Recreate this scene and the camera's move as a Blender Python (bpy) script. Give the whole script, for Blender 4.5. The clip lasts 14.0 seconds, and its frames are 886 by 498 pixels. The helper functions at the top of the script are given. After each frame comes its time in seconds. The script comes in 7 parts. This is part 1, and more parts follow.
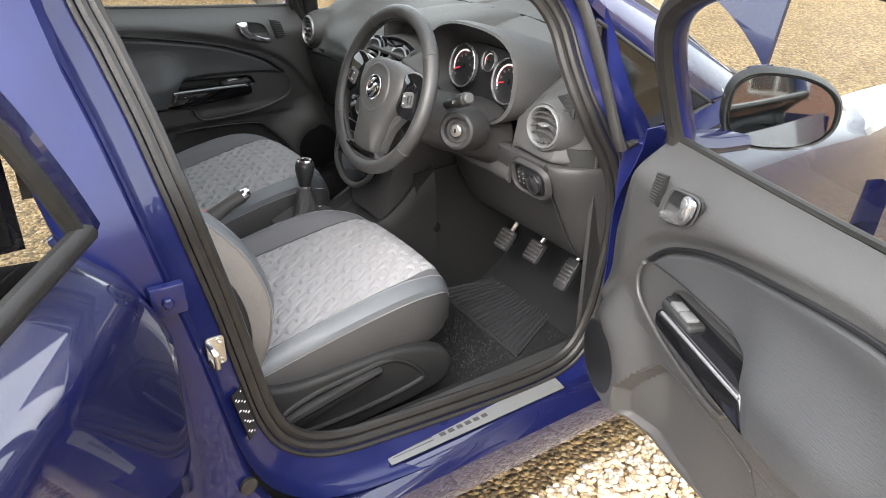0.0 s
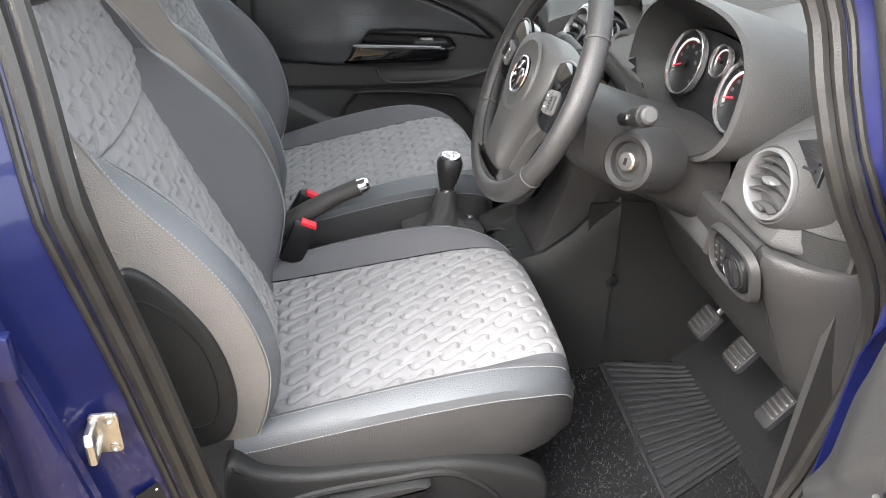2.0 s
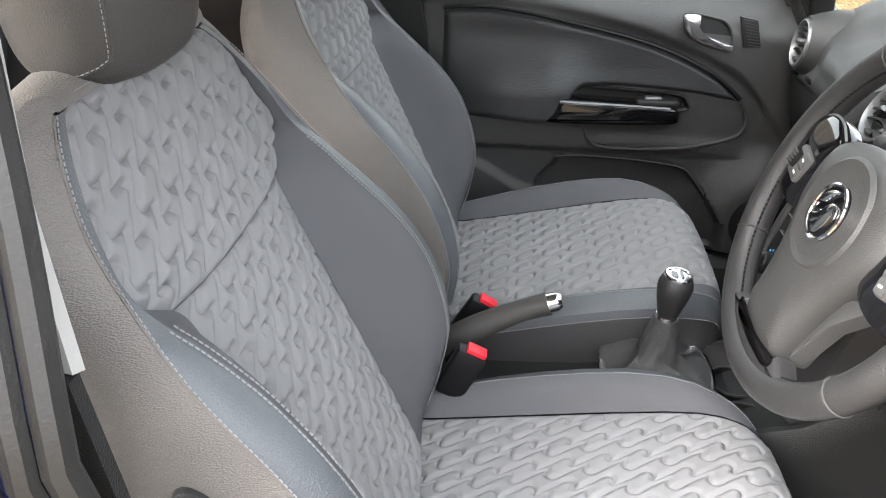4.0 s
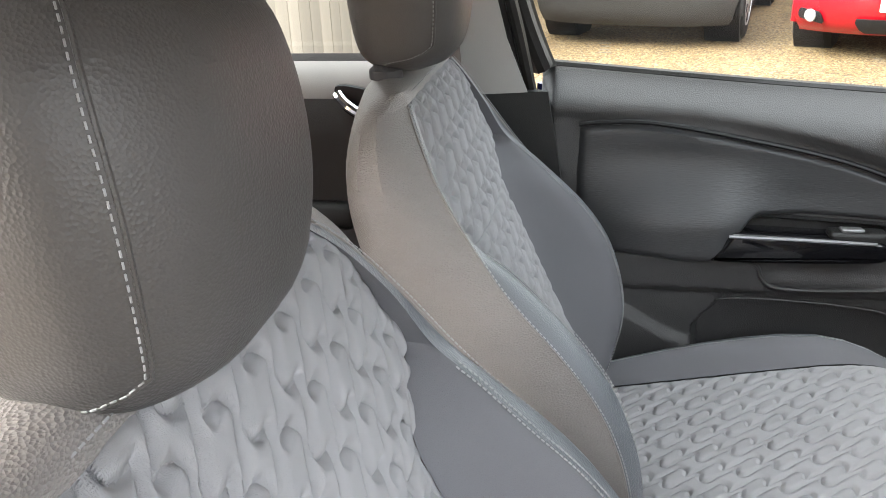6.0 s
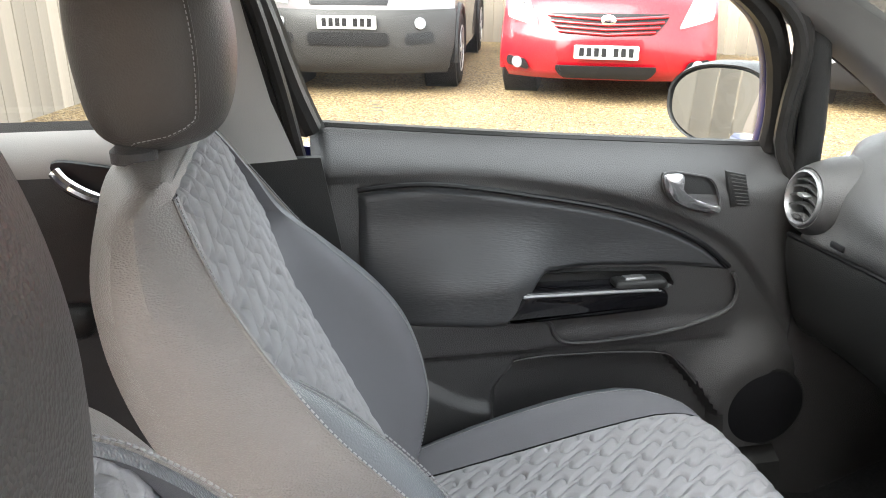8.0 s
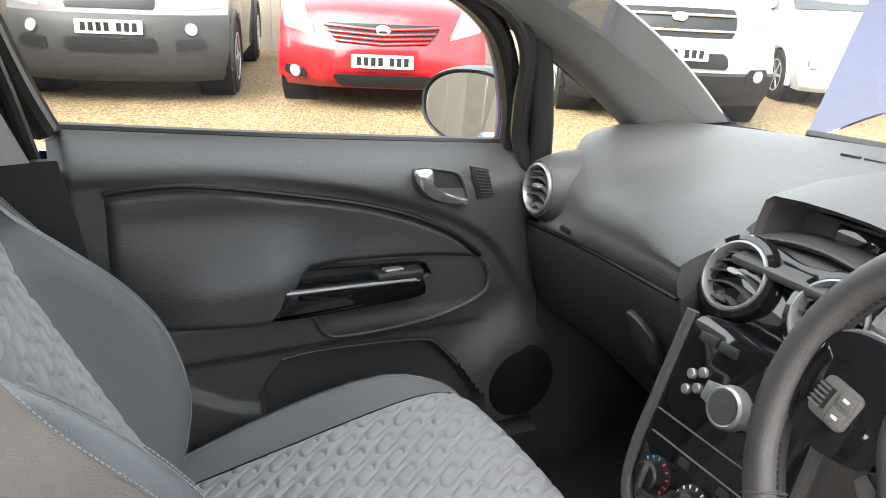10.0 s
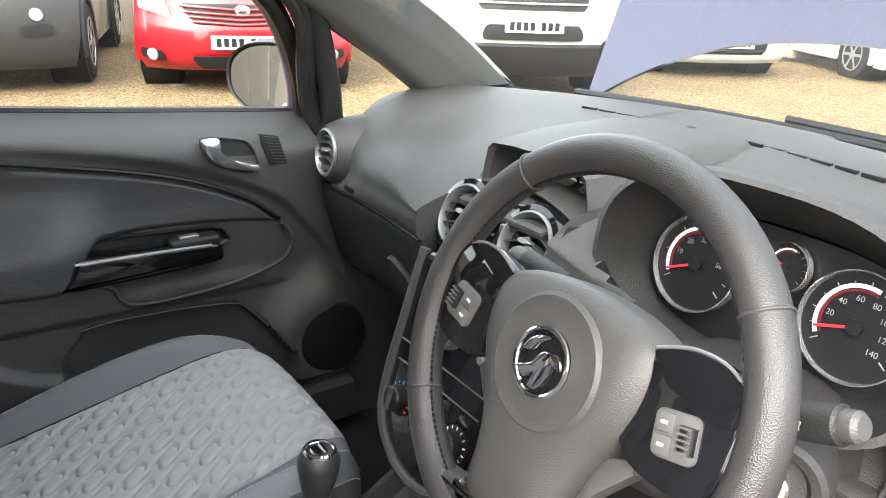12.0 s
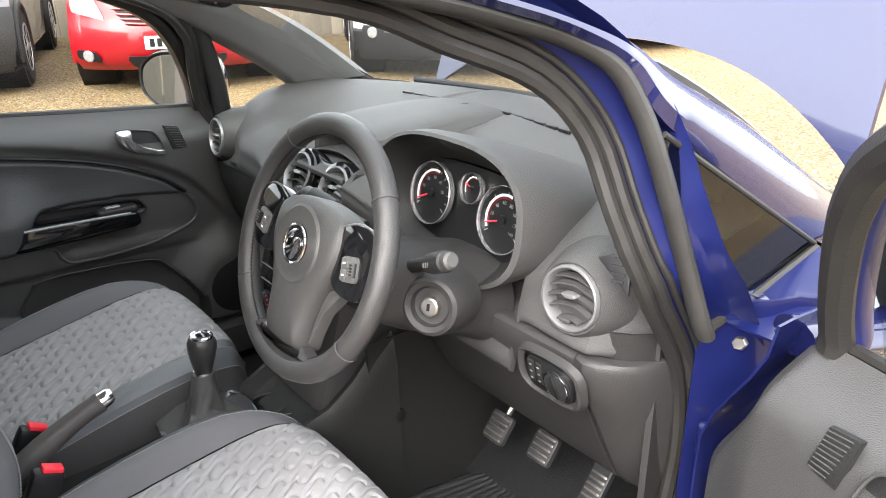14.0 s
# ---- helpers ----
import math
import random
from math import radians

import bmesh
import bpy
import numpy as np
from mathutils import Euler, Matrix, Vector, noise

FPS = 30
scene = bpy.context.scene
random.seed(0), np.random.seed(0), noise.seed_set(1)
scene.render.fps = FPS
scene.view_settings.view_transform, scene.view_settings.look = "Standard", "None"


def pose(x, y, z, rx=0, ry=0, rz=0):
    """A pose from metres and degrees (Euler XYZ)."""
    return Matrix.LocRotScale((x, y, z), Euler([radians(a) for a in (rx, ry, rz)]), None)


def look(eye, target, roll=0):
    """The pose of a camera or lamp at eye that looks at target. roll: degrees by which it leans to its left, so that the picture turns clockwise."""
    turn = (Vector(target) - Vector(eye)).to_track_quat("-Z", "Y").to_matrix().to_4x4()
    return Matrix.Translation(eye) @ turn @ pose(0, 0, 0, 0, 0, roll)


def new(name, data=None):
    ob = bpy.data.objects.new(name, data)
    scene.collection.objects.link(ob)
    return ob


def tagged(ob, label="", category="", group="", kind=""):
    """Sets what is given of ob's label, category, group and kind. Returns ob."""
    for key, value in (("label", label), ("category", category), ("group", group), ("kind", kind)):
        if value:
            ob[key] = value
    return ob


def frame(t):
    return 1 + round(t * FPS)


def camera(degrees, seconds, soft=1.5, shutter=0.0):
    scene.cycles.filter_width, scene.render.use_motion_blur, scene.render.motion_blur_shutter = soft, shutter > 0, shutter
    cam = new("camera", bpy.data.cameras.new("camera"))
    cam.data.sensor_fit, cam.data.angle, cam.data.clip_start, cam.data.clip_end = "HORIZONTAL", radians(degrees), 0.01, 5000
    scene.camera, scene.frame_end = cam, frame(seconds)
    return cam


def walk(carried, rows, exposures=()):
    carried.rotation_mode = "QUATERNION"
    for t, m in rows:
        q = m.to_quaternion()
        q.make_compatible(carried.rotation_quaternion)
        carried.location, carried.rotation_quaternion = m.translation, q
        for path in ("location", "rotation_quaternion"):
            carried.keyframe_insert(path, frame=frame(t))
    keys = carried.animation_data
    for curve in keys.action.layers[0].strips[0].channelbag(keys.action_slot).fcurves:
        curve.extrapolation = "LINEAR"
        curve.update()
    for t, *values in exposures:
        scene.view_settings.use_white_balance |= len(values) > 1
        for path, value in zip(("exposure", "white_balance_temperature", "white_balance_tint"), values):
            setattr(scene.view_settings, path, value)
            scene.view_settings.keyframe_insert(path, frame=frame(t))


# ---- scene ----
cam = camera(60.2, 14.0, soft=0.9)
# seconds, eye in metres (x to the car's right, y ahead, z up), yaw, pitch, roll in degrees
PATH = [
    (0.0, 1.7573, -0.2713, 1.4667, 55.82, -27.67, 0.51),
    (0.5, 1.6473, -0.0871, 1.4176, 61.91, -28.44, 1.32),
    (1.0, 1.5609, 0.0849, 1.3872, 68.70, -29.27, 1.73),
    (1.5, 1.4816, 0.1883, 1.3588, 74.48, -29.80, 2.18),
    (2.0, 1.3725, 0.2230, 1.3399, 79.45, -30.15, 2.47),
    (4.5, 0.8538, 0.2315, 1.3071, 98.36, -28.37, -0.14),
    (5.0, 0.7367, 0.1766, 1.3033, 100.99, -26.89, -1.15),
    (5.5, 0.6653, 0.1285, 1.3051, 101.72, -25.34, -1.67),
    (6.0, 0.6211, 0.0724, 1.3051, 100.39, -23.93, -1.94),
    (6.5, 0.5486, 0.0340, 1.3128, 96.42, -22.75, -1.99),
    (7.0, 0.4915, 0.0167, 1.3084, 91.07, -22.09, -1.72),
    (7.5, 0.4632, -0.0004, 1.3040, 85.12, -21.60, -0.91),
    (8.0, 0.4512, -0.0001, 1.2989, 79.33, -20.97, 0.25),
    (8.5, 0.4681, 0.0094, 1.2938, 74.58, -20.43, 1.19),
    (9.0, 0.4885, 0.0180, 1.2907, 70.37, -19.98, 1.86),
    (11.5, 0.6094, 0.1201, 1.2951, 56.07, -20.67, 2.61),
    (12.0, 0.6928, 0.1625, 1.2917, 54.99, -20.94, 2.04),
    (12.5, 0.7898, 0.1970, 1.2936, 54.16, -21.16, 1.54),
    (13.0, 0.8585, 0.2001, 1.2989, 53.33, -21.42, 1.02),
    (13.5, 0.9804, 0.1639, 1.3279, 52.39, -21.73, 0.39),
    (14.0, 1.1953, 0.0874, 1.3864, 51.92, -22.14, -0.40),
]


def eye_row(x, y, z, yaw, pitch, roll):
    return Matrix.Translation((x, y, z)) @ pose(0, 0, 0, 0, 0, yaw) @ pose(0, 0, 0, 90 + pitch, 0, 0) @ pose(0, 0, 0, 0, 0, roll)


walk(cam, [(t, eye_row(x, y, z, yaw, pitch, roll)) for t, x, y, z, yaw, pitch, roll in PATH],
     [(0.0, 1.95), (1.5, 2.27), (3.2, 2.46), (5.0, 2.62), (7.0, 3.02), (9.0, 2.90), (11.5, 2.60), (13.0, 2.56), (14.0, 2.25)])

# ---- light: a bright overcast day ----
world = bpy.data.worlds.new("overcast_sky")
world.use_nodes = True
scene.world = world
wn, wl = world.node_tree.nodes, world.node_tree.links
sky = wn.new("ShaderNodeTexSky")
sky.sky_type, sky.sun_disc = "NISHITA", False
sky.sun_elevation, sky.sun_rotation = radians(42), radians(151)
sky.air_density, sky.dust_density, sky.ozone_density = 1.0, 4.0, 1.0
pale = wn.new("ShaderNodeHueSaturation")
pale.inputs["Saturation"].default_value = 0.3
cloud = wn.new("ShaderNodeMix")
cloud.data_type = "RGBA"
cloud.inputs["Factor"].default_value = 0.55
cloud.inputs["B"].default_value = (2.1, 2.15, 2.2, 1)
wl.new(sky.outputs["Color"], pale.inputs["Color"])
wl.new(pale.outputs["Color"], cloud.inputs["A"])
wl.new(cloud.outputs["Result"], wn["Background"].inputs["Color"])
wn["Background"].inputs["Strength"].default_value = 0.48
sun = new("sun", bpy.data.lights.new("sun", "SUN"))
sun.data.energy, sun.data.angle, sun.data.color = 1.5, radians(75), (1.0, 0.96, 0.9)
sun.matrix_world = look((3.6, -6.5, 6.8), (0, 0, 0))

# ---- materials ----
def mat(name, color, rough=0.5, metal=0.0, var=0.12, var_scale=6.0, grain=0.0, grain_scale=400.0, kind="noise", coat=0.0, spec=0.28, rough_var=0.08, stretch=(1, 1, 1), coat_ior=1.5):
    """A surface with slow colour drift, fine grain relief and uneven gloss, all in object metres."""
    m = bpy.data.materials.new(name)
    m.use_nodes = True
    n, l = m.node_tree.nodes, m.node_tree.links
    b = n["Principled BSDF"]
    b.inputs["Metallic"].default_value = metal
    b.inputs["Specular IOR Level"].default_value = spec
    b.inputs["Coat Weight"].default_value = coat
    b.inputs["Coat Roughness"].default_value = 0.03
    b.inputs["Coat IOR"].default_value = coat_ior
    co = n.new("ShaderNodeTexCoord")
    mp = n.new("ShaderNodeMapping")
    mp.inputs["Scale"].default_value = stretch
    l.new(co.outputs["Object"], mp.inputs["Vector"])
    big = n.new("ShaderNodeTexNoise")
    big.inputs["Scale"].default_value, big.inputs["Detail"].default_value = var_scale, 5.0
    l.new(mp.outputs["Vector"], big.inputs["Vector"])
    mix = n.new("ShaderNodeMix")
    mix.data_type = "RGBA"
    lo, hi = [max(0.0, c * (1 - var)) for c in color], [min(1.0, c * (1 + var)) for c in color]
    mix.inputs["A"].default_value, mix.inputs["B"].default_value = (*lo, 1), (*hi, 1)
    l.new(big.outputs["Fac"], mix.inputs["Factor"])
    l.new(mix.outputs["Result"], b.inputs["Base Color"])
    rr = n.new("ShaderNodeMapRange")
    rr.inputs["To Min"].default_value, rr.inputs["To Max"].default_value = max(0.0, rough - rough_var), min(1.0, rough + rough_var)
    l.new(big.outputs["Fac"], rr.inputs["Value"])
    l.new(rr.outputs["Result"], b.inputs["Roughness"])
    if grain:
        g = n.new("ShaderNodeTexVoronoi" if kind == "leather" else "ShaderNodeTexNoise")
        g.inputs["Scale"].default_value = grain_scale
        l.new(mp.outputs["Vector"], g.inputs["Vector"])
        bp = n.new("ShaderNodeBump")
        bp.inputs["Strength"].default_value, bp.inputs["Distance"].default_value = grain, 0.001
        l.new(g.outputs["Distance" if kind == "leather" else "Fac"], bp.inputs["Height"])
        l.new(bp.outputs["Normal"], b.inputs["Normal"])
    return m


def glass_mat(name, tint=(0.70, 0.73, 0.71), rough=0.0):
    """Thin clear glazing: sees straight through, with a mirror sheen that grows at a slant."""
    m = bpy.data.materials.new(name)
    m.use_nodes = True
    n, l = m.node_tree.nodes, m.node_tree.links
    n.remove(n["Principled BSDF"])
    tr, gl, lw, mx = n.new("ShaderNodeBsdfTransparent"), n.new("ShaderNodeBsdfGlossy"), n.new("ShaderNodeLayerWeight"), n.new("ShaderNodeMixShader")
    tr.inputs["Color"].default_value = (*tint, 1)
    gl.inputs["Roughness"].default_value = rough
    lw.inputs["Blend"].default_value = 0.5
    pw, ma = n.new("ShaderNodeMath"), n.new("ShaderNodeMath")
    pw.operation, ma.operation = "POWER", "MULTIPLY_ADD"
    pw.inputs[1].default_value, ma.inputs[1].default_value, ma.inputs[2].default_value = 5.0, 0.8, 0.06
    l.new(lw.outputs["Facing"], pw.inputs[0])
    l.new(pw.outputs["Value"], ma.inputs[0])
    l.new(ma.outputs["Value"], mx.inputs["Fac"])
    l.new(tr.outputs["BSDF"], mx.inputs[1])
    l.new(gl.outputs["BSDF"], mx.inputs[2])
    l.new(mx.outputs["Shader"], n["Material Output"].inputs["Surface"])
    return m


BLUE = mat("blue_paint", (0.0055, 0.007, 0.040), 0.24, 0.15, 0.2, 3.0, 0.12, 2500, coat=1.0, rough_var=0.04, coat_ior=1.68)
JAMB = mat("dusty_blue_paint", (0.006, 0.009, 0.058), 0.32, 0.15, 0.35, 14.0, 0.2, 900, coat=0.5, rough_var=0.12)
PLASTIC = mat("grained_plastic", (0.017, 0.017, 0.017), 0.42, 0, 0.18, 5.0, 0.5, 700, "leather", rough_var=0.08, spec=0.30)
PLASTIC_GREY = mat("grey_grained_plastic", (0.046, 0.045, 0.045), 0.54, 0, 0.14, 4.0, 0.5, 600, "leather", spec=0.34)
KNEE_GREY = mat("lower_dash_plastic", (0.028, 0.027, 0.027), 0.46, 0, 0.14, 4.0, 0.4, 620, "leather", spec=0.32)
PLASTIC_DARK = mat("black_plastic", (0.008, 0.008, 0.009), 0.42, 0, 0.2, 8.0, 0.2, 700)
DOOR_PLASTIC = mat("door_plastic", (0.044, 0.043, 0.043), 0.40, 0, 0.14, 5.0, 0.5, 700, "leather", rough_var=0.08, spec=0.5)
SOFT = mat("ribbed_soft_trim", (0.036, 0.037, 0.039), 0.44, 0, 0.12, 6.0, 0.5, 260, stretch=(1, 0.25, 3), spec=0.45)
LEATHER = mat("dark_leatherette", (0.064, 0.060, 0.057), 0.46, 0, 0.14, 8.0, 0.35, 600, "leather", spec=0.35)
# backrest leatherette: base colour raised to carry the light from the open door
LEATHER_BACK_LIT = mat("door_lit_leatherette", (0.185, 0.170, 0.158), 0.44, 0, 0.16, 7.0, 0.8, 420, "leather", spec=0.4, stretch=(1, 1, 2.2))
LEATHER_BLACK = mat("black_leatherette", (0.022, 0.022, 0.023), 0.42, 0, 0.15, 8.0, 0.3, 700, "leather", spec=0.45)
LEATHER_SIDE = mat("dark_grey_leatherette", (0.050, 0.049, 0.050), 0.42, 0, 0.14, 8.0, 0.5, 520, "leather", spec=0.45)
# bolster edges: the paler, bluer base colour holds part of the sky's sheen
LEATHER_SHEEN = mat("sky_sheen_leatherette", (0.090, 0.096, 0.104), 0.34, 0, 0.1, 8.0, 0.55, 520, "leather", spec=0.55)
CLOTH = mat("grey_quilted_cloth", (0.265, 0.26, 0.267), 0.85, 0, 0.10, 9.0, 0.9, 900, spec=0.2, stretch=(3.0, 1.0, 0.6))
CLOTH_SIDE = mat("plain_grey_cloth", (0.108, 0.107, 0.115), 0.7, 0, 0.08, 9.0, 0.7, 1300, spec=0.3)
THREAD = mat("pale_thread", (0.27, 0.27, 0.27), 0.8, 0, 0.1, 50)
WHEEL_LEATHER = mat("wheel_leather", (0.032, 0.031, 0.031), 0.36, 0, 0.2, 12.0, 0.4, 900, "leather", rough_var=0.14, spec=0.5)
GLOSS = mat("piano_black", (0.006, 0.006, 0.007), 0.06, 0, 0.2, 5.0, coat=0.6, rough_var=0.02)
SILVER = mat("satin_silver", (0.23, 0.23, 0.235), 0.34, 0.6, 0.06, 12.0, 0.1, 1500)
BRIGHT = mat("satin_chrome", (0.58, 0.58, 0.59), 0.18, 0.85, 0.05, 12.0, rough_var=0.06)
CHROME = mat("chrome", (0.85, 0.85, 0.86), 0.07, 1.0, 0.04, 9.0, rough_var=0.03)
STEEL = mat("bare_steel", (0.5, 0.48, 0.45), 0.35, 1.0, 0.25, 60.0, 0.2, 600)
RUBBER = mat("weathered_rubber_seal", (0.016, 0.015, 0.014), 0.42, 0, 0.3, 30.0, 0.4, 300, rough_var=0.12, spec=0.4)
FRAME_RUBBER = mat("grey_weathered_rubber", (0.024, 0.023, 0.022), 0.45, 0, 0.3, 30.0, 0.3, 300, rough_var=0.12)
CARPET = mat("black_carpet", (0.012, 0.012, 0.013), 0.95, 0, 0.6, 160.0, 1.0, 350, spec=0.12)
CARPET_TUFT = mat("carpet_pile", (0.035, 0.035, 0.037), 0.9, 0, 0.5, 90.0, spec=0.2)
MAT_RUBBER = mat("black_ribbed_rubber", (0.026, 0.026, 0.028), 0.42, 0, 0.3, 25.0, 0.4, 500)
HEADLINING = mat("grey_headlining", (0.42, 0.41, 0.40), 0.9, 0, 0.06, 10.0, 0.4, 900, spec=0.2)
PILLAR_GREY = mat("grey_pillar_trim", (0.36, 0.35, 0.335), 0.6, 0, 0.05, 8.0, 0.25, 700)
RED_PLASTIC = mat("red_plastic", (0.75, 0.03, 0.05), 0.4, 0, 0.1, 20)
DIAL_GREY = mat("grey_dial_print", (0.22, 0.22, 0.22), 0.5, 0, 0.05, 20)
DARK_RED = mat("dark_red_print", (0.10, 0.008, 0.012), 0.5, 0, 0.05, 20)
COLD_MARK = mat("blue_print", (0.05, 0.35, 0.7), 0.5, 0, 0.05, 20)
WHITE_MARK = mat("white_print", (0.75, 0.75, 0.75), 0.5, 0, 0.05, 20)
A_TRIM = mat("dark_grey_pillar_trim", (0.150, 0.148, 0.145), 0.55, 0, 0.06, 8.0, 0.3, 700)
GLASS = glass_mat("clear_glass")
# clear glass darkened to imitate a dark reflection, for the driver's quarter window
DARK_GLASS = glass_mat("darkened_glass", (0.30, 0.33, 0.32))
MIRROR = mat("mirror_glass", (0.60, 0.62, 0.63), 0.03, 1.0, 0.03, 4, rough_var=0.015)
RED_PAINT = mat("red_car_paint", (0.23, 0.003, 0.008), 0.3, 0.0, 0.1, 2.0, coat=0.7, rough_var=0.03)
WHITE_PAINT = mat("white_car_paint", (0.42, 0.42, 0.41), 0.3, 0, 0.04, 2.0, coat=0.6)
# lighter copy of the mauve paint, with the sky's reflection put into its colour
SKY_LIT_MAUVE = mat("sky_lit_mauve_paint", (0.20, 0.18, 0.19), 0.32, 0.5, 0.08, 2.0, coat=0.8)
BELT = mat("taupe_belt_webbing", (0.15, 0.13, 0.12), 0.8, 0, 0.1, 20.0, 0.8, 900, stretch=(1, 1, 0.2))
MAUVE_PAINT = mat("dull_mauve_car_paint", (0.050, 0.036, 0.042), 0.35, 0.4, 0.1, 2.0, coat=0.8)
CLADDING = mat("grey_bumper_plastic", (0.026, 0.025, 0.024), 0.5, 0, 0.15, 5.0)
TYRE = mat("tyre_rubber", (0.022, 0.022, 0.022), 0.8, 0, 0.3, 15.0, 0.5, 200)
ALLOY = mat("alloy_wheel", (0.55, 0.55, 0.56), 0.35, 0.8, 0.1, 10.0)
LAMP_GLASS = mat("headlamp_cover", (0.30, 0.31, 0.32), 0.08, 0.3, 0.45, 25.0, coat=0.8)
PLATE_WHITE = mat("number_plate_white", (0.50, 0.51, 0.48), 0.4, 0, 0.04, 10)
WINDOW_DARK = mat("dark_car_window", (0.02, 0.022, 0.024), 0.05, 0, 0.2, 2.0, coat=0.8)


def gravel_mat():
    m = bpy.data.materials.new("golden_gravel")
    m.use_nodes = True
    n, l = m.node_tree.nodes, m.node_tree.links
    b = n["Principled BSDF"]
    co = n.new("ShaderNodeTexCoord")
    v = n.new("ShaderNodeTexVoronoi")
    v.inputs["Scale"].default_value = 62.0
    l.new(co.outputs["Object"], v.inputs["Vector"])
    big = n.new("ShaderNodeTexNoise")
    big.inputs["Scale"].default_value, big.inputs["Detail"].default_value = 0.8, 6.0
    l.new(co.outputs["Object"], big.inputs["Vector"])
    sep = n.new("ShaderNodeSeparateColor")
    l.new(v.outputs["Color"], sep.inputs["Color"])
    ramp = n.new("ShaderNodeValToRGB")
    e = ramp.color_ramp.elements
    e[0].position, e[0].color = 0.0, (0.07, 0.044, 0.021, 1)
    e[1].position, e[1].color = 1.0, (0.36, 0.28, 0.165, 1)
    for p, c in ((0.35, (0.17, 0.107, 0.042, 1)), (0.6, (0.245, 0.16, 0.062, 1)), (0.8, (0.28, 0.195, 0.088, 1))):
        e.new(p).color = c
    l.new(sep.outputs["Red"], ramp.inputs["Fac"])
    dark = n.new("ShaderNodeMix")
    dark.data_type, dark.blend_type = "RGBA", "MULTIPLY"
    dark.inputs["Factor"].default_value = 0.7
    sh = n.new("ShaderNodeValToRGB")
    sh.color_ramp.elements[0].position, sh.color_ramp.elements[0].color = 0.35, (0.62, 0.60, 0.58, 1)
    sh.color_ramp.elements[1].position, sh.color_ramp.elements[1].color = 0.65, (1, 1, 1, 1)
    l.new(big.outputs["Fac"], sh.inputs["Fac"])
    l.new(ramp.outputs["Color"], dark.inputs["A"])
    l.new(sh.outputs["Color"], dark.inputs["B"])
    l.new(dark.outputs["Result"], b.inputs["Base Color"])
    b.inputs["Roughness"].default_value = 0.75
    bp = n.new("ShaderNodeBump")
    bp.inputs["Strength"].default_value, bp.inputs["Distance"].default_value, bp.invert = 1.0, 0.02, True
    l.new(v.outputs["Distance"], bp.inputs["Height"])
    l.new(bp.outputs["Normal"], b.inputs["Normal"])
    return m


def brick_mat():
    m = mat("red_brick", (0.3, 0.12, 0.08), 0.85, 0, 0.3, 2.0, 0.3, 60)
    n, l = m.node_tree.nodes, m.node_tree.links
    t = n.new("ShaderNodeTexBrick")
    t.inputs["Color1"].default_value, t.inputs["Color2"].default_value, t.inputs["Mortar"].default_value = (0.30, 0.11, 0.07, 1), (0.22, 0.09, 0.06, 1), (0.4, 0.36, 0.3, 1)
    t.inputs["Scale"].default_value, t.inputs["Brick Width"].default_value, t.inputs["Row Height"].default_value, t.inputs["Mortar Size"].default_value = 1.0, 0.225, 0.075, 0.008
    co, sp, cb = n.new("ShaderNodeTexCoord"), n.new("ShaderNodeSeparateXYZ"), n.new("ShaderNodeCombineXYZ")
    l.new(co.outputs["Object"], sp.inputs["Vector"])
    l.new(sp.outputs["Y"], cb.inputs["X"])
    l.new(sp.outputs["Z"], cb.inputs["Y"])
    l.new(cb.outputs["Vector"], t.inputs["Vector"])
    l.new(t.outputs["Color"], n["Principled BSDF"].inputs["Base Color"])
    return m


def pebble_mat():
    m = mat("washed_pebbles", (0.4, 0.33, 0.25), 0.6, 0, 0.2, 60.0, 0.3, 300)
    n, l = m.node_tree.nodes, m.node_tree.links
    g, r = n.new("ShaderNodeNewGeometry"), n.new("ShaderNodeValToRGB")
    e = r.color_ramp.elements
    e[0].position, e[0].color = 0.0, (0.20, 0.15, 0.10, 1)
    e[1].position, e[1].color = 1.0, (0.62, 0.58, 0.50, 1)
    for p, c in ((0.2, (0.34, 0.25, 0.15, 1)), (0.45, (0.46, 0.36, 0.24, 1)), (0.7, (0.52, 0.44, 0.33, 1)), (0.85, (0.33, 0.31, 0.29, 1))):
        e.new(p).color = c
    l.new(g.outputs["Random Per Island"], r.inputs["Fac"])
    l.new(r.outputs["Color"], n["Principled BSDF"].inputs["Base Color"])
    return m


PEBBLE = pebble_mat()
BRICK = brick_mat()
ROOF_TILE = mat("brown_roof_tiles", (0.16, 0.09, 0.07), 0.85, 0, 0.3, 3.0, 0.6, 8, stretch=(1, 1, 4))
GRAVEL = gravel_mat()
FENCE = mat("weathered_fence_wood", (0.30, 0.26, 0.21), 0.85, 0, 0.35, 3.0, 0.6, 60, stretch=(1, 1, 0.08))
n, l = FENCE.node_tree.nodes, FENCE.node_tree.links
info, tone, base = n.new("ShaderNodeObjectInfo"), n.new("ShaderNodeHueSaturation"), n["Principled BSDF"].inputs["Base Color"]
spread = n.new("ShaderNodeMapRange")
spread.inputs["To Min"].default_value, spread.inputs["To Max"].default_value = 0.72, 1.18
l.new(info.outputs["Random"], spread.inputs["Value"])
l.new(spread.outputs["Result"], tone.inputs["Value"])
l.new(base.links[0].from_socket, tone.inputs["Color"])
l.new(tone.outputs["Color"], base)


# ---- mesh helpers ----
def thing(name, label, category, group="", kind=""):
    return tagged(new(name), label, category, group, kind)


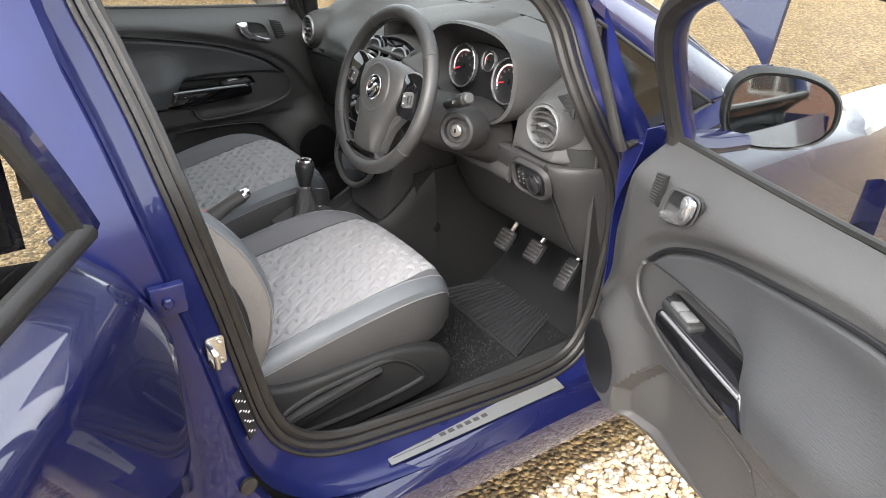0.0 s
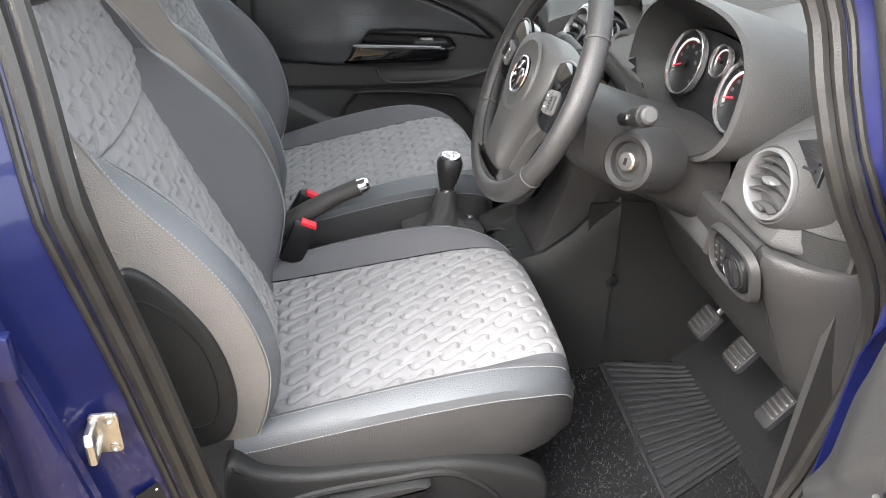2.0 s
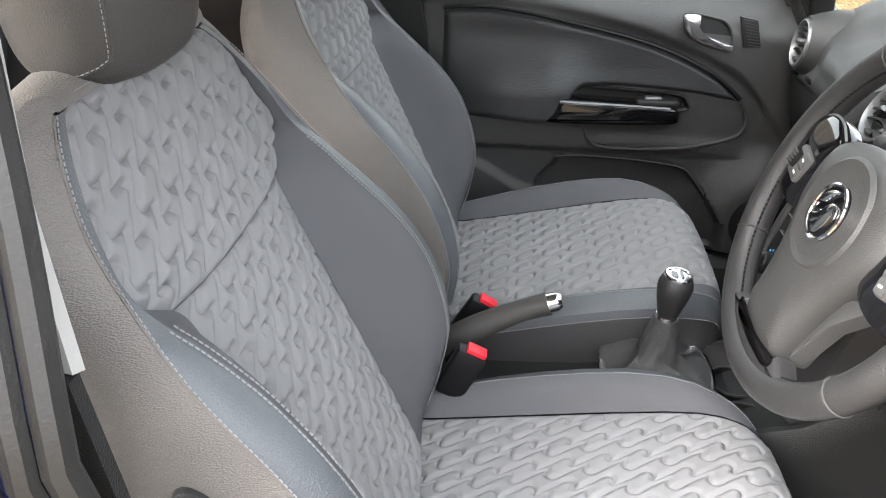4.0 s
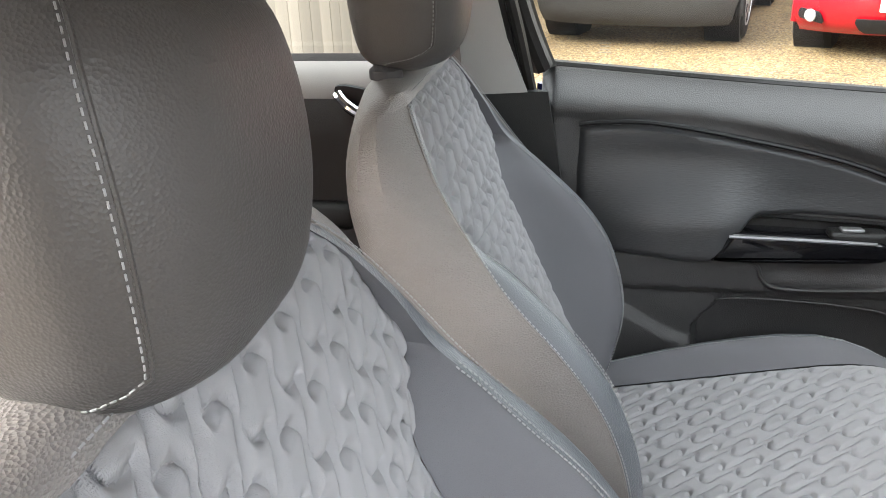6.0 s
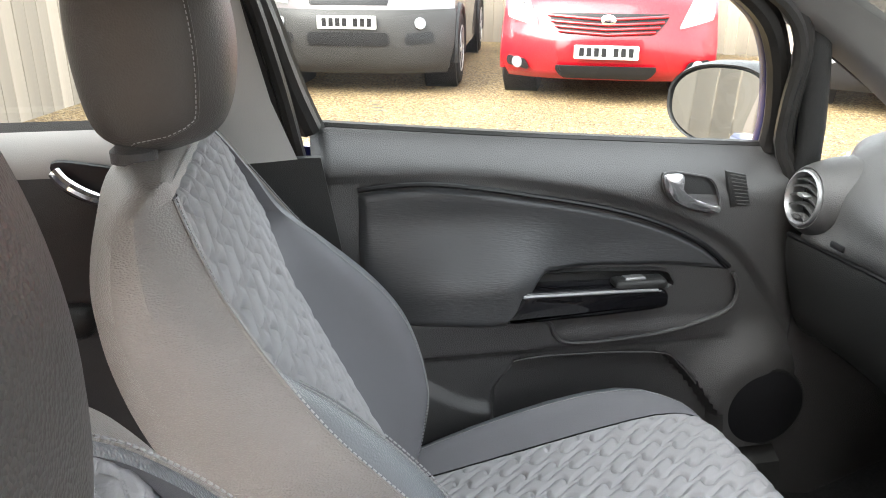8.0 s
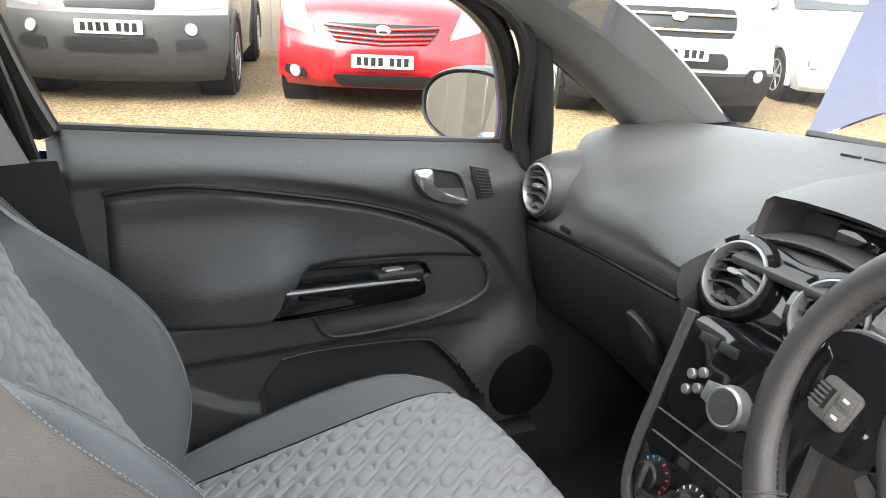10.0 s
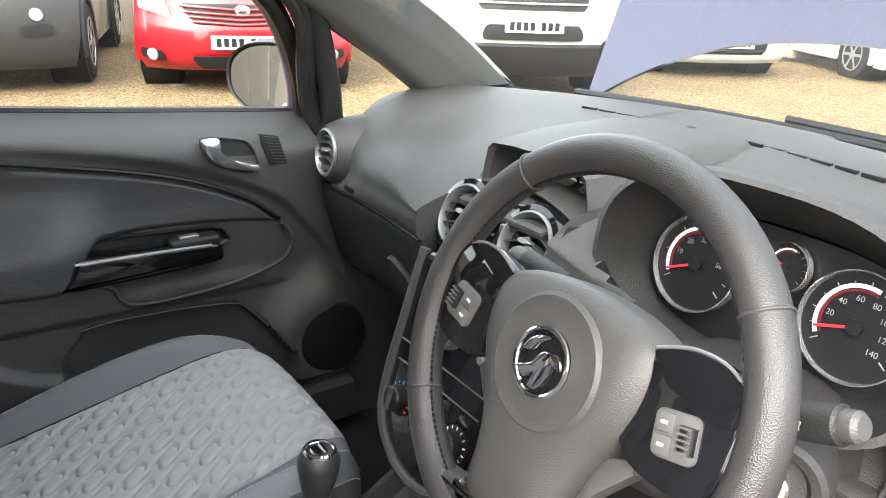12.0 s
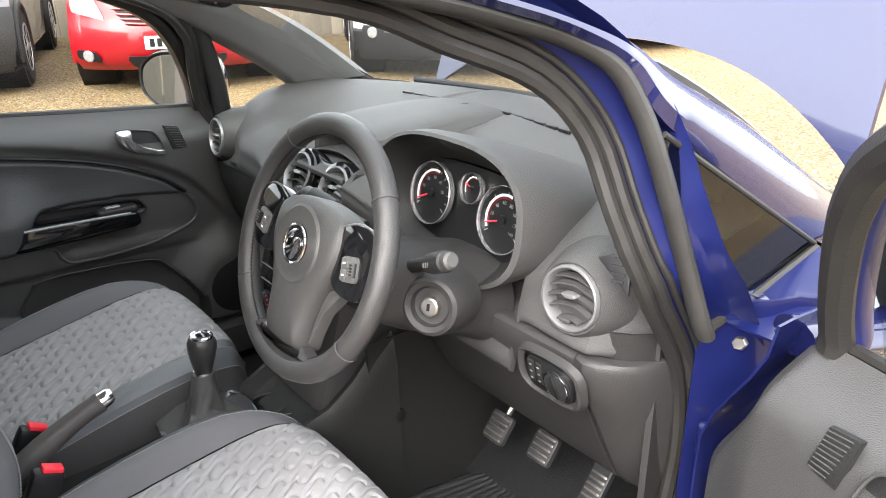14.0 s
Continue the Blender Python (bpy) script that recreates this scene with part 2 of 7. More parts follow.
def part(name, bm, material, parent=None, label="", angle=35.0):
    """Links a bmesh as one mesh object under a thing or part."""
    bmesh.ops.recalc_face_normals(bm, faces=bm.faces)
    me = bpy.data.meshes.new(name)
    bm.to_mesh(me)
    bm.free()
    me.materials.append(material)
    me.polygons.foreach_set("use_smooth", [True] * len(me.polygons))
    me.set_sharp_from_angle(angle=radians(angle))
    ob = new(name, me)
    ob.parent = parent
    if label:
        tagged(ob, label)
    return ob


def spline(pts, n=8, closed=False):
    """Points on a smooth curve through pts."""
    p = [Vector(q) for q in pts]
    out, k = [], len(p)
    for i in range(k if closed else k - 1):
        a, b, c, d = (p[(i - 1) % k], p[i], p[(i + 1) % k], p[(i + 2) % k]) if closed else (p[max(i - 1, 0)], p[i], p[i + 1], p[min(i + 2, k - 1)])
        for j in range(n):
            t = j / n
            out.append(0.5 * ((2 * b) + (c - a) * t + (2 * a - 5 * b + 4 * c - d) * t * t + (3 * b - a - 3 * c + d) * t ** 3))
    if not closed:
        out.append(p[-1])
    return out


def interp(table, x):
    """A smooth value from rows (x, value)."""
    xs, ys = [r[0] for r in table], [r[1] for r in table]
    if x <= xs[0]:
        return ys[0]
    if x >= xs[-1]:
        return ys[-1]
    i = max(j for j in range(len(xs)) if xs[j] <= x)
    t = (x - xs[i]) / (xs[i + 1] - xs[i])
    m0 = (ys[i + 1] - ys[i - 1]) / (xs[i + 1] - xs[i - 1]) if i else (ys[1] - ys[0]) / (xs[1] - xs[0])
    m1 = (ys[i + 2] - ys[i]) / (xs[i + 2] - xs[i]) if i + 2 < len(xs) else (ys[-1] - ys[-2]) / (xs[-1] - xs[-2])
    h = xs[i + 1] - xs[i]
    return (2 * t ** 3 - 3 * t * t + 1) * ys[i] + (t ** 3 - 2 * t * t + t) * h * m0 + (3 * t * t - 2 * t ** 3) * ys[i + 1] + (t ** 3 - t * t) * h * m1


def step(a, b, x):
    t = min(1.0, max(0.0, (x - a) / (b - a)))
    return t * t * (3 - 2 * t)


def grid(rows, bm=None, closed=False, loop=False):
    """A sheet through rows of points. closed: each row is a ring; loop: the last row meets the first."""
    bm = bm or bmesh.new()
    vs = [[bm.verts.new(p) for p in r] for r in rows]
    m, k = len(vs), len(vs[0])
    for i in range(m if loop else m - 1):
        for j in range(k if closed else k - 1):
            bm.faces.new((vs[i][j], vs[i][(j + 1) % k], vs[(i + 1) % m][(j + 1) % k], vs[(i + 1) % m][j]))
    return bm


def loft(rings, bm=None, caps=True):
    bm = bm or bmesh.new()
    vs = [[bm.verts.new(p) for p in r] for r in rings]
    k = len(vs[0])
    for a, b in zip(vs, vs[1:]):
        for j in range(k):
            bm.faces.new((a[j], a[(j + 1) % k], b[(j + 1) % k], b[j]))
    if caps:
        bm.faces.new(vs[0][::-1])
        bm.faces.new(vs[-1])
    return bm


def thick(bm, t):
    """Gives an open sheet thickness."""
    bmesh.ops.recalc_face_normals(bm, faces=bm.faces)
    bmesh.ops.solidify(bm, geom=bm.faces[:], thickness=t)
    return bm


def tube(pts, r, n=10, closed=False, bm=None, flat=1.0, up=None):
    """A round (or flattened) bar along points; r may be a list."""
    p = [Vector(q) for q in pts]
    k, rings, side = len(p), [], None
    for i in range(k):
        d = ((p[(i + 1) % k] if closed or i < k - 1 else p[i]) - (p[i - 1] if closed or i else p[i])).normalized()
        if up is not None:
            side = d.cross(Vector(up)).normalized()
        elif side is None:
            side = d.cross(Vector((0, 0, 1)) if abs(d.z) < 0.9 else Vector((1, 0, 0))).normalized()
        else:
            side = (side - d * side.dot(d)).normalized()
        o, q = d.cross(side), r[i] if isinstance(r, (list, tuple)) else r
        rings.append([p[i] + side * (q * math.cos(a)) + o * (q * flat * math.sin(a)) for a in [2 * math.pi * j / n for j in range(n)]])
    bm = bm or bmesh.new()
    if closed:
        return grid(rings, bm, closed=True, loop=True)
    return loft(rings, bm)


def revolve(profile, m=None, n=32, bm=None, caps=True):
    """A turned body round its z axis from (radius, height) rows."""
    m = m or Matrix()
    return loft([[m @ Vector((r * math.cos(a), r * math.sin(a), h)) for a in [2 * math.pi * j / n for j in range(n)]] for r, h in profile], bm, caps)


def box(size, m=None, r=0.0, bm=None, seg=2):
    """A box with rounded edges."""
    b = bmesh.new()
    bmesh.ops.create_cube(b, size=1.0)
    bmesh.ops.scale(b, vec=size, verts=b.verts)
    if r:
        bmesh.ops.bevel(b, geom=b.edges[:], offset=r, segments=seg, affect="EDGES", profile=0.5)
    if m is not None:
        bmesh.ops.transform(b, matrix=m, verts=b.verts)
    if bm is None:
        return b
    return join(bm, b)


def join(bm, b):
    me = bpy.data.meshes.new("tmp")
    b.to_mesh(me)
    b.free()
    bm.from_mesh(me)
    bpy.data.meshes.remove(me)
    return bm


def prism(outline, m=None, h=0.01, r=0.0, bm=None, seg=2):
    """An outline in the xy plane, pulled up z by h, with rounded rims."""
    b = bmesh.new()
    f = b.faces.new([b.verts.new((q[0], q[1], 0.0)) for q in outline])
    top = bmesh.ops.extrude_face_region(b, geom=[f])
    vs = [v for v in top["geom"] if isinstance(v, bmesh.types.BMVert)]
    bmesh.ops.translate(b, vec=(0, 0, h), verts=vs)
    bmesh.ops.recalc_face_normals(b, faces=b.faces)
    if r:
        es = [e for e in b.edges if all(v in vs for v in e.verts)]
        bmesh.ops.bevel(b, geom=es, offset=r, segments=seg, affect="EDGES", profile=0.5)
    if m is not None:
        bmesh.ops.transform(b, matrix=m, verts=b.verts)
    return b if bm is None else join(bm, b)


def round_rect(w, h, r, n=5):
    out = []
    for cx, cy, a0 in ((w / 2 - r, h / 2 - r, 0), (-w / 2 + r, h / 2 - r, 90), (-w / 2 + r, -h / 2 + r, 180), (w / 2 - r, -h / 2 + r, 270)):
        out += [(cx + r * math.cos(radians(a0 + 90 * j / n)), cy + r * math.sin(radians(a0 + 90 * j / n))) for j in range(n + 1)]
    return out


def stitches(pts, pitch=0.0055, length=0.0035, w=0.0011, bm=None):
    """A row of thread stitches along a line."""
    bm = bm or bmesh.new()
    p = [Vector(q) for q in pts]
    gone, nxt = 0.0, 0.0
    for a, b in zip(p, p[1:]):
        d = b - a
        l = d.length
        if l < 1e-6:
            continue
        d /= l
        s = d.cross(Vector((0.3, 0.5, 0.81))).normalized()
        o = d.cross(s)
        while nxt < gone + l:
            c = a + d * (nxt - gone)
            e0, e1 = c - d * length / 2, c + d * length / 2
            q = [[bm.verts.new(e + s * w * i + o * w * j) for i, j in ((1, 1), (-1, 1), (-1, -1), (1, -1))] for e in (e0, e1)]
            for k in range(4):
                bm.faces.new((q[0][k], q[0][(k + 1) % 4], q[1][(k + 1) % 4], q[1][k]))
            bm.faces.new(q[0][::-1])
            bm.faces.new(q[1])
            nxt += pitch
        gone += l
    return bm


def flipped(bm, s):
    """The mesh as it is for the car's right side (s = 1), or mirrored to its left (s = -1)."""
    if s < 0:
        bmesh.ops.scale(bm, vec=(-1, 1, 1), verts=bm.verts)
    return bm


def facing(place, normal, up=(0, 0, 1)):
    """A frame at place whose z axis points along normal and whose y axis leans to up."""
    z = Vector(normal).normalized()
    x = Vector(up).cross(z).normalized()
    y = z.cross(x)
    return Matrix.Translation(place) @ Matrix((x, y, z)).transposed().to_4x4()

# ---- ground ----
def ground_z(x, y):
    return 0.13 * step(1.0, 5.5, -x) * (1 - 0.55 * step(4.0, 8.0, y))


def build_ground():
    xs = [-300, -120, -60, -35, -22, -14] + [-11 + 0.5 * i for i in range(37)] + [9, 12, 18, 30, 60, 120, 300]
    ys = [-300, -120, -60, -30, -15, -9] + [-6 + 0.5 * i for i in range(35)] + [13, 16, 22, 35, 60, 120, 300]
    bm = grid([[(x, y, ground_z(x, y)) for x in xs] for y in ys])
    tagged(part("ground", bm, GRAVEL), "loose golden gravel of a car yard", "ground", kind="structure")


build_ground()


def build_pebbles():
    rng = random.Random(11)
    base = bmesh.new()
    bmesh.ops.create_icosphere(base, subdivisions=1, radius=1.0)
    shape, tri = [v.co.copy() for v in base.verts], [[v.index for v in f.verts] for f in base.faces]
    base.free()
    verts, faces = [], []
    for k in range(9500):
        x, y = 0.70 + abs(rng.gauss(0.0, 0.42)), rng.gauss(0.55, 0.65)
        a, b, c = rng.uniform(0.007, 0.017), rng.uniform(0.007, 0.013), rng.uniform(0.005, 0.010)
        m = Matrix.Translation((x, y, ground_z(x, y) + rng.uniform(0.0, 0.009))) @ pose(0, 0, 0, rng.uniform(-25, 25), rng.uniform(-25, 25), rng.uniform(0, 360))
        n = len(verts)
        verts += [m @ Vector((v.x * a * rng.uniform(0.85, 1.15), v.y * b * rng.uniform(0.85, 1.15), v.z * c)) for v in shape]
        faces += [[n + i for i in f] for f in tri]
    me = bpy.data.meshes.new("pebbles")
    me.from_pydata(verts, [], faces)
    me.polygons.foreach_set("use_smooth", [True] * len(me.polygons))
    me.materials.append(PEBBLE)
    tagged(new("loose_gravel", me), "loose cream, brown and grey pebbles beside the car", "gravel", kind="stuff")


build_pebbles()

# ---- the car's shell ----
SEAL = [(-0.068, 1.30), (-0.05, 1.219), (-0.028, 1.12), (-0.006, 0.998), (0.03, 0.83), (0.054, 0.70), (0.08, 0.57), (0.12, 0.493), (0.20, 0.445), (0.339, 0.424), (0.636, 0.397), (0.76, 0.395), (0.83, 0.42),
        (0.878, 0.50), (0.90, 0.60), (0.915, 0.72), (0.889, 0.85), (0.80, 0.99), (0.772, 1.084), (0.755, 1.175), (0.695, 1.243), (0.58, 1.292), (0.47, 1.334), (0.25, 1.365), (0.05, 1.365), (-0.04, 1.345)]


def side_x(z):
    """The half width of the cabin at its door openings."""
    return 0.69 - 0.40 * max(0.0, z - 1.0)


def opening(out, dx, pts=SEAL, n=4):
    """The door opening's line, pushed outwards in its plane by out and sideways by dx."""
    p = spline([(0, y, z) for y, z in pts], n, closed=True)
    k, res = len(p), []
    for i in range(k):
        t = (p[(i + 1) % k] - p[i - 1]).normalized()
        q = p[i] + Vector((0, t.z, -t.y)) * out
        res.append(Vector((side_x(q.z) + dx, q.y, q.z)))
    return res


def shell_side(car, s):
    ring = [opening(*a) for a in ((-0.006, -0.006), (0.0, 0.0), (0.016, 0.004), (0.030, 0.012), (0.042, 0.022), (0.060, 0.032), (0.072, 0.045), (0.078, 0.075))]
    part("door_aperture", flipped(grid(ring, closed=True), s), JAMB, car, "dusty blue painted door aperture with pillar and sill")
    for out, dx, r, f in ((0.012, 0.004, 0.0095, 0.9), (-0.005, -0.005, 0.0105, 1.0), (0.026, 0.012, 0.005, 1.0)):
        part("door_seal", flipped(tube(opening(out, dx), r, 8, closed=True, flat=f), s), RUBBER, car, "weathered rubber door seal")
    post = spline([(s * x, y, z) for x, y, z in ((0.580, 0.45, 1.352), (0.592, 0.56, 1.330), (0.600, 0.641, 1.309), (0.615, 0.709, 1.288), (0.640, 0.761, 1.257), (0.660, 0.786, 1.212), (0.680, 0.802, 1.155), (0.705, 0.831, 1.047), (0.728, 0.852, 0.955), (0.733, 0.864, 0.925))], 6)
    part("frame_seal", tube(post, 0.0165, 12, flat=0.7), FRAME_RUBBER, car, "wide grey rubber seal along the door frame")
    rows = []
    for i in range(15):
        z = 0.33 + 1.03 * i / 14
        ys = interp([(0.33, 0.20), (0.42, 0.12), (0.493, 0.09), (0.57, 0.075), (0.70, 0.054), (0.83, 0.03), (1.0, -0.006), (1.12, -0.028), (1.22, -0.05), (1.36, -0.07)], z)
        rows.append([(side_x(z) + dx, ys - d, z) for d, dx in ((0.074, 0.066), (0.085, 0.078), (0.12, 0.082), (0.165, 0.080), (0.18, 0.06), (0.185, 0.0))])
    if s > 0:
        # striker loop on its plate, grommet, and the maker's sticker below
        m = Matrix(((0, 0, 1, 0.729), (1, 0, 0, -0.008), (0, 1, 0, 0.758), (0, 0, 0, 1)))
        st = part("striker_plate", prism(round_rect(0.030, 0.052, 0.006), m, 0.004, 0.001), STEEL, car, "worn steel striker plate")
        part("striker_loop", tube([m @ Vector(q) for q in ((-0.010, 0.016, 0.0), (-0.010, 0.016, 0.026), (-0.008, 0.012, 0.031), (-0.008, -0.012, 0.031), (-0.010, -0.016, 0.026), (-0.010, -0.016, 0.0))], 0.005, 10), STEEL, st)
        for q in (-0.019, 0.019):
            part("bolt", revolve(((0.0055, 0.003), (0.0055, 0.006), (0.003, 0.0065), (0.001, 0.004)), m @ Matrix.Translation((0.007, q, 0)), 14), STEEL, st)
        a, b = [p for p in opening(0.034, 0.019) if p.y < 0.2 and 0.54 < p.z < 0.67], [p for p in opening(0.056, 0.034) if p.y < 0.2 and 0.53 < p.z < 0.66]
        c, d = (a[0], b[0]) if a[0].z > a[-1].z else (a[-1], b[-1])
        e, f = (a[-1], b[-1]) if a[0].z > a[-1].z else (a[0], b[0])

        def on_label(u, v, h):
            return (c * (1 - u) + d * u) * (1 - v) + (e * (1 - u) + f * u) * v + Vector((h, 0.3 * h, 0))

        lab = part("sticker", thick(grid([[on_label(u, v, 0.004) for u in (0, 0.5, 1)] for v in (0, 0.25, 0.5, 0.75, 1)]), 0.002), PLASTIC_DARK, car, "black information sticker with pale print")
        for k in range(16):
            u, v = 0.12 + 0.2 * ((k * 7) % 4), 0.05 + 0.058 * k
            part("print_bar", thick(grid([[on_label(u + q, v + w, 0.0052) for q in (0, 0.10 + 0.06 * (k % 3))] for w in (0, 0.022)]), 0.0005), WHITE_MARK, lab)
        hb = part("rear_hinge", box((0.016, 0.050, 0.048), pose(0.778, -0.075, 0.90), 0.004), JAMB, car, "painted steel rear door hinge")
        part("hinge_bolt", revolve(((0.009, 0), (0.009, 0.007), (0.006, 0.009), (0.001, 0.009)), facing((0.786, -0.078, 0.90), (1, 0, 0)), 6), JAMB, hb)
        part("grommet", revolve(((0.016, -0.004), (0.016, 0.003), (0.011, 0.005), (0.001, 0.005)), facing((0.774, 0.0, 0.50), (1, 0.2, 0)), 24), RUBBER, car, "rubber grommet")
    part("b_pillar", flipped(thick(grid(rows), 0.004), s), JAMB, car, "blue centre pillar")


car = thing("hatchback_car", "dark blue hatchback with its bonnet up and doors open on gravel", "car")
shell_side(car, 1)
shell_side(car, -1)

# floor, tunnel, bulkhead, roof
part("floor_carpet", thick(grid([[(x, y, z) for x in (-0.69, -0.4, -0.15, 0.15, 0.4, 0.69)] for y, z in ((-1.9, 0.5), (-1.2, 0.42), (-0.35, 0.33), (0.0, 0.30), (0.55, 0.29), (0.95, 0.30), (1.10, 0.40), (1.20, 0.62))]), 0.02), CARPET, car, "black fitted carpet")
part("bulkhead", box((1.40, 0.03, 0.66), pose(0, 1.24, 0.66), 0.01), PLASTIC_DARK, car)


def roof_rows(z0):
    rows = []
    for y, zc, w in ((0.46, 1.385, 0.55), (0.36, 1.40, 0.553), (0.2, 1.415, 0.555), (-0.2, 1.425, 0.555), (-0.7, 1.41, 0.55), (-1.2, 1.385, 0.535), (-1.7, 1.32, 0.50)):
        rows.append([(w * u, y, zc + z0 - 0.03 * abs(u) ** 3) for u in (-1, -0.8, -0.5, 0, 0.5, 0.8, 1)])
    return rows


part("headlining", thick(grid(roof_rows(-0.01)), 0.012), HEADLINING, car, "pale grey cloth headlining")
part("roof", thick(grid([[(p[0] * 1.12, p[1], p[2] + 0.035) for p in r] for r in roof_rows(0)]), 0.008), BLUE, car)

for s in (1, -1):
    part("kick_panel", thick(grid([[(s * x, y, z) for y, x in ((0.86, 0.675), (0.95, 0.655), (1.1, 0.62), (1.25, 0.60))] for z in (0.30, 0.5, 0.7, 0.9)]), 0.01), KNEE_GREY, car, "grey footwell side trim")
    # closed rear end of the cabin
    part("rear_quarter", thick(grid([[(s * x, y, z) for y in (-1.05, -1.3, -1.6, -1.9)] for x, z in ((0.70, 0.35), (0.74, 0.7), (0.71, 1.06))]), 0.02), PLASTIC, car)
    part("rear_pillar", thick(grid([[(s * (0.70 - 0.38 * (z - 1.06)), y0 + 0.28 * u - 0.25 * (z - 1.06), z) for u in (0, 0.5, 1)] for z, y0 in ((1.06, -1.45), (1.2, -1.4), (1.38, -1.3))]), 0.02), PILLAR_GREY, car)
part("tailgate", thick(grid([[(x, -1.90 - 0.06 * math.cos(x * 2.0) + 0.10 * step(0.9, 1.1, z), z) for x in [-0.70 + 0.1 * k for k in range(15)]] for z in (0.36, 0.5, 0.65, 0.8, 0.95, 1.06)]), 0.03), BLUE, car, "blue tailgate")
part("rear_bumper", loft([[(x, -1.93 - d * math.cos(x * 1.6), z) for z, d in ((0.26, 0.02), (0.30, 0.10), (0.40, 0.12), (0.50, 0.09), (0.52, 0.0), (0.40, -0.04))] for x in [-0.78 + 0.13 * k for k in range(13)]]), BLUE, car, "blue rear bumper")
part("front_bumper", loft([[(x, 2.06 + d * math.cos(x * 1.4) - 0.25 * abs(x) ** 3, z) for z, d in ((0.22, 0.02), (0.28, 0.14), (0.42, 0.18), (0.56, 0.14), (0.62, 0.02), (0.42, -0.06))] for x in [-0.80 + 0.1 * k for k in range(17)]]), BLUE, car, "blue front bumper")
for sx in (1, -1):
    part("rear_wing", thick(grid([[(sx * (x - 0.05 * step(-1.6, -1.95, y)), y, z) for y in (-1.02, -1.2, -1.4, -1.6, -1.8, -1.95)] for x, z in ((0.79, 0.30), (0.83, 0.45), (0.845, 0.65), (0.83, 0.88), (0.80, 1.0), (0.75, 1.06))]), 0.006), BLUE, car, "blue rear wing")
    for wy in (1.50, -1.36):
        wm = pose(sx * 0.79, wy, 0.30, 0, 90, 0)
        wh = part("wheel", revolve(((0.19, -0.09), (0.28, -0.09), (0.297, -0.07), (0.302, 0.0), (0.297, 0.07), (0.28, 0.09), (0.19, 0.09)), wm, 36, caps=False), TYRE, car, "black road tyre")
        part("rim", revolve(((0.195, -0.07), (0.195, 0.07), (0.17, 0.075), (0.05, 0.055), (0.001, 0.055)), wm if sx > 0 else wm @ pose(0, 0, 0, 180, 0, 0), 30), ALLOY, wh, "silver wheel rim")
# ---- front seats ----
def quilt_table(hook, gap, pitch, depth, round_at, twin, n=128):
    """Relief of the quilting, as a repeating tile: the distance to stitched lines that come again at the steps gap and pitch,
    turned into pillows that swell from the stitching. hook: one run of a line, (across, along); the lines between are the same
    turned by half a turn and set off by twin."""
    g, p = np.array(gap), np.array(pitch)
    other = [(twin[0] - x, twin[1] - y) for x, y in hook]
    every = []
    for line, way in ((hook, p), (other, -p)):
        ext = [np.array(q) for q in line]
        ring = [ext[-1] - way] + ext + [ext[0] + way, ext[1] + way]
        pts = np.array([(q.x, q.y) for q in spline([(q[0], q[1], 0) for q in ring], 7)])
        every += [pts + i * g + j * p for i in range(-2, 4) for j in range(-2, 4)]
    every = np.concatenate(every)
    cell = np.array([[i * g + j * p for j in np.arange(n) / n] for i in np.arange(n) / n]).reshape(-1, 2)
    d = np.concatenate([np.sqrt(((c[:, None, :] - every[None, :, :]) ** 2).sum(2)).min(1) for c in np.array_split(cell, 80)]).reshape(n, n)
    t = np.clip(d / round_at, 0, 1)
    return depth * (1 - (1 - t) ** 2.6), np.linalg.inv(np.array([g, p]).T), n


def quilt(table, across, along):
    """Heights of the relief at arrays of places."""
    h, inv, n = table
    u = ((inv[0, 0] * across + inv[0, 1] * along) % 1.0) * n
    v = ((inv[1, 0] * across + inv[1, 1] * along) % 1.0) * n
    i, j = np.floor(u).astype(int), np.floor(v).astype(int)
    fu, fv = u - i, v - j
    i, j, k, m = i % n, j % n, (i + 1) % n, (j + 1) % n
    return (h[i, j] * (1 - fv) + h[i, m] * fv) * (1 - fu) + (h[k, j] * (1 - fv) + h[k, m] * fv) * fu


def sheet(x, y, z):
    """A bmesh sheet from three arrays of rows."""
    return grid([list(zip(a, b, c)) for a, b, c in zip(x.tolist(), y.tolist(), z.tolist())])


HOOK = [(0.0010, 0.0), (-0.0040, 0.0012), (-0.0100, 0.0014), (-0.0148, -0.0012), (-0.0163, -0.0065), (-0.0138, -0.0120), (-0.0085, -0.0180), (-0.0015, -0.0280), (0.0035, -0.0355)]
BACK_QUILT = quilt_table(HOOK, (0.0425, 0.0), (0.008, -0.042), 0.0072, 0.0092, (0.0023, 0.014))
SHOULDER_QUILT = quilt_table([(x * 1.06, y * 1.06) for x, y in HOOK], (0.045, 0.0), (0.0085, -0.0445), 0.0080, 0.0098, (0.0024, 0.0148))
SEAT_QUILT = quilt_table([(x * 0.92, y * 1.12) for x, y in HOOK], (0.0415, 0.0), (0.005, -0.048), 0.0060, 0.0085, (0.0015, 0.018))


Y_QUILT = [(0.56, 0.150), (0.62, 0.126), (0.75, 0.066), (0.85, 0.020), (0.949, -0.026), (1.03, -0.064), (1.09, -0.091), (1.118, -0.106)]
W_QUILT = [(0.56, 0.118), (0.65, 0.120), (0.80, 0.128), (0.90, 0.136), (0.942, 0.142), (0.965, 0.172), (0.992, 0.214), (1.03, 0.201), (1.08, 0.174), (1.100, 0.158), (1.110, 0.146), (1.118, 0.122)]
X_OUT = [(0.56, 0.235), (0.65, 0.250), (0.80, 0.256), (0.90, 0.246), (0.99, 0.222), (1.04, 0.206), (1.08, 0.182), (1.105, 0.160), (1.13, 0.130)]
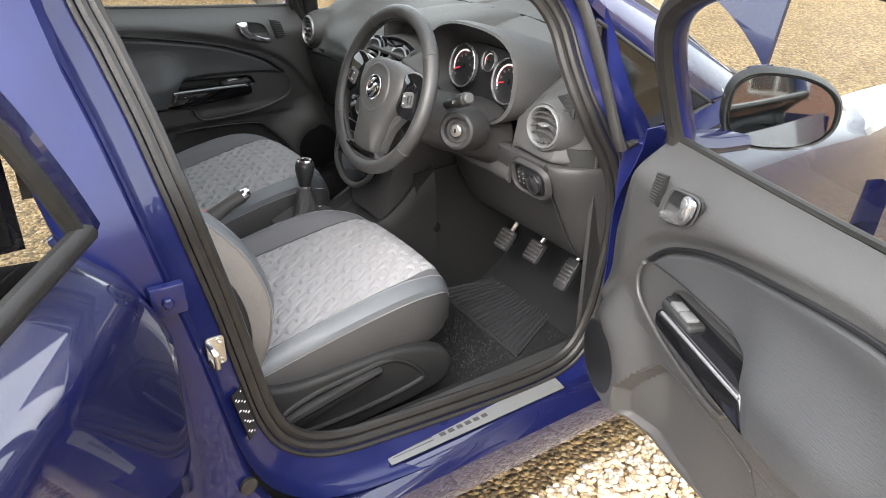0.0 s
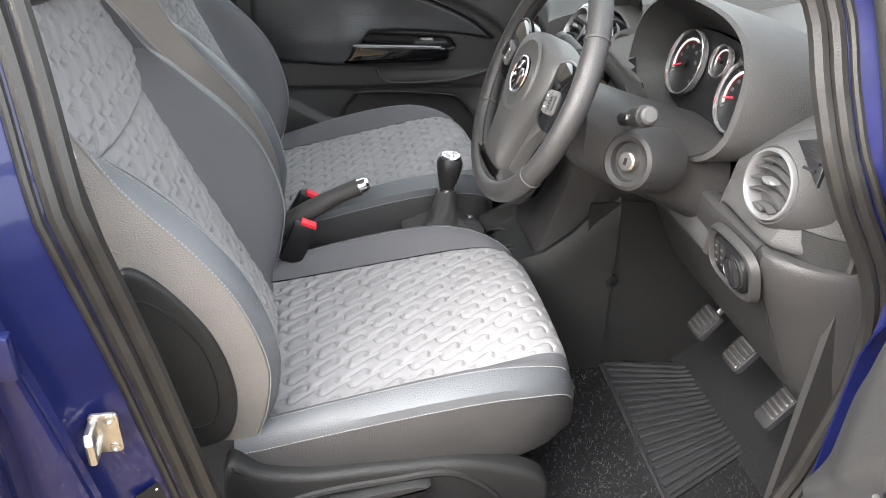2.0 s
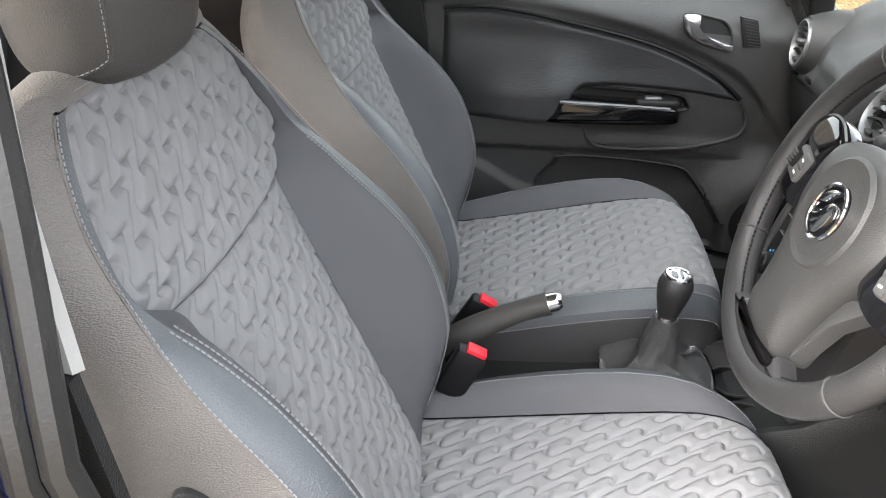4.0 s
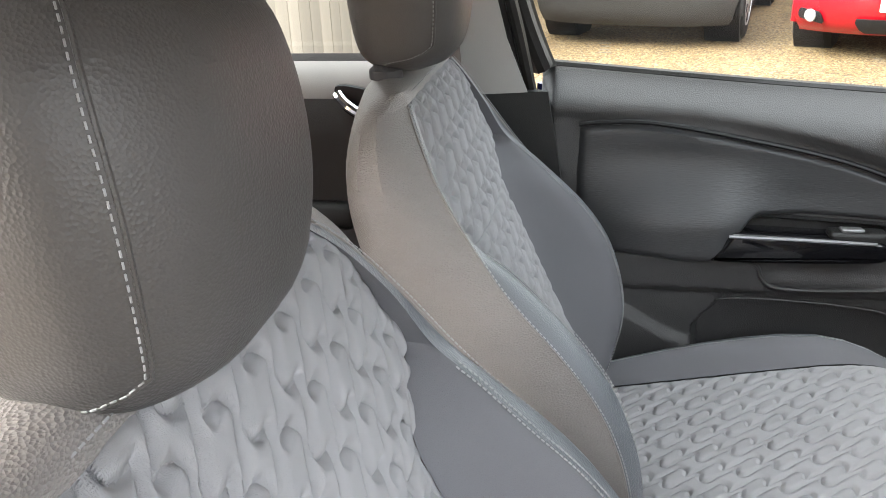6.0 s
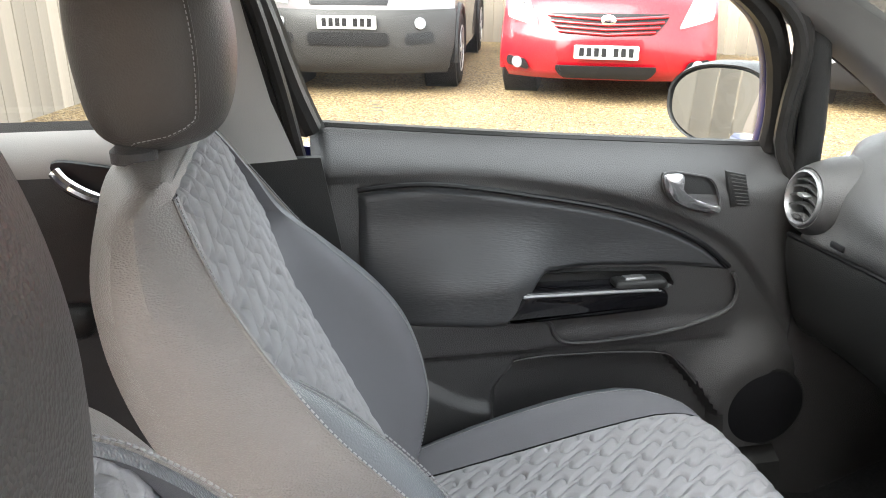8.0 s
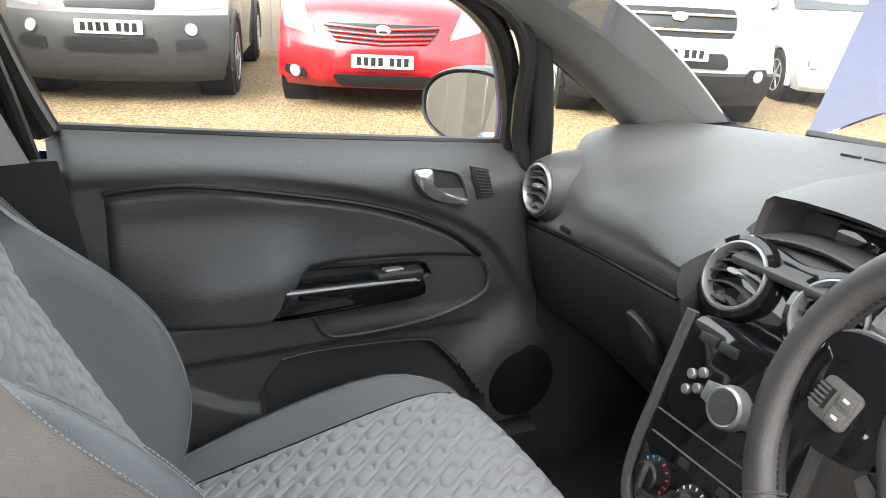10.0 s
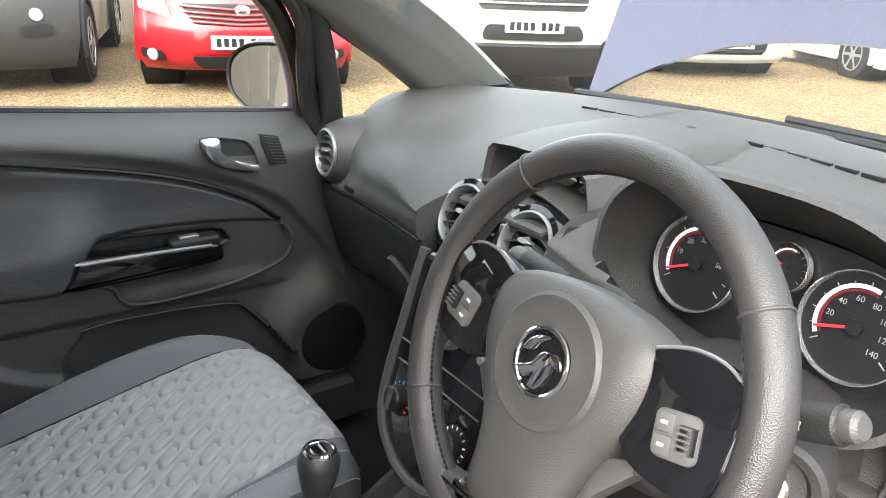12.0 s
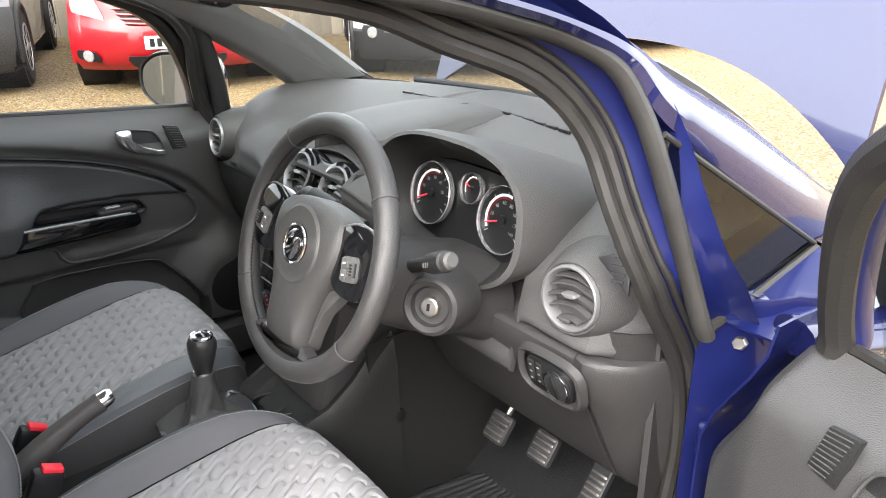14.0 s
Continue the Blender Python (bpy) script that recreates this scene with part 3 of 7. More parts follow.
def sunk(z):
    """How far the quilt's edge lies behind its middle."""
    return 0.014 * step(1.10, 1.0, z)


Y_SEAM = [(0.56, 0.120), (0.62, 0.138), (0.70, 0.146), (0.80, 0.118), (0.87, 0.073), (0.95, 0.000), (1.04, -0.062), (1.09, -0.090), (1.13, -0.112)]
Y_CREST = [(0.56, 0.130), (0.62, 0.150), (0.70, 0.160), (0.80, 0.134), (0.87, 0.090), (0.95, 0.012), (0.99, -0.034), (1.04, -0.062), (1.09, -0.088), (1.13, -0.110)]
Y_BACK = [(0.56, 0.000), (0.75, -0.050), (0.86, -0.092), (0.96, -0.140), (1.04, -0.158), (1.10, -0.154), (1.13, -0.142)]


def back_section(z, s):
    """Half a backrest's outline at height z, from the quilt's edge round to the middle of its back."""
    q, xo = interp(W_QUILT, z), interp(X_OUT, z)
    yq, yc, ys, yb = interp(Y_QUILT, z) - sunk(z), interp(Y_CREST, z), interp(Y_SEAM, z), interp(Y_BACK, z)
    k = step(1.02, 0.90, z) if z > 0.9 else 1.0
    q = min(q, xo - 0.012)
    crest = xo - 0.012 - 0.030 * k
    bl = 0.042 * step(0.90, 1.09, z)
    mid = ((q * 0.45 + crest * 0.55), yq + (yc - yq) * 0.62)
    return [[(s * x, y, z) for x, y in seg] for seg in (
        [(q + (mid[0] - q) * t, yq + (mid[1] - yq) * t ** 1.3) for t in (0, 0.25, 0.5, 0.75, 1)] + [(mid[0] + (crest - mid[0]) * t, mid[1] + (yc - mid[1]) * math.sin(t * math.pi / 2)) for t in (0.3, 0.6, 1)],
        [(crest, yc), (crest + (xo - crest) * 0.45, yc + 0.003 * k), (crest + (xo - crest) * 0.85, ys + (yc - ys) * 0.62), (xo, ys)],
        [(xo, ys), (xo + 0.003 + 0.7 * bl, ys * 0.75 + yb * 0.25), (xo + 0.001 + bl, (ys + yb) / 2), (xo - 0.004 + 0.95 * bl, ys * 0.2 + yb * 0.8), (xo - 0.016 + 0.7 * bl, yb), (xo - 0.05 + 0.4 * bl, yb - 0.014), (xo * 0.45, yb - 0.024), (0.0, yb - 0.027)])]


def quilt_panel(z0, z1, nz, table, nx=240):
    z = np.linspace(z0, z1, nz + 1)
    q, y, sink = (np.array([f(v) for v in z])[:, None] for f in (lambda v: interp(W_QUILT, v), lambda v: interp(Y_QUILT, v), sunk))
    u, z = np.linspace(-1, 1, nx + 1)[None, :], z[:, None]
    x = (q + 0.002) * u
    edge = np.minimum(np.minimum((1 - abs(u)) * q / 0.018, (z - z0) / 0.006), np.minimum((z1 - z) / 0.006, 1.0)).clip(0, 1) ** 0.6
    h = quilt(table, x, z * 1.1 + 0 * u) * edge - 0.003
    return sheet(x, y - sink * abs(u) ** 2.5 + h * 0.91, z + h * 0.41)


CUSH_Z = [(0.10, 0.545), (0.18, 0.556), (0.30, 0.576), (0.42, 0.598), (0.50, 0.611), (0.555, 0.612), (0.59, 0.596), (0.610, 0.566), (0.618, 0.52)]
CUSH_Q = [(0.10, 0.188), (0.30, 0.184), (0.50, 0.172), (0.565, 0.158), (0.60, 0.142), (0.618, 0.13)]
CREST_Z = [(0.10, 0.566), (0.20, 0.592), (0.30, 0.614), (0.40, 0.630), (0.48, 0.633), (0.55, 0.616), (0.59, 0.588), (0.618, 0.535)]
CUSH_X = [(0.05, 0.240), (0.30, 0.255), (0.48, 0.250), (0.555, 0.226), (0.595, 0.195), (0.618, 0.160)]


def cushion_section(y, s):
    q, xo, zq, zc = interp(CUSH_Q, y), interp(CUSH_X, y), interp(CUSH_Z, y), interp(CREST_Z, y)
    c = q + (xo - q) * 0.55
    top = [(q + (c - q) * t, zq + (zc - zq) * math.sin(t * math.pi / 2) ** 1.2) for t in (0, 0.2, 0.4, 0.6, 0.8, 1)]
    lip = [(c, zc), (c + (xo - c) * 0.55, zc - 0.006), (xo - 0.003, zc - 0.016), (xo, zc - 0.030)]
    low = max(0.47, zc - 0.16)
    side = [(xo, zc - 0.030), (xo + 0.004, zc - 0.05), (xo, (zc - 0.08 + low) / 2), (xo - 0.012, low), (xo - 0.05, low - 0.012)]
    return [[(s * x, y, z) for x, z in seg] for seg in (top, lip, side)]


def seat_mesh_rows(section, stations, s, k):
    return [section(v, s)[k] for v in stations]


def front_seat(label, lever, lift, drop):
    seat = thing("front_seat", label, "car seat", "front seats")
    zs = [0.56 + 0.556 * i / 130 for i in range(131)]
    back = part("backrest", grid([[p for p in back_section(z, 1)[2]] + [p for p in back_section(z, -1)[2]][::-1][1:] for z in zs]), LEATHER_BACK_LIT, seat, "backrest shell in grained leatherette, lightened for door light")
    part("quilted_panel", quilt_panel(0.57, 0.9485, 250, BACK_QUILT), CLOTH, back, "grey wave-quilted cloth panel")
    part("quilted_panel", quilt_panel(0.949, 1.118, 120, SHOULDER_QUILT, 280), CLOTH, back, "grey wave-quilted shoulder panel")
    for s in (1, -1):
        part("bolster", grid(seat_mesh_rows(back_section, zs, s, 0)), CLOTH_SIDE, back, "plain grey cloth bolster")
        part("bolster_edge", grid(seat_mesh_rows(back_section, zs, s, 1)), LEATHER_SHEEN, back, "leatherette bolster edge with the sky's sheen in its colour")
    # rounded top, from the quilt's upper edge over to the back
    half = back_section(1.116, 1)[2]
    ring = spline(half + back_section(1.116, -1)[2][::-1][1:], 4)
    q0, y0 = interp(W_QUILT, 1.116) + 0.012, interp(Y_QUILT, 1.116)
    rows = []
    for k, p in enumerate(ring):
        f = Vector((q0 * (1 - 2 * k / (len(ring) - 1)), y0, 1.116))
        rows.append([f + (p - f) * t + Vector((0, 0, 0.016 * math.sin(math.pi * t ** 1.2) ** 0.75 * min(1.0, (p - f).length / 0.05))) for t in (0, 0.05, 0.12, 0.22, 0.35, 0.5, 0.65, 0.78, 0.88, 0.95, 1)])
    part("top_roll", grid(rows), LEATHER_BACK_LIT, back, "leatherette roll over the backrest's top, lightened for door light")
    for s in (1, -1):
        part("stitching", stitches([Vector(back_section(z, s)[2][0]) + Vector((s * 0.0012, 0.0035, 0)) for z in zs], w=0.00055), THREAD, back, "pale thread seam")
        part("stitching", stitches([Vector(back_section(z, s)[1][0]) + Vector((-s * 0.004, 0.0015, 0)) for z in zs if z < 0.975], w=0.00055), THREAD, back, "pale thread seam")
        part("stitching", stitches([Vector(back_section(z, s)[1][0]) + Vector((s * 0.004, 0.0018, 0)) for z in zs if z < 0.975], w=0.00055), THREAD, back, "pale thread seam")
        part("piping", tube([Vector(back_section(z, s)[2][0]) for z in zs], 0.0014, 6), LEATHER_BACK_LIT, back)
    part("stitching", stitches([(0.13 * u / 10, interp(Y_QUILT, 1.116) - 0.004, 1.122) for u in range(-10, 11)], w=0.00055), THREAD, back, "pale thread seam")
    # cushion
    ys = [0.09, 0.13, 0.18, 0.24, 0.30, 0.36, 0.42, 0.47, 0.51, 0.54, 0.565, 0.58, 0.592, 0.603, 0.612, 0.618]
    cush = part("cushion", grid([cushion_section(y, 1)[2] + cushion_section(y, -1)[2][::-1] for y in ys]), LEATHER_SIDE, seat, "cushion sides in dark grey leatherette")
    part("front_roll", grid([[(x * interp(CUSH_X, 0.618), 0.618 - 0.004 * k, 0.535 - 0.012 * k) for x in (-1, -0.6, -0.2, 0.2, 0.6, 1)] for k in range(7)]), LEATHER_SIDE, cush)
    y = np.linspace(0.10, 0.618, 301)
    q, z = (np.array([interp(table, v) for v in y])[:, None] for table in (CUSH_Q, CUSH_Z))
    u, y = np.linspace(-1, 1, 221)[None, :], y[:, None]
    edge = np.minimum(np.minimum((1 - abs(u)) * q / 0.010, (0.618 - y) / 0.01), 1.0).clip(0, 1) ** 0.7
    h = z + quilt(SEAT_QUILT, q * u, y + 0 * u) * edge - 0.003 + 0.008 * (1 - u * u)
    part("quilted_panel", sheet(q * u, y + 0 * u, h), CLOTH, cush, "grey wave-quilted cloth seat panel")
    for s in (1, -1):
        part("bolster", grid(seat_mesh_rows(cushion_section, ys, s, 0)), CLOTH_SIDE, cush, "plain grey cloth bolster")
        part("bolster_edge", grid(seat_mesh_rows(cushion_section, ys, s, 1)), LEATHER_SHEEN, cush, "leatherette bolster edge with the sky's sheen in its colour")
        part("stitching", stitches([Vector(cushion_section(y, s)[1][0]) + Vector((0, 0, 0.0008)) for y in ys[:-3]], w=0.00055), THREAD, cush, "pale thread seam")
        part("stitching", stitches([Vector(cushion_section(y, s)[2][0]) + Vector((s * 0.0008, 0, 0)) for y in ys[:-2]], w=0.00055), THREAD, cush, "pale thread seam")
    # the cushion's own tilt
    for ob in (cush, *cush.children):
        for v in ob.data.vertices:
            v.co.z += lift * (v.co.y - 0.05) / 0.5 * step(0.44, 0.52, v.co.z)
    # headrest on two posts
    levels = ((1.140, 0.060, -0.150, -0.100), (1.145, 0.074, -0.170, -0.084), (1.160, 0.089, -0.184, -0.068), (1.195, 0.097, -0.192, -0.058), (1.24, 0.099, -0.195, -0.056), (1.285, 0.094, -0.192, -0.064), (1.308, 0.082, -0.184, -0.076), (1.320, 0.066, -0.170, -0.092), (1.323, 0.03, -0.150, -0.11))

    def on_head(z, hx, y0, y1, a, out=0.0):
        cy, hy, c, sn = (y0 + y1) / 2, (y1 - y0) / 2, math.cos(a), math.sin(a)
        bow = 1 - 0.34 * c * c if sn > 0 else 1 - 0.15 * c * c
        return Vector(((hx + out) * math.copysign(abs(c) ** 0.6, c), cy + (hy * bow + out) * math.copysign(abs(sn) ** 0.6, sn), z - drop))

    fine = [[interp([(lv[0], lv[q]) for lv in levels], 1.140 + 0.183 * k / 30) for q in range(4)] for k in range(31)]
    fine = [(1.140 + 0.183 * k / 30, *fine[k][1:]) for k in range(31)]
    head = part("headrest", loft([[on_head(*f, 2 * math.pi * j / 48) for j in range(48)] for f in fine]), LEATHER, seat, "padded leatherette headrest")
    for s in (1, -1):
        def seam(f, more=0.0, out=0.0):
            return on_head(*f, math.pi / 2 - s * (radians(50 + 62 * step(1.172, 1.142, f[0])) + more), out)

        part("stitching", stitches([seam(f, 0.05, 0.0010) for f in fine[1:-2]], pitch=0.0046, length=0.0028, w=0.00035), THREAD, head, "pale thread seam")
        part("piping", tube([seam(f) for f in fine[1:-1]], 0.0012, 6), LEATHER, head)
    for s in (1, -1):
        part("post", tube([(s * 0.065, -0.150, 1.05), (s * 0.065, -0.145, 1.16)], 0.006, 12), CHROME, seat, "chrome headrest post")
        part("post_collar", revolve(((0.020, 0), (0.020, 0.010), (0.013, 0.016), (0.0, 0.016)), pose(s * 0.065, -0.146, 1.129), 20), PLASTIC_GREY, seat, "grey plastic collar")
    cov = spline([(a, b, 0) for a, b in ((0.085, 0.585), (0.105, 0.66), (0.085, 0.76), (0.030, 0.84), (-0.010, 0.855), (-0.020, 0.78), (-0.010, 0.66), (0.020, 0.58))], 5, closed=True)
    sd = Matrix(((0, 0, lever, lever * 0.250), (1, 0, 0, 0), (0, 1, 0, 0), (0, 0, 0, 1)))
    hc = part("hinge_cover", prism([(p.x, p.y) for p in cov], sd, 0.014, 0.007, seg=3), PLASTIC, seat, "black plastic hinge cover")
    part("cover_line", tube([sd @ Vector((0.03 + 0.72 * (p.x - 0.03), 0.71 + 0.72 * (p.y - 0.71), 0.0142)) for p in cov], 0.0016, 6, closed=True), PLASTIC_DARK, hc)
    # runners and outer valance with the height lever
    for s in (1, -1):
        part("runner", box((0.03, 0.46, 0.03), pose(s * 0.19, 0.30, 0.335), 0.004), STEEL, seat, "steel seat runner")
        part("riser", box((0.02, 0.40, 0.16), pose(s * 0.19, 0.30, 0.43), 0.006), PLASTIC_DARK, seat)
    s = lever
    out = spline([(a, b, 0) for a, b in ((0.085, 0.545), (0.13, 0.520), (0.20, 0.508), (0.30, 0.510), (0.40, 0.508), (0.47, 0.492), (0.535, 0.462), (0.555, 0.425), (0.540, 0.385), (0.47, 0.362), (0.30, 0.350), (0.15, 0.355), (0.09, 0.40), (0.07, 0.48))], 5, closed=True)
    side = Matrix(((0, 0, s, s * 0.238), (1, 0, 0, 0), (0, 1, 0, 0), (0, 0, 0, 1)))
    val = part("valance", prism([(p.x, p.y) for p in out], side, 0.034, 0.012, seg=3), PLASTIC, seat, "moulded black plastic side valance")
    dish = spline([(a, b, 0) for a, b in ((0.13, 0.40), (0.14, 0.45), (0.20, 0.475), (0.30, 0.487), (0.40, 0.49), (0.47, 0.43), (0.45, 0.405), (0.28, 0.39))], 4, closed=True)
    part("valance_rib", tube([side @ Vector((p.x, p.y, 0.034)) for p in dish], 0.006, 8, closed=True), PLASTIC, val)
    lv = spline([(a, b, 0) for a, b in ((0.135, 0.435), (0.15, 0.452), (0.22, 0.470), (0.32, 0.486), (0.365, 0.486), (0.34, 0.462), (0.25, 0.443), (0.17, 0.425))], 4, closed=True)
    part("height_lever", prism([(p.x, p.y) for p in lv], side @ Matrix.Translation((0, 0, 0.030)), 0.024, 0.008), PLASTIC, val, "long black height-adjuster lever")
    return seat


driver_seat = front_seat("dark leatherette and grey quilted cloth driver's seat", 1, 0.0, 0.03)
driver_seat.location = (0.311, 0, 0)
passenger_seat = front_seat("dark leatherette and grey quilted cloth passenger seat", -1, 0.03, 0.004)
passenger_seat.location = (-0.311, 0, 0)
# ---- dashboard ----
def screen_y(x):
    return 1.335 - 0.36 * x * x


SEAM_Y = [(-0.67, 0.800), (-0.55, 0.797), (-0.40, 0.768), (-0.25, 0.733), (-0.16, 0.710), (-0.153, 0.708), (-0.146, 0.706), (-0.140, 0.786), (0.080, 0.786), (0.086, 0.735), (0.093, 0.738), (0.10, 0.742), (0.16, 0.765), (0.30, 0.79), (0.43, 0.793), (0.60, 0.786), (0.67, 0.80)]
SEAM_Z = [(-0.67, 0.860), (-0.55, 0.868), (-0.40, 0.888), (-0.25, 0.907), (-0.16, 0.919), (-0.153, 0.920), (-0.146, 0.921), (-0.140, 1.000), (0.080, 1.000), (0.086, 0.942), (0.093, 0.938), (0.10, 0.934), (0.16, 0.90), (0.30, 0.870), (0.43, 0.868), (0.60, 0.866), (0.67, 0.865)]


def dash_section(x):
    y, z, w = interp(SEAM_Y, x) + 0.10 * step(0.60, 0.70, abs(x)), interp(SEAM_Z, x), screen_y(x)
    top = 1.058 - 0.05 * abs(x) ** 2
    k = step(0.42, 0.53, abs(x))
    c = step(0.116, 0.110, abs(x + 0.03))
    rise = (0.085 - 0.03 * step(0.26, 0.12, abs(x + 0.03))) * (1 - c) + 0.022 * c
    if c > 0.5:
        line = spline([(y + 0.012, z - 0.014, 0), (y, z - 0.004, 0), (y + 0.03, z - 0.002, 0), (y + 0.08, z, 0), (y + 0.13, z + 0.010, 0), (0.98, 1.040, 0), (w - 0.07, top + 0.002, 0), (w + 0.02, top - 0.022, 0)], 6)
        return [(x, p.x, p.y) for p in line]
    line = spline([(y + 0.012, z - 0.004, 0), (y, z + 0.006 * (1 - c), 0), (y - 0.002 + 0.014 * k, z + 0.035 * (1 - 0.7 * c), 0), (y + 0.024 + 0.006 * k, z + rise + 0.01 * k, 0), (y * 0.62 + w * 0.38 - 0.05 * k, top - 0.030 + 0.006 * k + 0.02 * c, 0), (y * 0.35 + w * 0.65, top, 0), (w - 0.07, top + 0.002, 0), (w + 0.02, top - 0.022, 0)], 6)
    return [(x, p.x, p.y) for p in line]


def dash_row(x):
    """The dashboard's section, sunk where the binnacle's recess goes into it."""
    return [(x, y, z - 0.10 * step(0.172, 0.150, abs(x - 0.306)) * step(0.772, 0.786, y) * step(0.95, 0.90, y) * step(1.02, 0.99, z)) for x, y, z in dash_section(x)]


dash = thing("dashboard", "dark grey grained plastic dashboard across the cabin", "dashboard")
xs = sorted([-0.684 + 1.368 * i / 72 for i in range(73)] + [-0.146, -0.143, -0.140, 0.080, 0.083, 0.086])
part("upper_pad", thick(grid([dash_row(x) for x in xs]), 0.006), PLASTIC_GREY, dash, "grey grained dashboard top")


def glovebox_section(x):
    y, z = interp(SEAM_Y, x) + 0.012, interp(SEAM_Z, x) - 0.008
    return [(x, a.x, a.y) for a in spline([(y + 0.01, z, 0), (y, z - 0.008, 0), (y + 0.012, z - 0.07, 0), (y + 0.05, z - 0.17, 0), (y + 0.10, 0.66, 0), (y + 0.16, 0.635, 0), (y + 0.3, 0.64, 0)], 4)]


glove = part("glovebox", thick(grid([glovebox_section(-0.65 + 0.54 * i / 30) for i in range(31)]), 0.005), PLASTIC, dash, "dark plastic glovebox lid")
part("seam_gap", tube([(x, interp(SEAM_Y, x) + 0.010, interp(SEAM_Z, x) - 0.004) for x in [-0.65 + 0.495 * i / 24 for i in range(25)]], 0.005, 6), PLASTIC_DARK, glove)
m = facing((-0.215, 0.737, 0.815), (0.1, -1, -0.25))
part("glovebox_latch", prism([(p.x, p.y) for p in spline([(-0.034, 0.045, 0), (-0.015, 0.046, 0), (0.018, 0.022, 0), (0.034, -0.02, 0), (0.036, -0.045, 0), (-0.004, -0.030, 0), (-0.026, 0.005, 0)], 5, True)], m, 0.010, 0.004), PLASTIC_DARK, glove, "recessed glovebox latch")

# driver's lower panel
def knee_section(x):
    z = 0.862
    y = 0.788 + 0.035 * step(0.2, 0.1, x)
    return [(x, a.x, a.y) for a in spline([(y + 0.02, z, 0), (y - 0.004, z - 0.006, 0), (y + 0.004, z - 0.05, 0), (y + 0.035, 0.75, 0), (y + 0.085, 0.65, 0), (y + 0.13, 0.59, 0), (y + 0.20, 0.58, 0)], 4)]


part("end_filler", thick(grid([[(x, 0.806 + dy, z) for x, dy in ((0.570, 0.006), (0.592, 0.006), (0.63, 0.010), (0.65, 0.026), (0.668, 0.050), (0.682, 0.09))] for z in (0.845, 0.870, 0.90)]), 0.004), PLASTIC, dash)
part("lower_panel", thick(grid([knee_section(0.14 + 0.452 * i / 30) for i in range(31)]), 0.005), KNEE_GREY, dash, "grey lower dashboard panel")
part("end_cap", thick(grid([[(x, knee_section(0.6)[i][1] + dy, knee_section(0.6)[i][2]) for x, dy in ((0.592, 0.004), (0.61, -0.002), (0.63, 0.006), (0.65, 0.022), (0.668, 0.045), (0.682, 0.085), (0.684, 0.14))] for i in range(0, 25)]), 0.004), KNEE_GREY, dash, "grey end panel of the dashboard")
# small side window demister
m = facing((0.655, 0.775, 1.012), (0.35, -1, 0.25))
dm = part("side_demister", prism(((-0.022, 0.012), (0.020, 0.030), (0.024, -0.028)), m, 0.006, 0.002), PLASTIC_DARK, dash, "black side window demister")
for k in range(4):
    part("slat", box((0.022 - 0.003 * abs(k - 2), 0.003, 0.004), m @ pose(0.008, -0.012 + 0.009 * k, 0.007)), PLASTIC_DARK, dm)
# airbag plate on the passenger's side
part("badge_plate", prism(round_rect(0.030, 0.010, 0.003), facing((-0.496, 0.783, 0.893), (0, -1, 0.05)), 0.003, 0.001), PLASTIC_DARK, dash)


def vent(parent, place, normal, r, rim, label, pod=False):
    """A round air vent: a silver ring round curved slats with a tab; pod: the swelling of the dashboard that holds it."""
    m = facing(place, normal)
    if pod:
        part("vent_pod", revolve(((r * 1.16, -0.006), (r * 1.18, 0.003), (r * 1.24, 0.004), (r * 1.34, -0.002), (r * 1.52, -0.018), (r * 1.75, -0.045), (r * 1.9, -0.08)), m, 48, caps=False), PLASTIC_GREY, parent, "rounded grey housing of the vent")
    v = part("air_vent", revolve(((r * 1.16, -0.02), (r * 1.16, 0.004), (r * 1.12, 0.008), (r * 1.05, 0.009), (r * 0.96, 0.003), (r * 0.94, -0.03)), m, 48, caps=False), rim, parent, label)
    part("back", revolve(((0.001, -0.022), (r * 0.95, -0.022), (r * 0.95, -0.024)), m, 24), PLASTIC_DARK, v)
    for k in range(-2, 3):
        h = k * r * 0.36 - 0.004
        w = math.sqrt(max(0.0001, (r * 0.93) ** 2 - h * h))
        rows = [[m @ Vector((w * u, h + 0.22 * r * (1 - u * u) * (1 if abs(k) < 2 else 0.6) + d * 0.003, 0.004 - 0.011 * d)) for u in (-1, -0.8, -0.6, -0.3, 0, 0.3, 0.6, 0.8, 1)] for d in (0, 0.35, 1)]
        part("slat", thick(grid(rows), 0.0024), PLASTIC_GREY, v)
    part("tab", loft([[m @ Vector((r * 0.30 * q * math.cos(a), 0.12 * r + r * 0.10 * q * math.sin(a), h)) for a in [2 * math.pi * j / 20 for j in range(20)]] for q, h in ((1.0, -0.002), (1.0, 0.008), (0.75, 0.011))]), SILVER, v, "small silver vent tab")
    part("thumb_wheel", box((r * 0.42, r * 0.15, 0.006), m @ pose(-0.08 * r, -0.80 * r, 0.004), 0.0015), PLASTIC_GREY, v)
    return v


vent(dash, (0.575, 0.792, 0.939), (0.10, -1, 0.12), 0.0405, SILVER, "round air vent with satin silver ring", True)
vent(dash, (-0.606, 0.796, 0.935), (-0.05, -1, 0.12), 0.0405, SILVER, "round air vent with satin silver ring", True)

# instrument binnacle
def oval(cx, y, cz, hw, hh, lean, e=0.75, n=48):
    return [(cx + hw * math.copysign(abs(math.cos(a)) ** e, math.cos(a)), y + lean * hh * math.sin(a), cz + hh * math.copysign(abs(math.sin(a)) ** e, math.sin(a))) for a in [2 * math.pi * j / n for j in range(n)]]


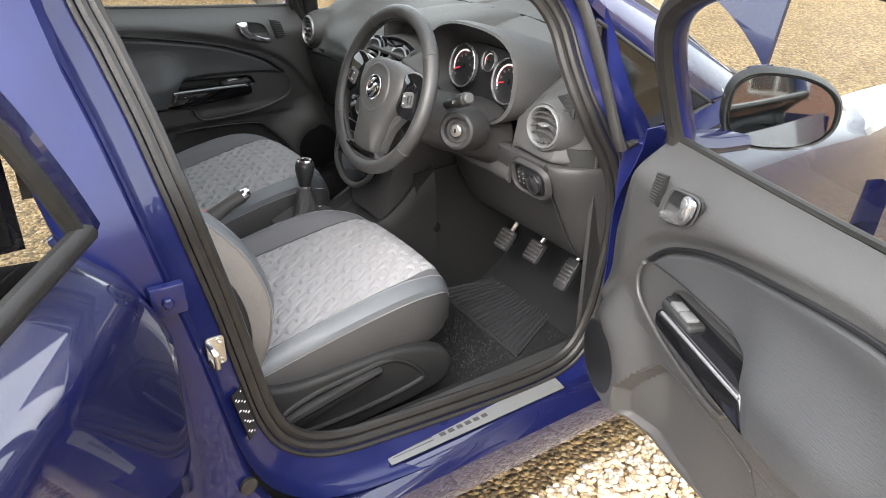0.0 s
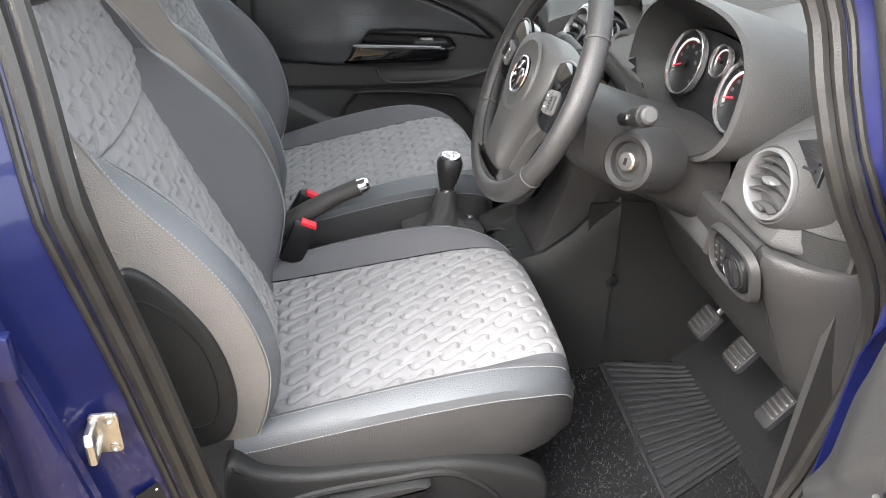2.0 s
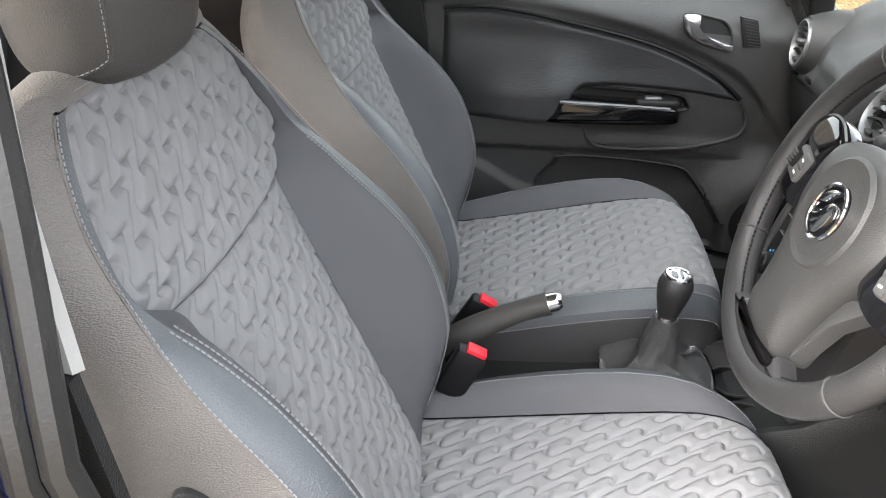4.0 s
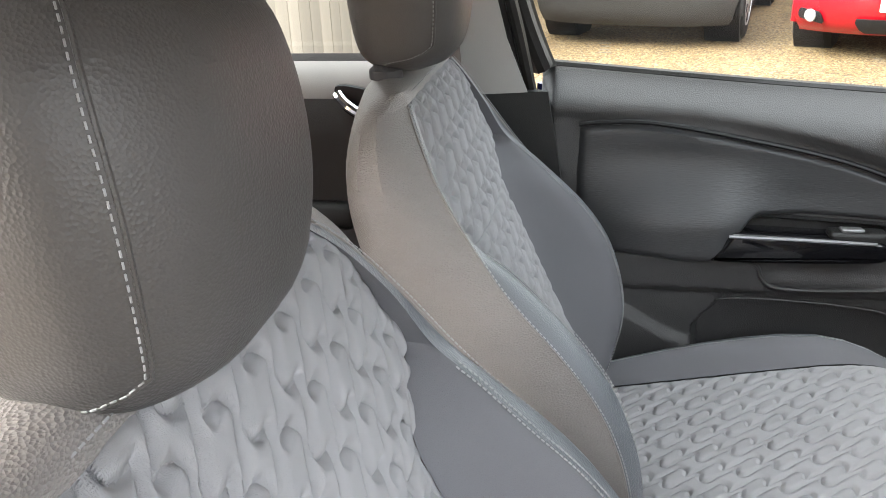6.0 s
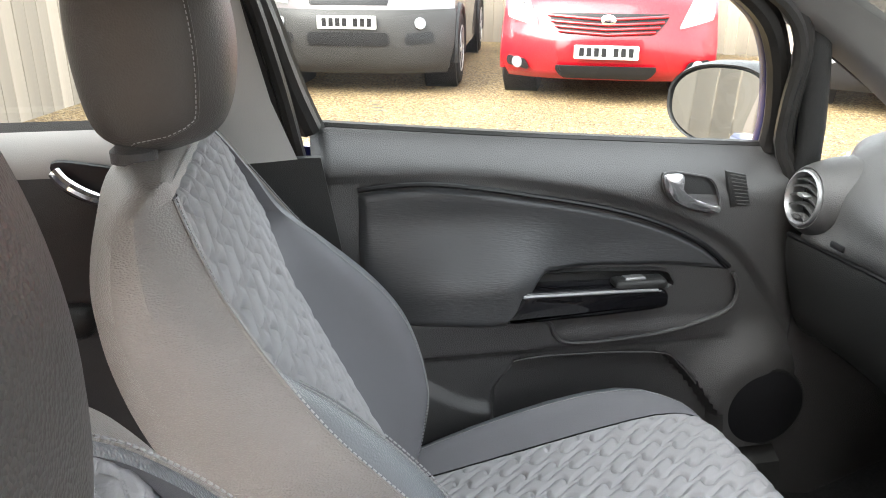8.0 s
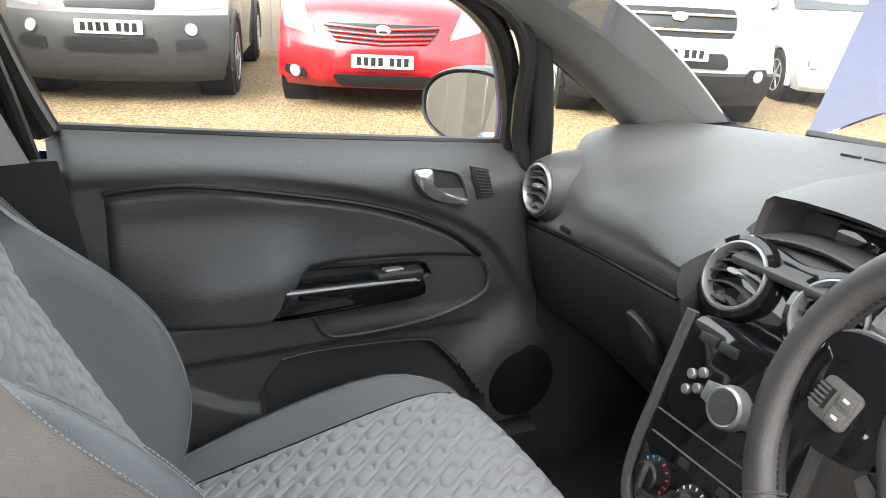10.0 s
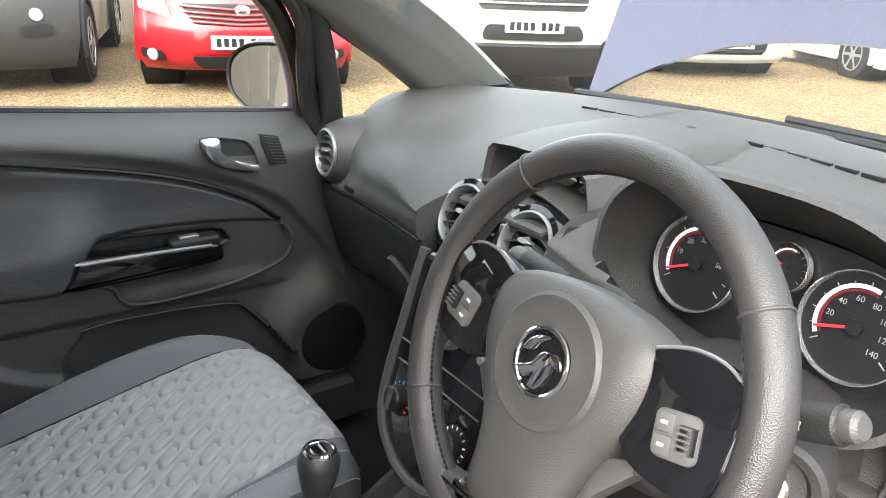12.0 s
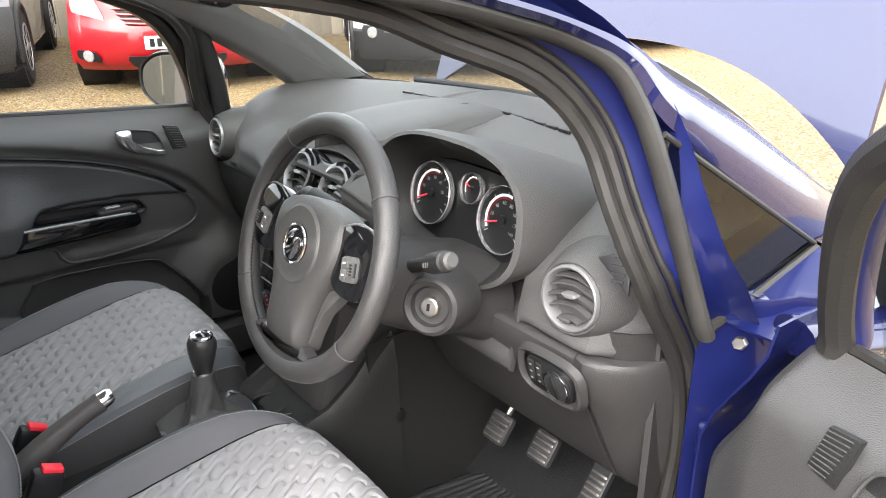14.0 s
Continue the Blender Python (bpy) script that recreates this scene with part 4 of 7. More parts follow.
binn = thing("instrument_binnacle", "dark hooded instrument binnacle behind the steering wheel", "instrument panel")
rings = [oval(0.306, 0.842, 0.985, 0.150, 0.066, 0.25), oval(0.306, 0.82, 0.990, 0.158, 0.080, 0.25), oval(0.305, 0.785, 0.998, 0.172, 0.097, 0.2), oval(0.305, 0.772, 1.0, 0.178, 0.102, 0.2), oval(0.306, 0.775, 1.0, 0.187, 0.107, 0.2), oval(0.307, 0.80, 1.0, 0.193, 0.105, 0.25), oval(0.310, 0.90, 0.985, 0.188, 0.090, 0.3), oval(0.312, 1.0, 0.965, 0.17, 0.075, 0.3)]
part("hood", grid(rings[3:], closed=True), PLASTIC_GREY, binn, "grey plastic hood")
part("recess", grid(rings[:4], closed=True), PLASTIC, binn, "dark recess round the dials")
face = facing((0.308, 0.838, 0.984), (0, -1, 0.25))
part("backplate", prism([(p[0], p[2]) for p in oval(0, 0, 0, 0.158, 0.068, 0)], face, 0.002), PLASTIC_DARK, binn)


def gauge(x, y, r, angle, name, numbers=()):
    m = face @ Matrix.Translation((x, y, 0.006))
    g = part(name, revolve(((r, 0), (r, 0.010), (r * 0.975, 0.011), (r * 0.95, 0.004)), m, 48, caps=False), BRIGHT, binn, "round dial with silver bezel")
    part("dial", revolve(((r * 0.96, 0.001), (r * 0.96, 0.003), (0.001, 0.003)), m, 40), PLASTIC_DARK, g)
    ticks = bmesh.new()
    for k in range(13):
        b = radians(215 - 21 * k)
        box((r * (0.15 if k % 2 == 0 else 0.09), r * 0.018, 0.0008), m @ pose(r * 0.75 * math.cos(b), r * 0.75 * math.sin(b), 0.0036, 0, 0, math.degrees(b)), bm=ticks)
    part("scale", ticks, DIAL_GREY, g)
    part("scale_arc", tube([m @ Vector((r * 0.72 * math.cos(b), r * 0.72 * math.sin(b), 0.0030)) for b in [radians(208 - 7 * k) for k in range(20)]], r * 0.040, 6), WHITE_MARK, g, "pale scale arc")
    part("inner_arc", tube([m @ Vector((r * 0.64 * math.cos(b), r * 0.64 * math.sin(b), 0.0028)) for b in [radians(208 - 7 * k) for k in range(20)]], r * 0.030, 6), DARK_RED, g, "dark red inner arc")
    for text, deg in numbers:
        cu = bpy.data.curves.new("numeral", "FONT")
        cu.body, cu.size, cu.align_x, cu.align_y = text, r * 0.15, "CENTER", "CENTER"
        ob = new("numeral", cu)
        ob.parent = g
        ob.matrix_basis = m @ Matrix.Translation((r * 0.50 * math.cos(radians(deg)), r * 0.50 * math.sin(radians(deg)), 0.0038))
        cu.materials.append(DIAL_GREY)
    a = radians(angle)
    part("needle", box((r * 0.75, r * 0.05, 0.002), m @ pose(r * 0.34 * math.cos(a), r * 0.34 * math.sin(a), 0.006, 0, 0, angle), 0.0005), RED_PLASTIC, g, "red needle")
    part("hub", revolve(((r * 0.14, 0.004), (r * 0.14, 0.009), (0.001, 0.009)), m, 20), PLASTIC_DARK, g)


gauge(0.088, 0.004, 0.053, 198, "speedometer", (("20", 170), ("40", 135), ("60", 100), ("80", 65), ("100", 30), ("120", -5), ("140", -40)))
gauge(-0.088, 0.004, 0.053, 205, "rev_counter", (("10", 165), ("20", 128), ("30", 90), ("40", 52), ("50", 14)))
gauge(0.008, 0.034, 0.025, 160, "fuel_gauge")

# centre stack
stack = thing("centre_stack", "piano-black centre stack with radio, heater knobs and round vents", "control panel")
SF = facing((0.0, 0.655, 0.80), (0, -1, 0.30))
part("fascia", prism([(p.x, p.y) for p in spline([(-0.096, 0.128, 0), (0.0, 0.132, 0), (0.096, 0.128, 0), (0.099, 0.04, 0), (0.100, -0.055, 0), (0.086, -0.108, 0), (0.040, -0.142, 0), (0.0, -0.150, 0), (-0.040, -0.142, 0), (-0.086, -0.108, 0), (-0.100, -0.055, 0), (-0.099, 0.04, 0)], 5, True)], SF @ Matrix.Translation((0, 0, -0.02)), 0.024, 0.006), GLOSS, stack, "glossy black fascia")
VF = facing((-0.035, 0.760, 0.958), (0, -1, 0.5))
part("vent_surround", prism([(p.x, p.y) for p in spline([(-0.112, -0.062, 0), (-0.114, 0.01, 0), (-0.100, 0.040, 0), (-0.060, 0.054, 0), (0.0, 0.046, 0), (0.060, 0.054, 0), (0.100, 0.040, 0), (0.114, 0.01, 0), (0.112, -0.062, 0), (0.0, -0.066, 0)], 5, True)], VF @ Matrix.Translation((0, 0, -0.03)), 0.032, 0.006), GLOSS, stack, "glossy black surround of the vents")
part("housing", box((0.20, 0.22, 0.44), pose(0, 0.81, 0.73, -16), 0.03), PLASTIC_GREY, stack)
for s in (1, -1):
    part("side_rail", tube(spline([SF @ Vector((s * x, y, 0.002)) for x, y in ((0.102, 0.132), (0.105, 0.03), (0.106, -0.06), (0.091, -0.114), (0.043, -0.150), (0.0, -0.158))], 6), 0.008, 10), PLASTIC_GREY, stack)
    part("vent_bezel", revolve(((0.056, -0.02), (0.056, 0.004), (0.053, 0.010), (0.046, 0.012)), facing(VF @ Vector((s * 0.066, 0.0, 0.004)), (0, -1, 0.50)), 40, caps=False), GLOSS, stack, "glossy black vent bezel")
    vent(stack, VF @ Vector((s * 0.066, 0.0, 0.010)), (0, -1, 0.50), 0.0395, SILVER, "round centre air vent with silver ring")
# display in a raised spine on top
def trapeze(y, hw, z0, z1, k=1.0):
    return [(x - 0.03, y, z) for x, z in ((-hw * k, z0), (-hw * 0.97, (z0 + z1) / 2), (-hw * 0.90, z1 - 0.008), (-hw * 0.80, z1), (-hw * 0.4, z1 + 0.004), (0, z1 + 0.005), (hw * 0.4, z1 + 0.004), (hw * 0.80, z1), (hw * 0.90, z1 - 0.008), (hw * 0.97, (z0 + z1) / 2), (hw * k, z0))]


spine = part("display_housing", grid([trapeze(0.862, 0.080, 0.998, 1.036), trapeze(0.84, 0.090, 0.996, 1.044), trapeze(0.812, 0.098, 0.99, 1.050), trapeze(0.806, 0.106, 0.985, 1.056), trapeze(0.82, 0.112, 0.985, 1.058, 1.25), trapeze(0.90, 0.118, 0.99, 1.066, 1.45), trapeze(1.02, 0.115, 1.0, 1.070, 1.5), trapeze(1.12, 0.105, 1.02, 1.064), trapeze(1.15, 0.10, 1.03, 1.055)]), PLASTIC_GREY, stack, "raised grey display housing")
part("display_recess", box((0.17, 0.10, 0.012), pose(-0.03, 0.80, 0.990, 10), 0.004), PLASTIC_GREY, spine)
part("display", box((0.150, 0.006, 0.042), pose(-0.03, 0.858, 1.016, -14), 0.002), PLASTIC_GREY, spine)
part("screen", box((0.085, 0.004, 0.034), pose(-0.014, 0.853, 1.017, -14), 0.002), GLOSS, spine, "dark information display")
# buttons and knobs
for j in (-1, 1):
    for i in (0, 1):
        part("button", box((0.026, 0.012, 0.006), SF @ pose(j * (0.062 - 0.030 * i), 0.112, 0.006), 0.002), PLASTIC, stack, "grey heater button")
    for i in range(4):
        part("preset_button", revolve(((0.0062, 0), (0.0062, 0.004), (0.005, 0.0055), (0.001, 0.0055)), SF @ Matrix.Translation((j * (0.066 if i % 2 else 0.052), 0.074 - 0.008 * i - (0.004 if i > 1 else 0), 0.004)), 16), SILVER, stack, "small round silver button")
    part("knob_wing", prism([(j * a, b) for a, b in ((0.020, 0.074), (0.042, 0.070), (0.044, 0.048), (0.020, 0.042))], SF @ Matrix.Translation((0, 0, 0.002)), 0.006, 0.002), SILVER, stack)
    part("small_button", box((0.016, 0.010, 0.005), SF @ pose(j * 0.030, -0.032, 0.005), 0.002), PLASTIC, stack)
part("slot_line", box((0.19, 0.0015, 0.002), SF @ pose(0, 0.006, 0.0045)), SILVER, stack)
part("slot_line", box((0.18, 0.0015, 0.002), SF @ pose(0, -0.022, 0.0045)), SILVER, stack)
m = SF @ Matrix.Translation((0, 0.057, 0.004))
kn = part("volume_knob", revolve(((0.025, 0), (0.0255, 0.006), (0.024, 0.016), (0.021, 0.019), (0.019, 0.018), (0.001, 0.018)), m, 32), SILVER, stack, "silver volume knob")
part("knob_face", revolve(((0.0185, 0.0175), (0.0185, 0.0195), (0.001, 0.0200)), m, 24), PLASTIC_GREY, kn)
for x in (-0.062, 0.0, 0.062):
    m = SF @ Matrix.Translation((x, -0.068, 0.004))
    k = part("heater_knob", revolve(((0.024, 0), (0.024, 0.002), (0.018, 0.004), (0.0175, 0.016), (0.015, 0.019), (0.001, 0.019)), m, 32), PLASTIC_DARK, stack, "heater control knob")
    part("knob_fin", box((0.007, 0.032, 0.010), m @ pose(0, 0, 0.018), 0.002), PLASTIC_GREY, k)
    for q in range(11):
        a = radians(215 - 25 * q)
        part("mark", box((0.004, 0.0018, 0.0012), m @ pose(0.0215 * math.cos(a), 0.0215 * math.sin(a), 0.003, 0, 0, math.degrees(a))), COLD_MARK if (x < 0 and q < 6) else RED_PLASTIC if (x < 0) else WHITE_MARK, k)

# sensor dome and demister slots on the dash top
part("light_sensor", revolve(((0.011, 0), (0.011, 0.004), (0.007, 0.011), (0.001, 0.012)), pose(-0.015, 1.094, 1.060), 20), PLASTIC_DARK, dash, "small black sensor dome")
for x0, x1, y0, y1 in ((0.042, 0.264, 1.143, 1.115), (-0.042, -0.264, 1.143, 1.115)):
    for i in range(6):
        t = (i + 0.5) / 6
        part("demister_slot", box((abs(x1 - x0) / 6 - 0.006, 0.007, 0.006), pose(x0 + (x1 - x0) * t, y0 + (y1 - y0) * t, 1.0562, 0, 0, math.degrees(math.atan2(y1 - y0, x1 - x0))), 0.001), PLASTIC_DARK, dash)

# light switch in its shallow dish
m = facing((0.560, 0.772, 0.812), (0, -1, -0.22))
part("switch_dish", loft([[m @ Vector((0.062 * k * math.copysign(abs(math.cos(a)) ** 0.6, math.cos(a)) - 0.004, 0.040 * k * math.copysign(abs(math.sin(a)) ** 0.6, math.sin(a)), h)) for a in [2 * math.pi * j / 36 for j in range(36)]] for k, h in ((1.06, -0.012), (1.0, -0.001), (0.93, 0.0005), (0.86, -0.004), (0.80, -0.005))], caps=False), KNEE_GREY, dash)
sw = part("light_switch", prism(round_rect(0.088, 0.056, 0.018), m @ Matrix.Translation((0, 0, -0.008)), 0.008, 0.002), PLASTIC_DARK, dash, "black headlamp switch panel")
part("dial", revolve(((0.0235, 0), (0.0235, 0.003), (0.020, 0.005), (0.001, 0.005)), m @ Matrix.Translation((0.016, -0.002, 0.0)), 32), PLASTIC, sw)
part("dial_ring", tube([m @ Matrix.Translation((0.016, -0.002, 0.004)) @ Vector((0.0225 * math.cos(a), 0.0225 * math.sin(a), 0)) for a in [2 * math.pi * j / 32 for j in range(32)]], 0.0016, 6, True), CHROME, sw, "chrome ring round the dial")
part("dial_grip", box((0.008, 0.036, 0.005), m @ pose(0.016, -0.002, 0.006, 0, 0, 20), 0.002), PLASTIC_DARK, sw)
for k in (0, 1):
    part("slot_key", box((0.011, 0.036, 0.003), m @ pose(-0.032 + 0.015 * k, 0.003, 0.001), 0.001), PLASTIC, sw)
    for q in range(3):
        part("print_bar", box((0.0045, 0.0018, 0.0006), m @ pose(-0.032 + 0.015 * k, -0.010 + 0.012 * q, 0.0028)), ALLOY, sw)

# ---- steering wheel ----
HUB_GREY = mat("hub_plastic", (0.050, 0.049, 0.048), 0.42, 0, 0.1, 8.0, 0.35, 800, "leather", spec=0.45)
wheel = thing("steering_wheel", "worn black leather three-spoke steering wheel with silver insert", "steering wheel")
WM = Matrix.Translation((0.315, 0.545, 0.995)) @ Matrix(((1, 0, 0), (0, math.sin(radians(21)), -math.cos(radians(21))), (0, math.cos(radians(21)), math.sin(radians(21))))).to_4x4()
ring = [WM @ Vector((0.170 * math.cos(a), 0.170 * math.sin(a), 0)) for a in [2 * math.pi * j / 96 for j in range(96)]]
part("rim", tube(ring, 0.0165, 16, True, up=WM.to_3x3() @ Vector((0, 0, 1))), WHEEL_LEATHER, wheel, "leather-wrapped rim")
st = bmesh.new()
stitches([WM @ Vector((0.1545 * math.cos(a), 0.1545 * math.sin(a), 0.005)) for a in [2 * math.pi * j / 120 for j in range(121)]], bm=st)
part("rim_stitching", st, PLASTIC_DARK, wheel)
for d in (36, 128, 212, 326):
    a = radians(d)
    part("rim_seam", tube([WM @ (Matrix.Rotation(a, 4, "Z") @ Vector((0.170 + 0.0166 * math.cos(b), 0, 0.0166 * math.sin(b)))) for b in [2 * math.pi * j / 20 for j in range(20)]], 0.0014, 6, True), PLASTIC_GREY, wheel)
HUB = [(-0.089, 0.030), (-0.078, 0.052), (-0.045, 0.063), (0.0, 0.067), (0.045, 0.063), (0.078, 0.052), (0.089, 0.030), (0.086, -0.005), (0.068, -0.040), (0.054, -0.075), (0.047, -0.110), (0.043, -0.136), (0.024, -0.142), (0.0, -0.143), (-0.024, -0.142), (-0.043, -0.136), (-0.047, -0.110), (-0.054, -0.075), (-0.068, -0.040), (-0.086, -0.005)]
hub = spline([(x, y, 0) for x, y in HUB], 4, True)
rings = [[WM @ Vector((p.x * k, (p.y + 0.02) * k - 0.02, h)) for p in hub] for k, h in ((0.985, -0.03), (1.0, -0.004), (0.985, 0.004), (0.94, 0.011), (0.84, 0.017), (0.65, 0.021), (0.35, 0.0225), (0.08, 0.0228))]
part("airbag_cover", loft(rings), HUB_GREY, wheel, "grained grey airbag cover")
BZ = WM @ Matrix.Translation((0, 0.001, 0.0215))
part("hub_dish", revolve(((0.056, -0.001), (0.052, 0.0025), (0.049, 0.0020), (0.044, 0.0008), (0.030, 0.0012)), BZ, 64, caps=False), HUB_GREY, wheel, "raised round rim in the airbag cover")
part("badge_ground", revolve(((0.0275, -0.002), (0.0275, 0.0030), (0.001, 0.0034)), BZ, 40), GLOSS, wheel, "black badge ground")
part("badge_ring", tube([BZ @ Vector((0.0265 * math.cos(a), 0.0265 * math.sin(a), 0.004)) for a in [2 * math.pi * j / 48 for j in range(48)]], 0.0021, 8, True), CHROME, wheel, "chrome badge ring")
for outline in (((-0.020, -0.011), (-0.008, -0.004), (-0.002, 0.006), (0.006, 0.011), (0.016, 0.010), (0.020, 0.001), (0.013, 0.002), (0.012, -0.008), (0.006, -0.020), (-0.004, -0.021), (-0.002, -0.010), (-0.010, -0.017)),
                ((-0.021, 0.003), (-0.016, 0.013), (-0.006, 0.020), (0.004, 0.021), (-0.004, 0.014), (-0.009, 0.006))):
    part("badge", prism([(p.x, p.y) for p in spline([(a, b, 0) for a, b in outline], 4, True)], BZ @ Matrix.Translation((0, 0, 0.003)), 0.003, 0.001), CHROME, wheel, "plain chrome emblem")
for k in (-1, 0, 1):
    part("print_bar", box((0.004, 0.005, 0.0006), WM @ pose(0.008 * k, -0.112, 0.0125)), PLASTIC_GREY, wheel)
PAD_GREY = mat("switch_grey", (0.085, 0.084, 0.083), 0.42, 0, 0.08, 30.0, 0.2, 900)
for s in (1, -1):
    sp = [(s * x, y) for x, y in ((0.070, 0.040), (0.095, 0.058), (0.130, 0.060), (0.156, 0.046), (0.158, 0.010), (0.152, -0.024), (0.128, -0.036), (0.090, -0.034), (0.072, -0.015))]
    spoke = part("spoke", loft([[WM @ Vector((cx + (p.x - cx) * k, 0.012 + (p.y - 0.012) * k, h)) for p in spline([(a, b, 0) for a, b in sp], 4, True)] for cx in (s * 0.115,) for k, h in ((0.97, -0.012), (1.0, -0.004), (1.0, 0.002), (0.96, 0.007), (0.80, 0.0095), (0.3, 0.0105))]), GLOSS, wheel, "gloss black spoke")
    pm = WM @ pose(s * 0.119, 0.004, 0.010, 0, 0, s * 12)
    key = part("switch_pad", prism(round_rect(0.034, 0.033, 0.006), pm, 0.004, 0.0015), PAD_GREY, spoke, "grey switch pad")
    for k in (-1, 1):
        part("switch_key", box((0.0145, 0.0135, 0.004), pm @ pose(s * -0.0078, 0.0076 * k, 0.004), 0.0015), PAD_GREY, key)
        part("key_mark", box((0.005, 0.0022, 0.0006), pm @ pose(s * -0.0078, 0.0076 * k, 0.0063)), WHITE_MARK, key)
    part("roller", tube([pm @ Vector((s * 0.010, 0.009 * k, 0.003)) for k in (-1, 1)], 0.0065, 14), PLASTIC_DARK, key)
    for k in range(5):
        part("roller_rib", box((0.010, 0.0015, 0.0015), pm @ pose(s * 0.010, -0.008 + 0.004 * k, 0.0097)), PAD_GREY, key)
    part("spoke_accent", tube(spline([WM @ Vector((s * x, y, h)) for x, y, h in ((0.078, 0.050, 0.007), (0.105, 0.0605, 0.006), (0.132, 0.060, 0.005), (0.153, 0.047, 0.004))], 5), 0.0014, 6), SILVER, spoke, "thin silver accent")
    arm = [(s * 0.060, -0.045), (s * 0.085, -0.032), (s * 0.092, -0.042), (s * 0.066, -0.075), (s * 0.056, -0.110), (s * 0.050, -0.128), (s * 0.044, -0.120)]
    part("spoke_web", prism(arm if s > 0 else arm[::-1], WM @ Matrix.Translation((0, 0, -0.022)), 0.018, 0.004), HUB_GREY, wheel, "grey web beside the airbag cover")
fork = [(-0.100, -0.140), (-0.066, -0.134), (-0.050, -0.128), (-0.044, -0.138), (0.0, -0.141), (0.044, -0.138), (0.050, -0.128), (0.066, -0.134), (0.100, -0.140), (0.080, -0.158), (0.040, -0.171), (0.0, -0.174), (-0.040, -0.171), (-0.080, -0.158)]
part("lower_spoke", prism([(p.x, p.y) for p in spline([(a, b, 0) for a, b in fork], 3, True)], WM @ Matrix.Translation((0, 0, -0.013)), 0.024, 0.008, seg=3), WHEEL_LEATHER, wheel, "leather-wrapped foot of the wheel")

# column, stalks, ignition
column = thing("steering_column", "dark plastic steering column shroud with stalks and ignition", "steering column")
axis = WM.to_3x3() @ Vector((0, 0, -1))
part("shroud", loft([[Vector((0.335, 0.56, 0.955)) + axis * d + Vector((w * math.copysign(abs(math.cos(a)) ** 0.7, math.cos(a)), 0, h * math.copysign(abs(math.sin(a)) ** 0.7, math.sin(a)))) for a in [2 * math.pi * j / 32 for j in range(32)]] for d, w, h in ((0.03, 0.05, 0.045), (0.045, 0.068, 0.058), (0.10, 0.080, 0.068), (0.2, 0.088, 0.072), (0.28, 0.10, 0.08))]), KNEE_GREY, column, "dark column shroud")
im = facing((0.441, 0.655, 0.917), (0.55, -1, 0.25))
part("ignition_surround", revolve(((0.050, -0.07), (0.045, -0.012), (0.041, 0.002), (0.036, 0.006), (0.029, 0.002), (0.026, -0.006), (0.020, -0.008), (0.001, -0.008)), im, 40), KNEE_GREY, column, "round ignition surround")
key = part("ignition_barrel", revolve(((0.0135, -0.008), (0.0135, 0.004), (0.011, 0.006), (0.001, 0.006)), im, 28), STEEL, column, "worn metal ignition barrel")
part("keyway", box((0.004, 0.010, 0.002), im @ pose(0, 0, 0.0065)), PLASTIC_DARK, key)
for root, tip in (((0.395, 0.655, 0.962), (0.498, 0.649, 1.006)), ((0.275, 0.66, 0.985), (0.140, 0.635, 1.012))):
    root, tip = Vector(root), Vector(tip)
    d = tip - root
    st = part("stalk", tube([root + d * k for k in (0, 0.48, 0.50, 0.62, 0.86, 0.88)], [0.0095, 0.0105, 0.0135, 0.0150, 0.0150, 0.0125], 20), PLASTIC, column, "dark control stalk")
    part("stalk_end", tube([root + d * k for k in (0.86, 0.88, 0.97, 1.0)], [0.0110, 0.0122, 0.0118, 0.0085], 20), HUB_GREY, st, "grey ribbed stalk end")
    side = d.normalized().cross(Vector((0, 0, 1))).normalized()
    for k in (-1, 0, 1):
        part("stalk_mark", tube([root + d * (0.60 + 0.05 * k) + side * 0.0145 + Vector((0, 0, z)) for z in (-0.003, 0.004)], 0.0008, 5), DIAL_GREY, st)

# ---- console, levers, pedals ----
console = thing("centre_console", "black plastic centre console with cup holders", "console")
rows = []
for y, w, z in ((-0.10, 0.085, 0.50), (0.05, 0.085, 0.52), (0.25, 0.085, 0.535), (0.40, 0.092, 0.548), (0.52, 0.104, 0.552), (0.60, 0.116, 0.556), (0.66, 0.124, 0.580), (0.71, 0.128, 0.620), (0.75, 0.130, 0.665), (0.80, 0.130, 0.70)):
    d = 0.012 + 0.03 * step(0.45, 0.60, y)
    rows.append([(-w - 0.03, y, 0.30), (-w - 0.012, y, z - 0.06), (-w - 0.002, y, z - 0.012), (-w + 0.004, y, z), (-w + 0.014, y, z), (-w + 0.024, y, z - d * 0.7), (-w + 0.04, y, z - d), (0, y, z - d), (w - 0.04, y, z - d), (w - 0.024, y, z - d * 0.7), (w - 0.014, y, z), (w - 0.004, y, z), (w + 0.002, y, z - 0.012), (w + 0.012, y, z - 0.06), (w + 0.03, y, 0.30)])
part("tunnel", grid(rows), PLASTIC, console, "dark plastic tunnel with raised edges")
part("side_panel", thick(grid([[(0.132 + 0.020 * k, y, z) for k, z in ((1, 0.30), (0.6, 0.45), (0.2, 0.58), (0, 0.69))] for y in (0.74, 0.84, 0.95, 1.1)]), 0.006), PLASTIC, console, "dark plastic side panel of the console")
part("clip_cover", revolve(((0.014, -0.004), (0.014, 0.002), (0.011, 0.003), (0.001, 0.003)), facing((0.146, 0.80, 0.52), (1, 0, 0.1)), 6), PLASTIC_DARK, console)
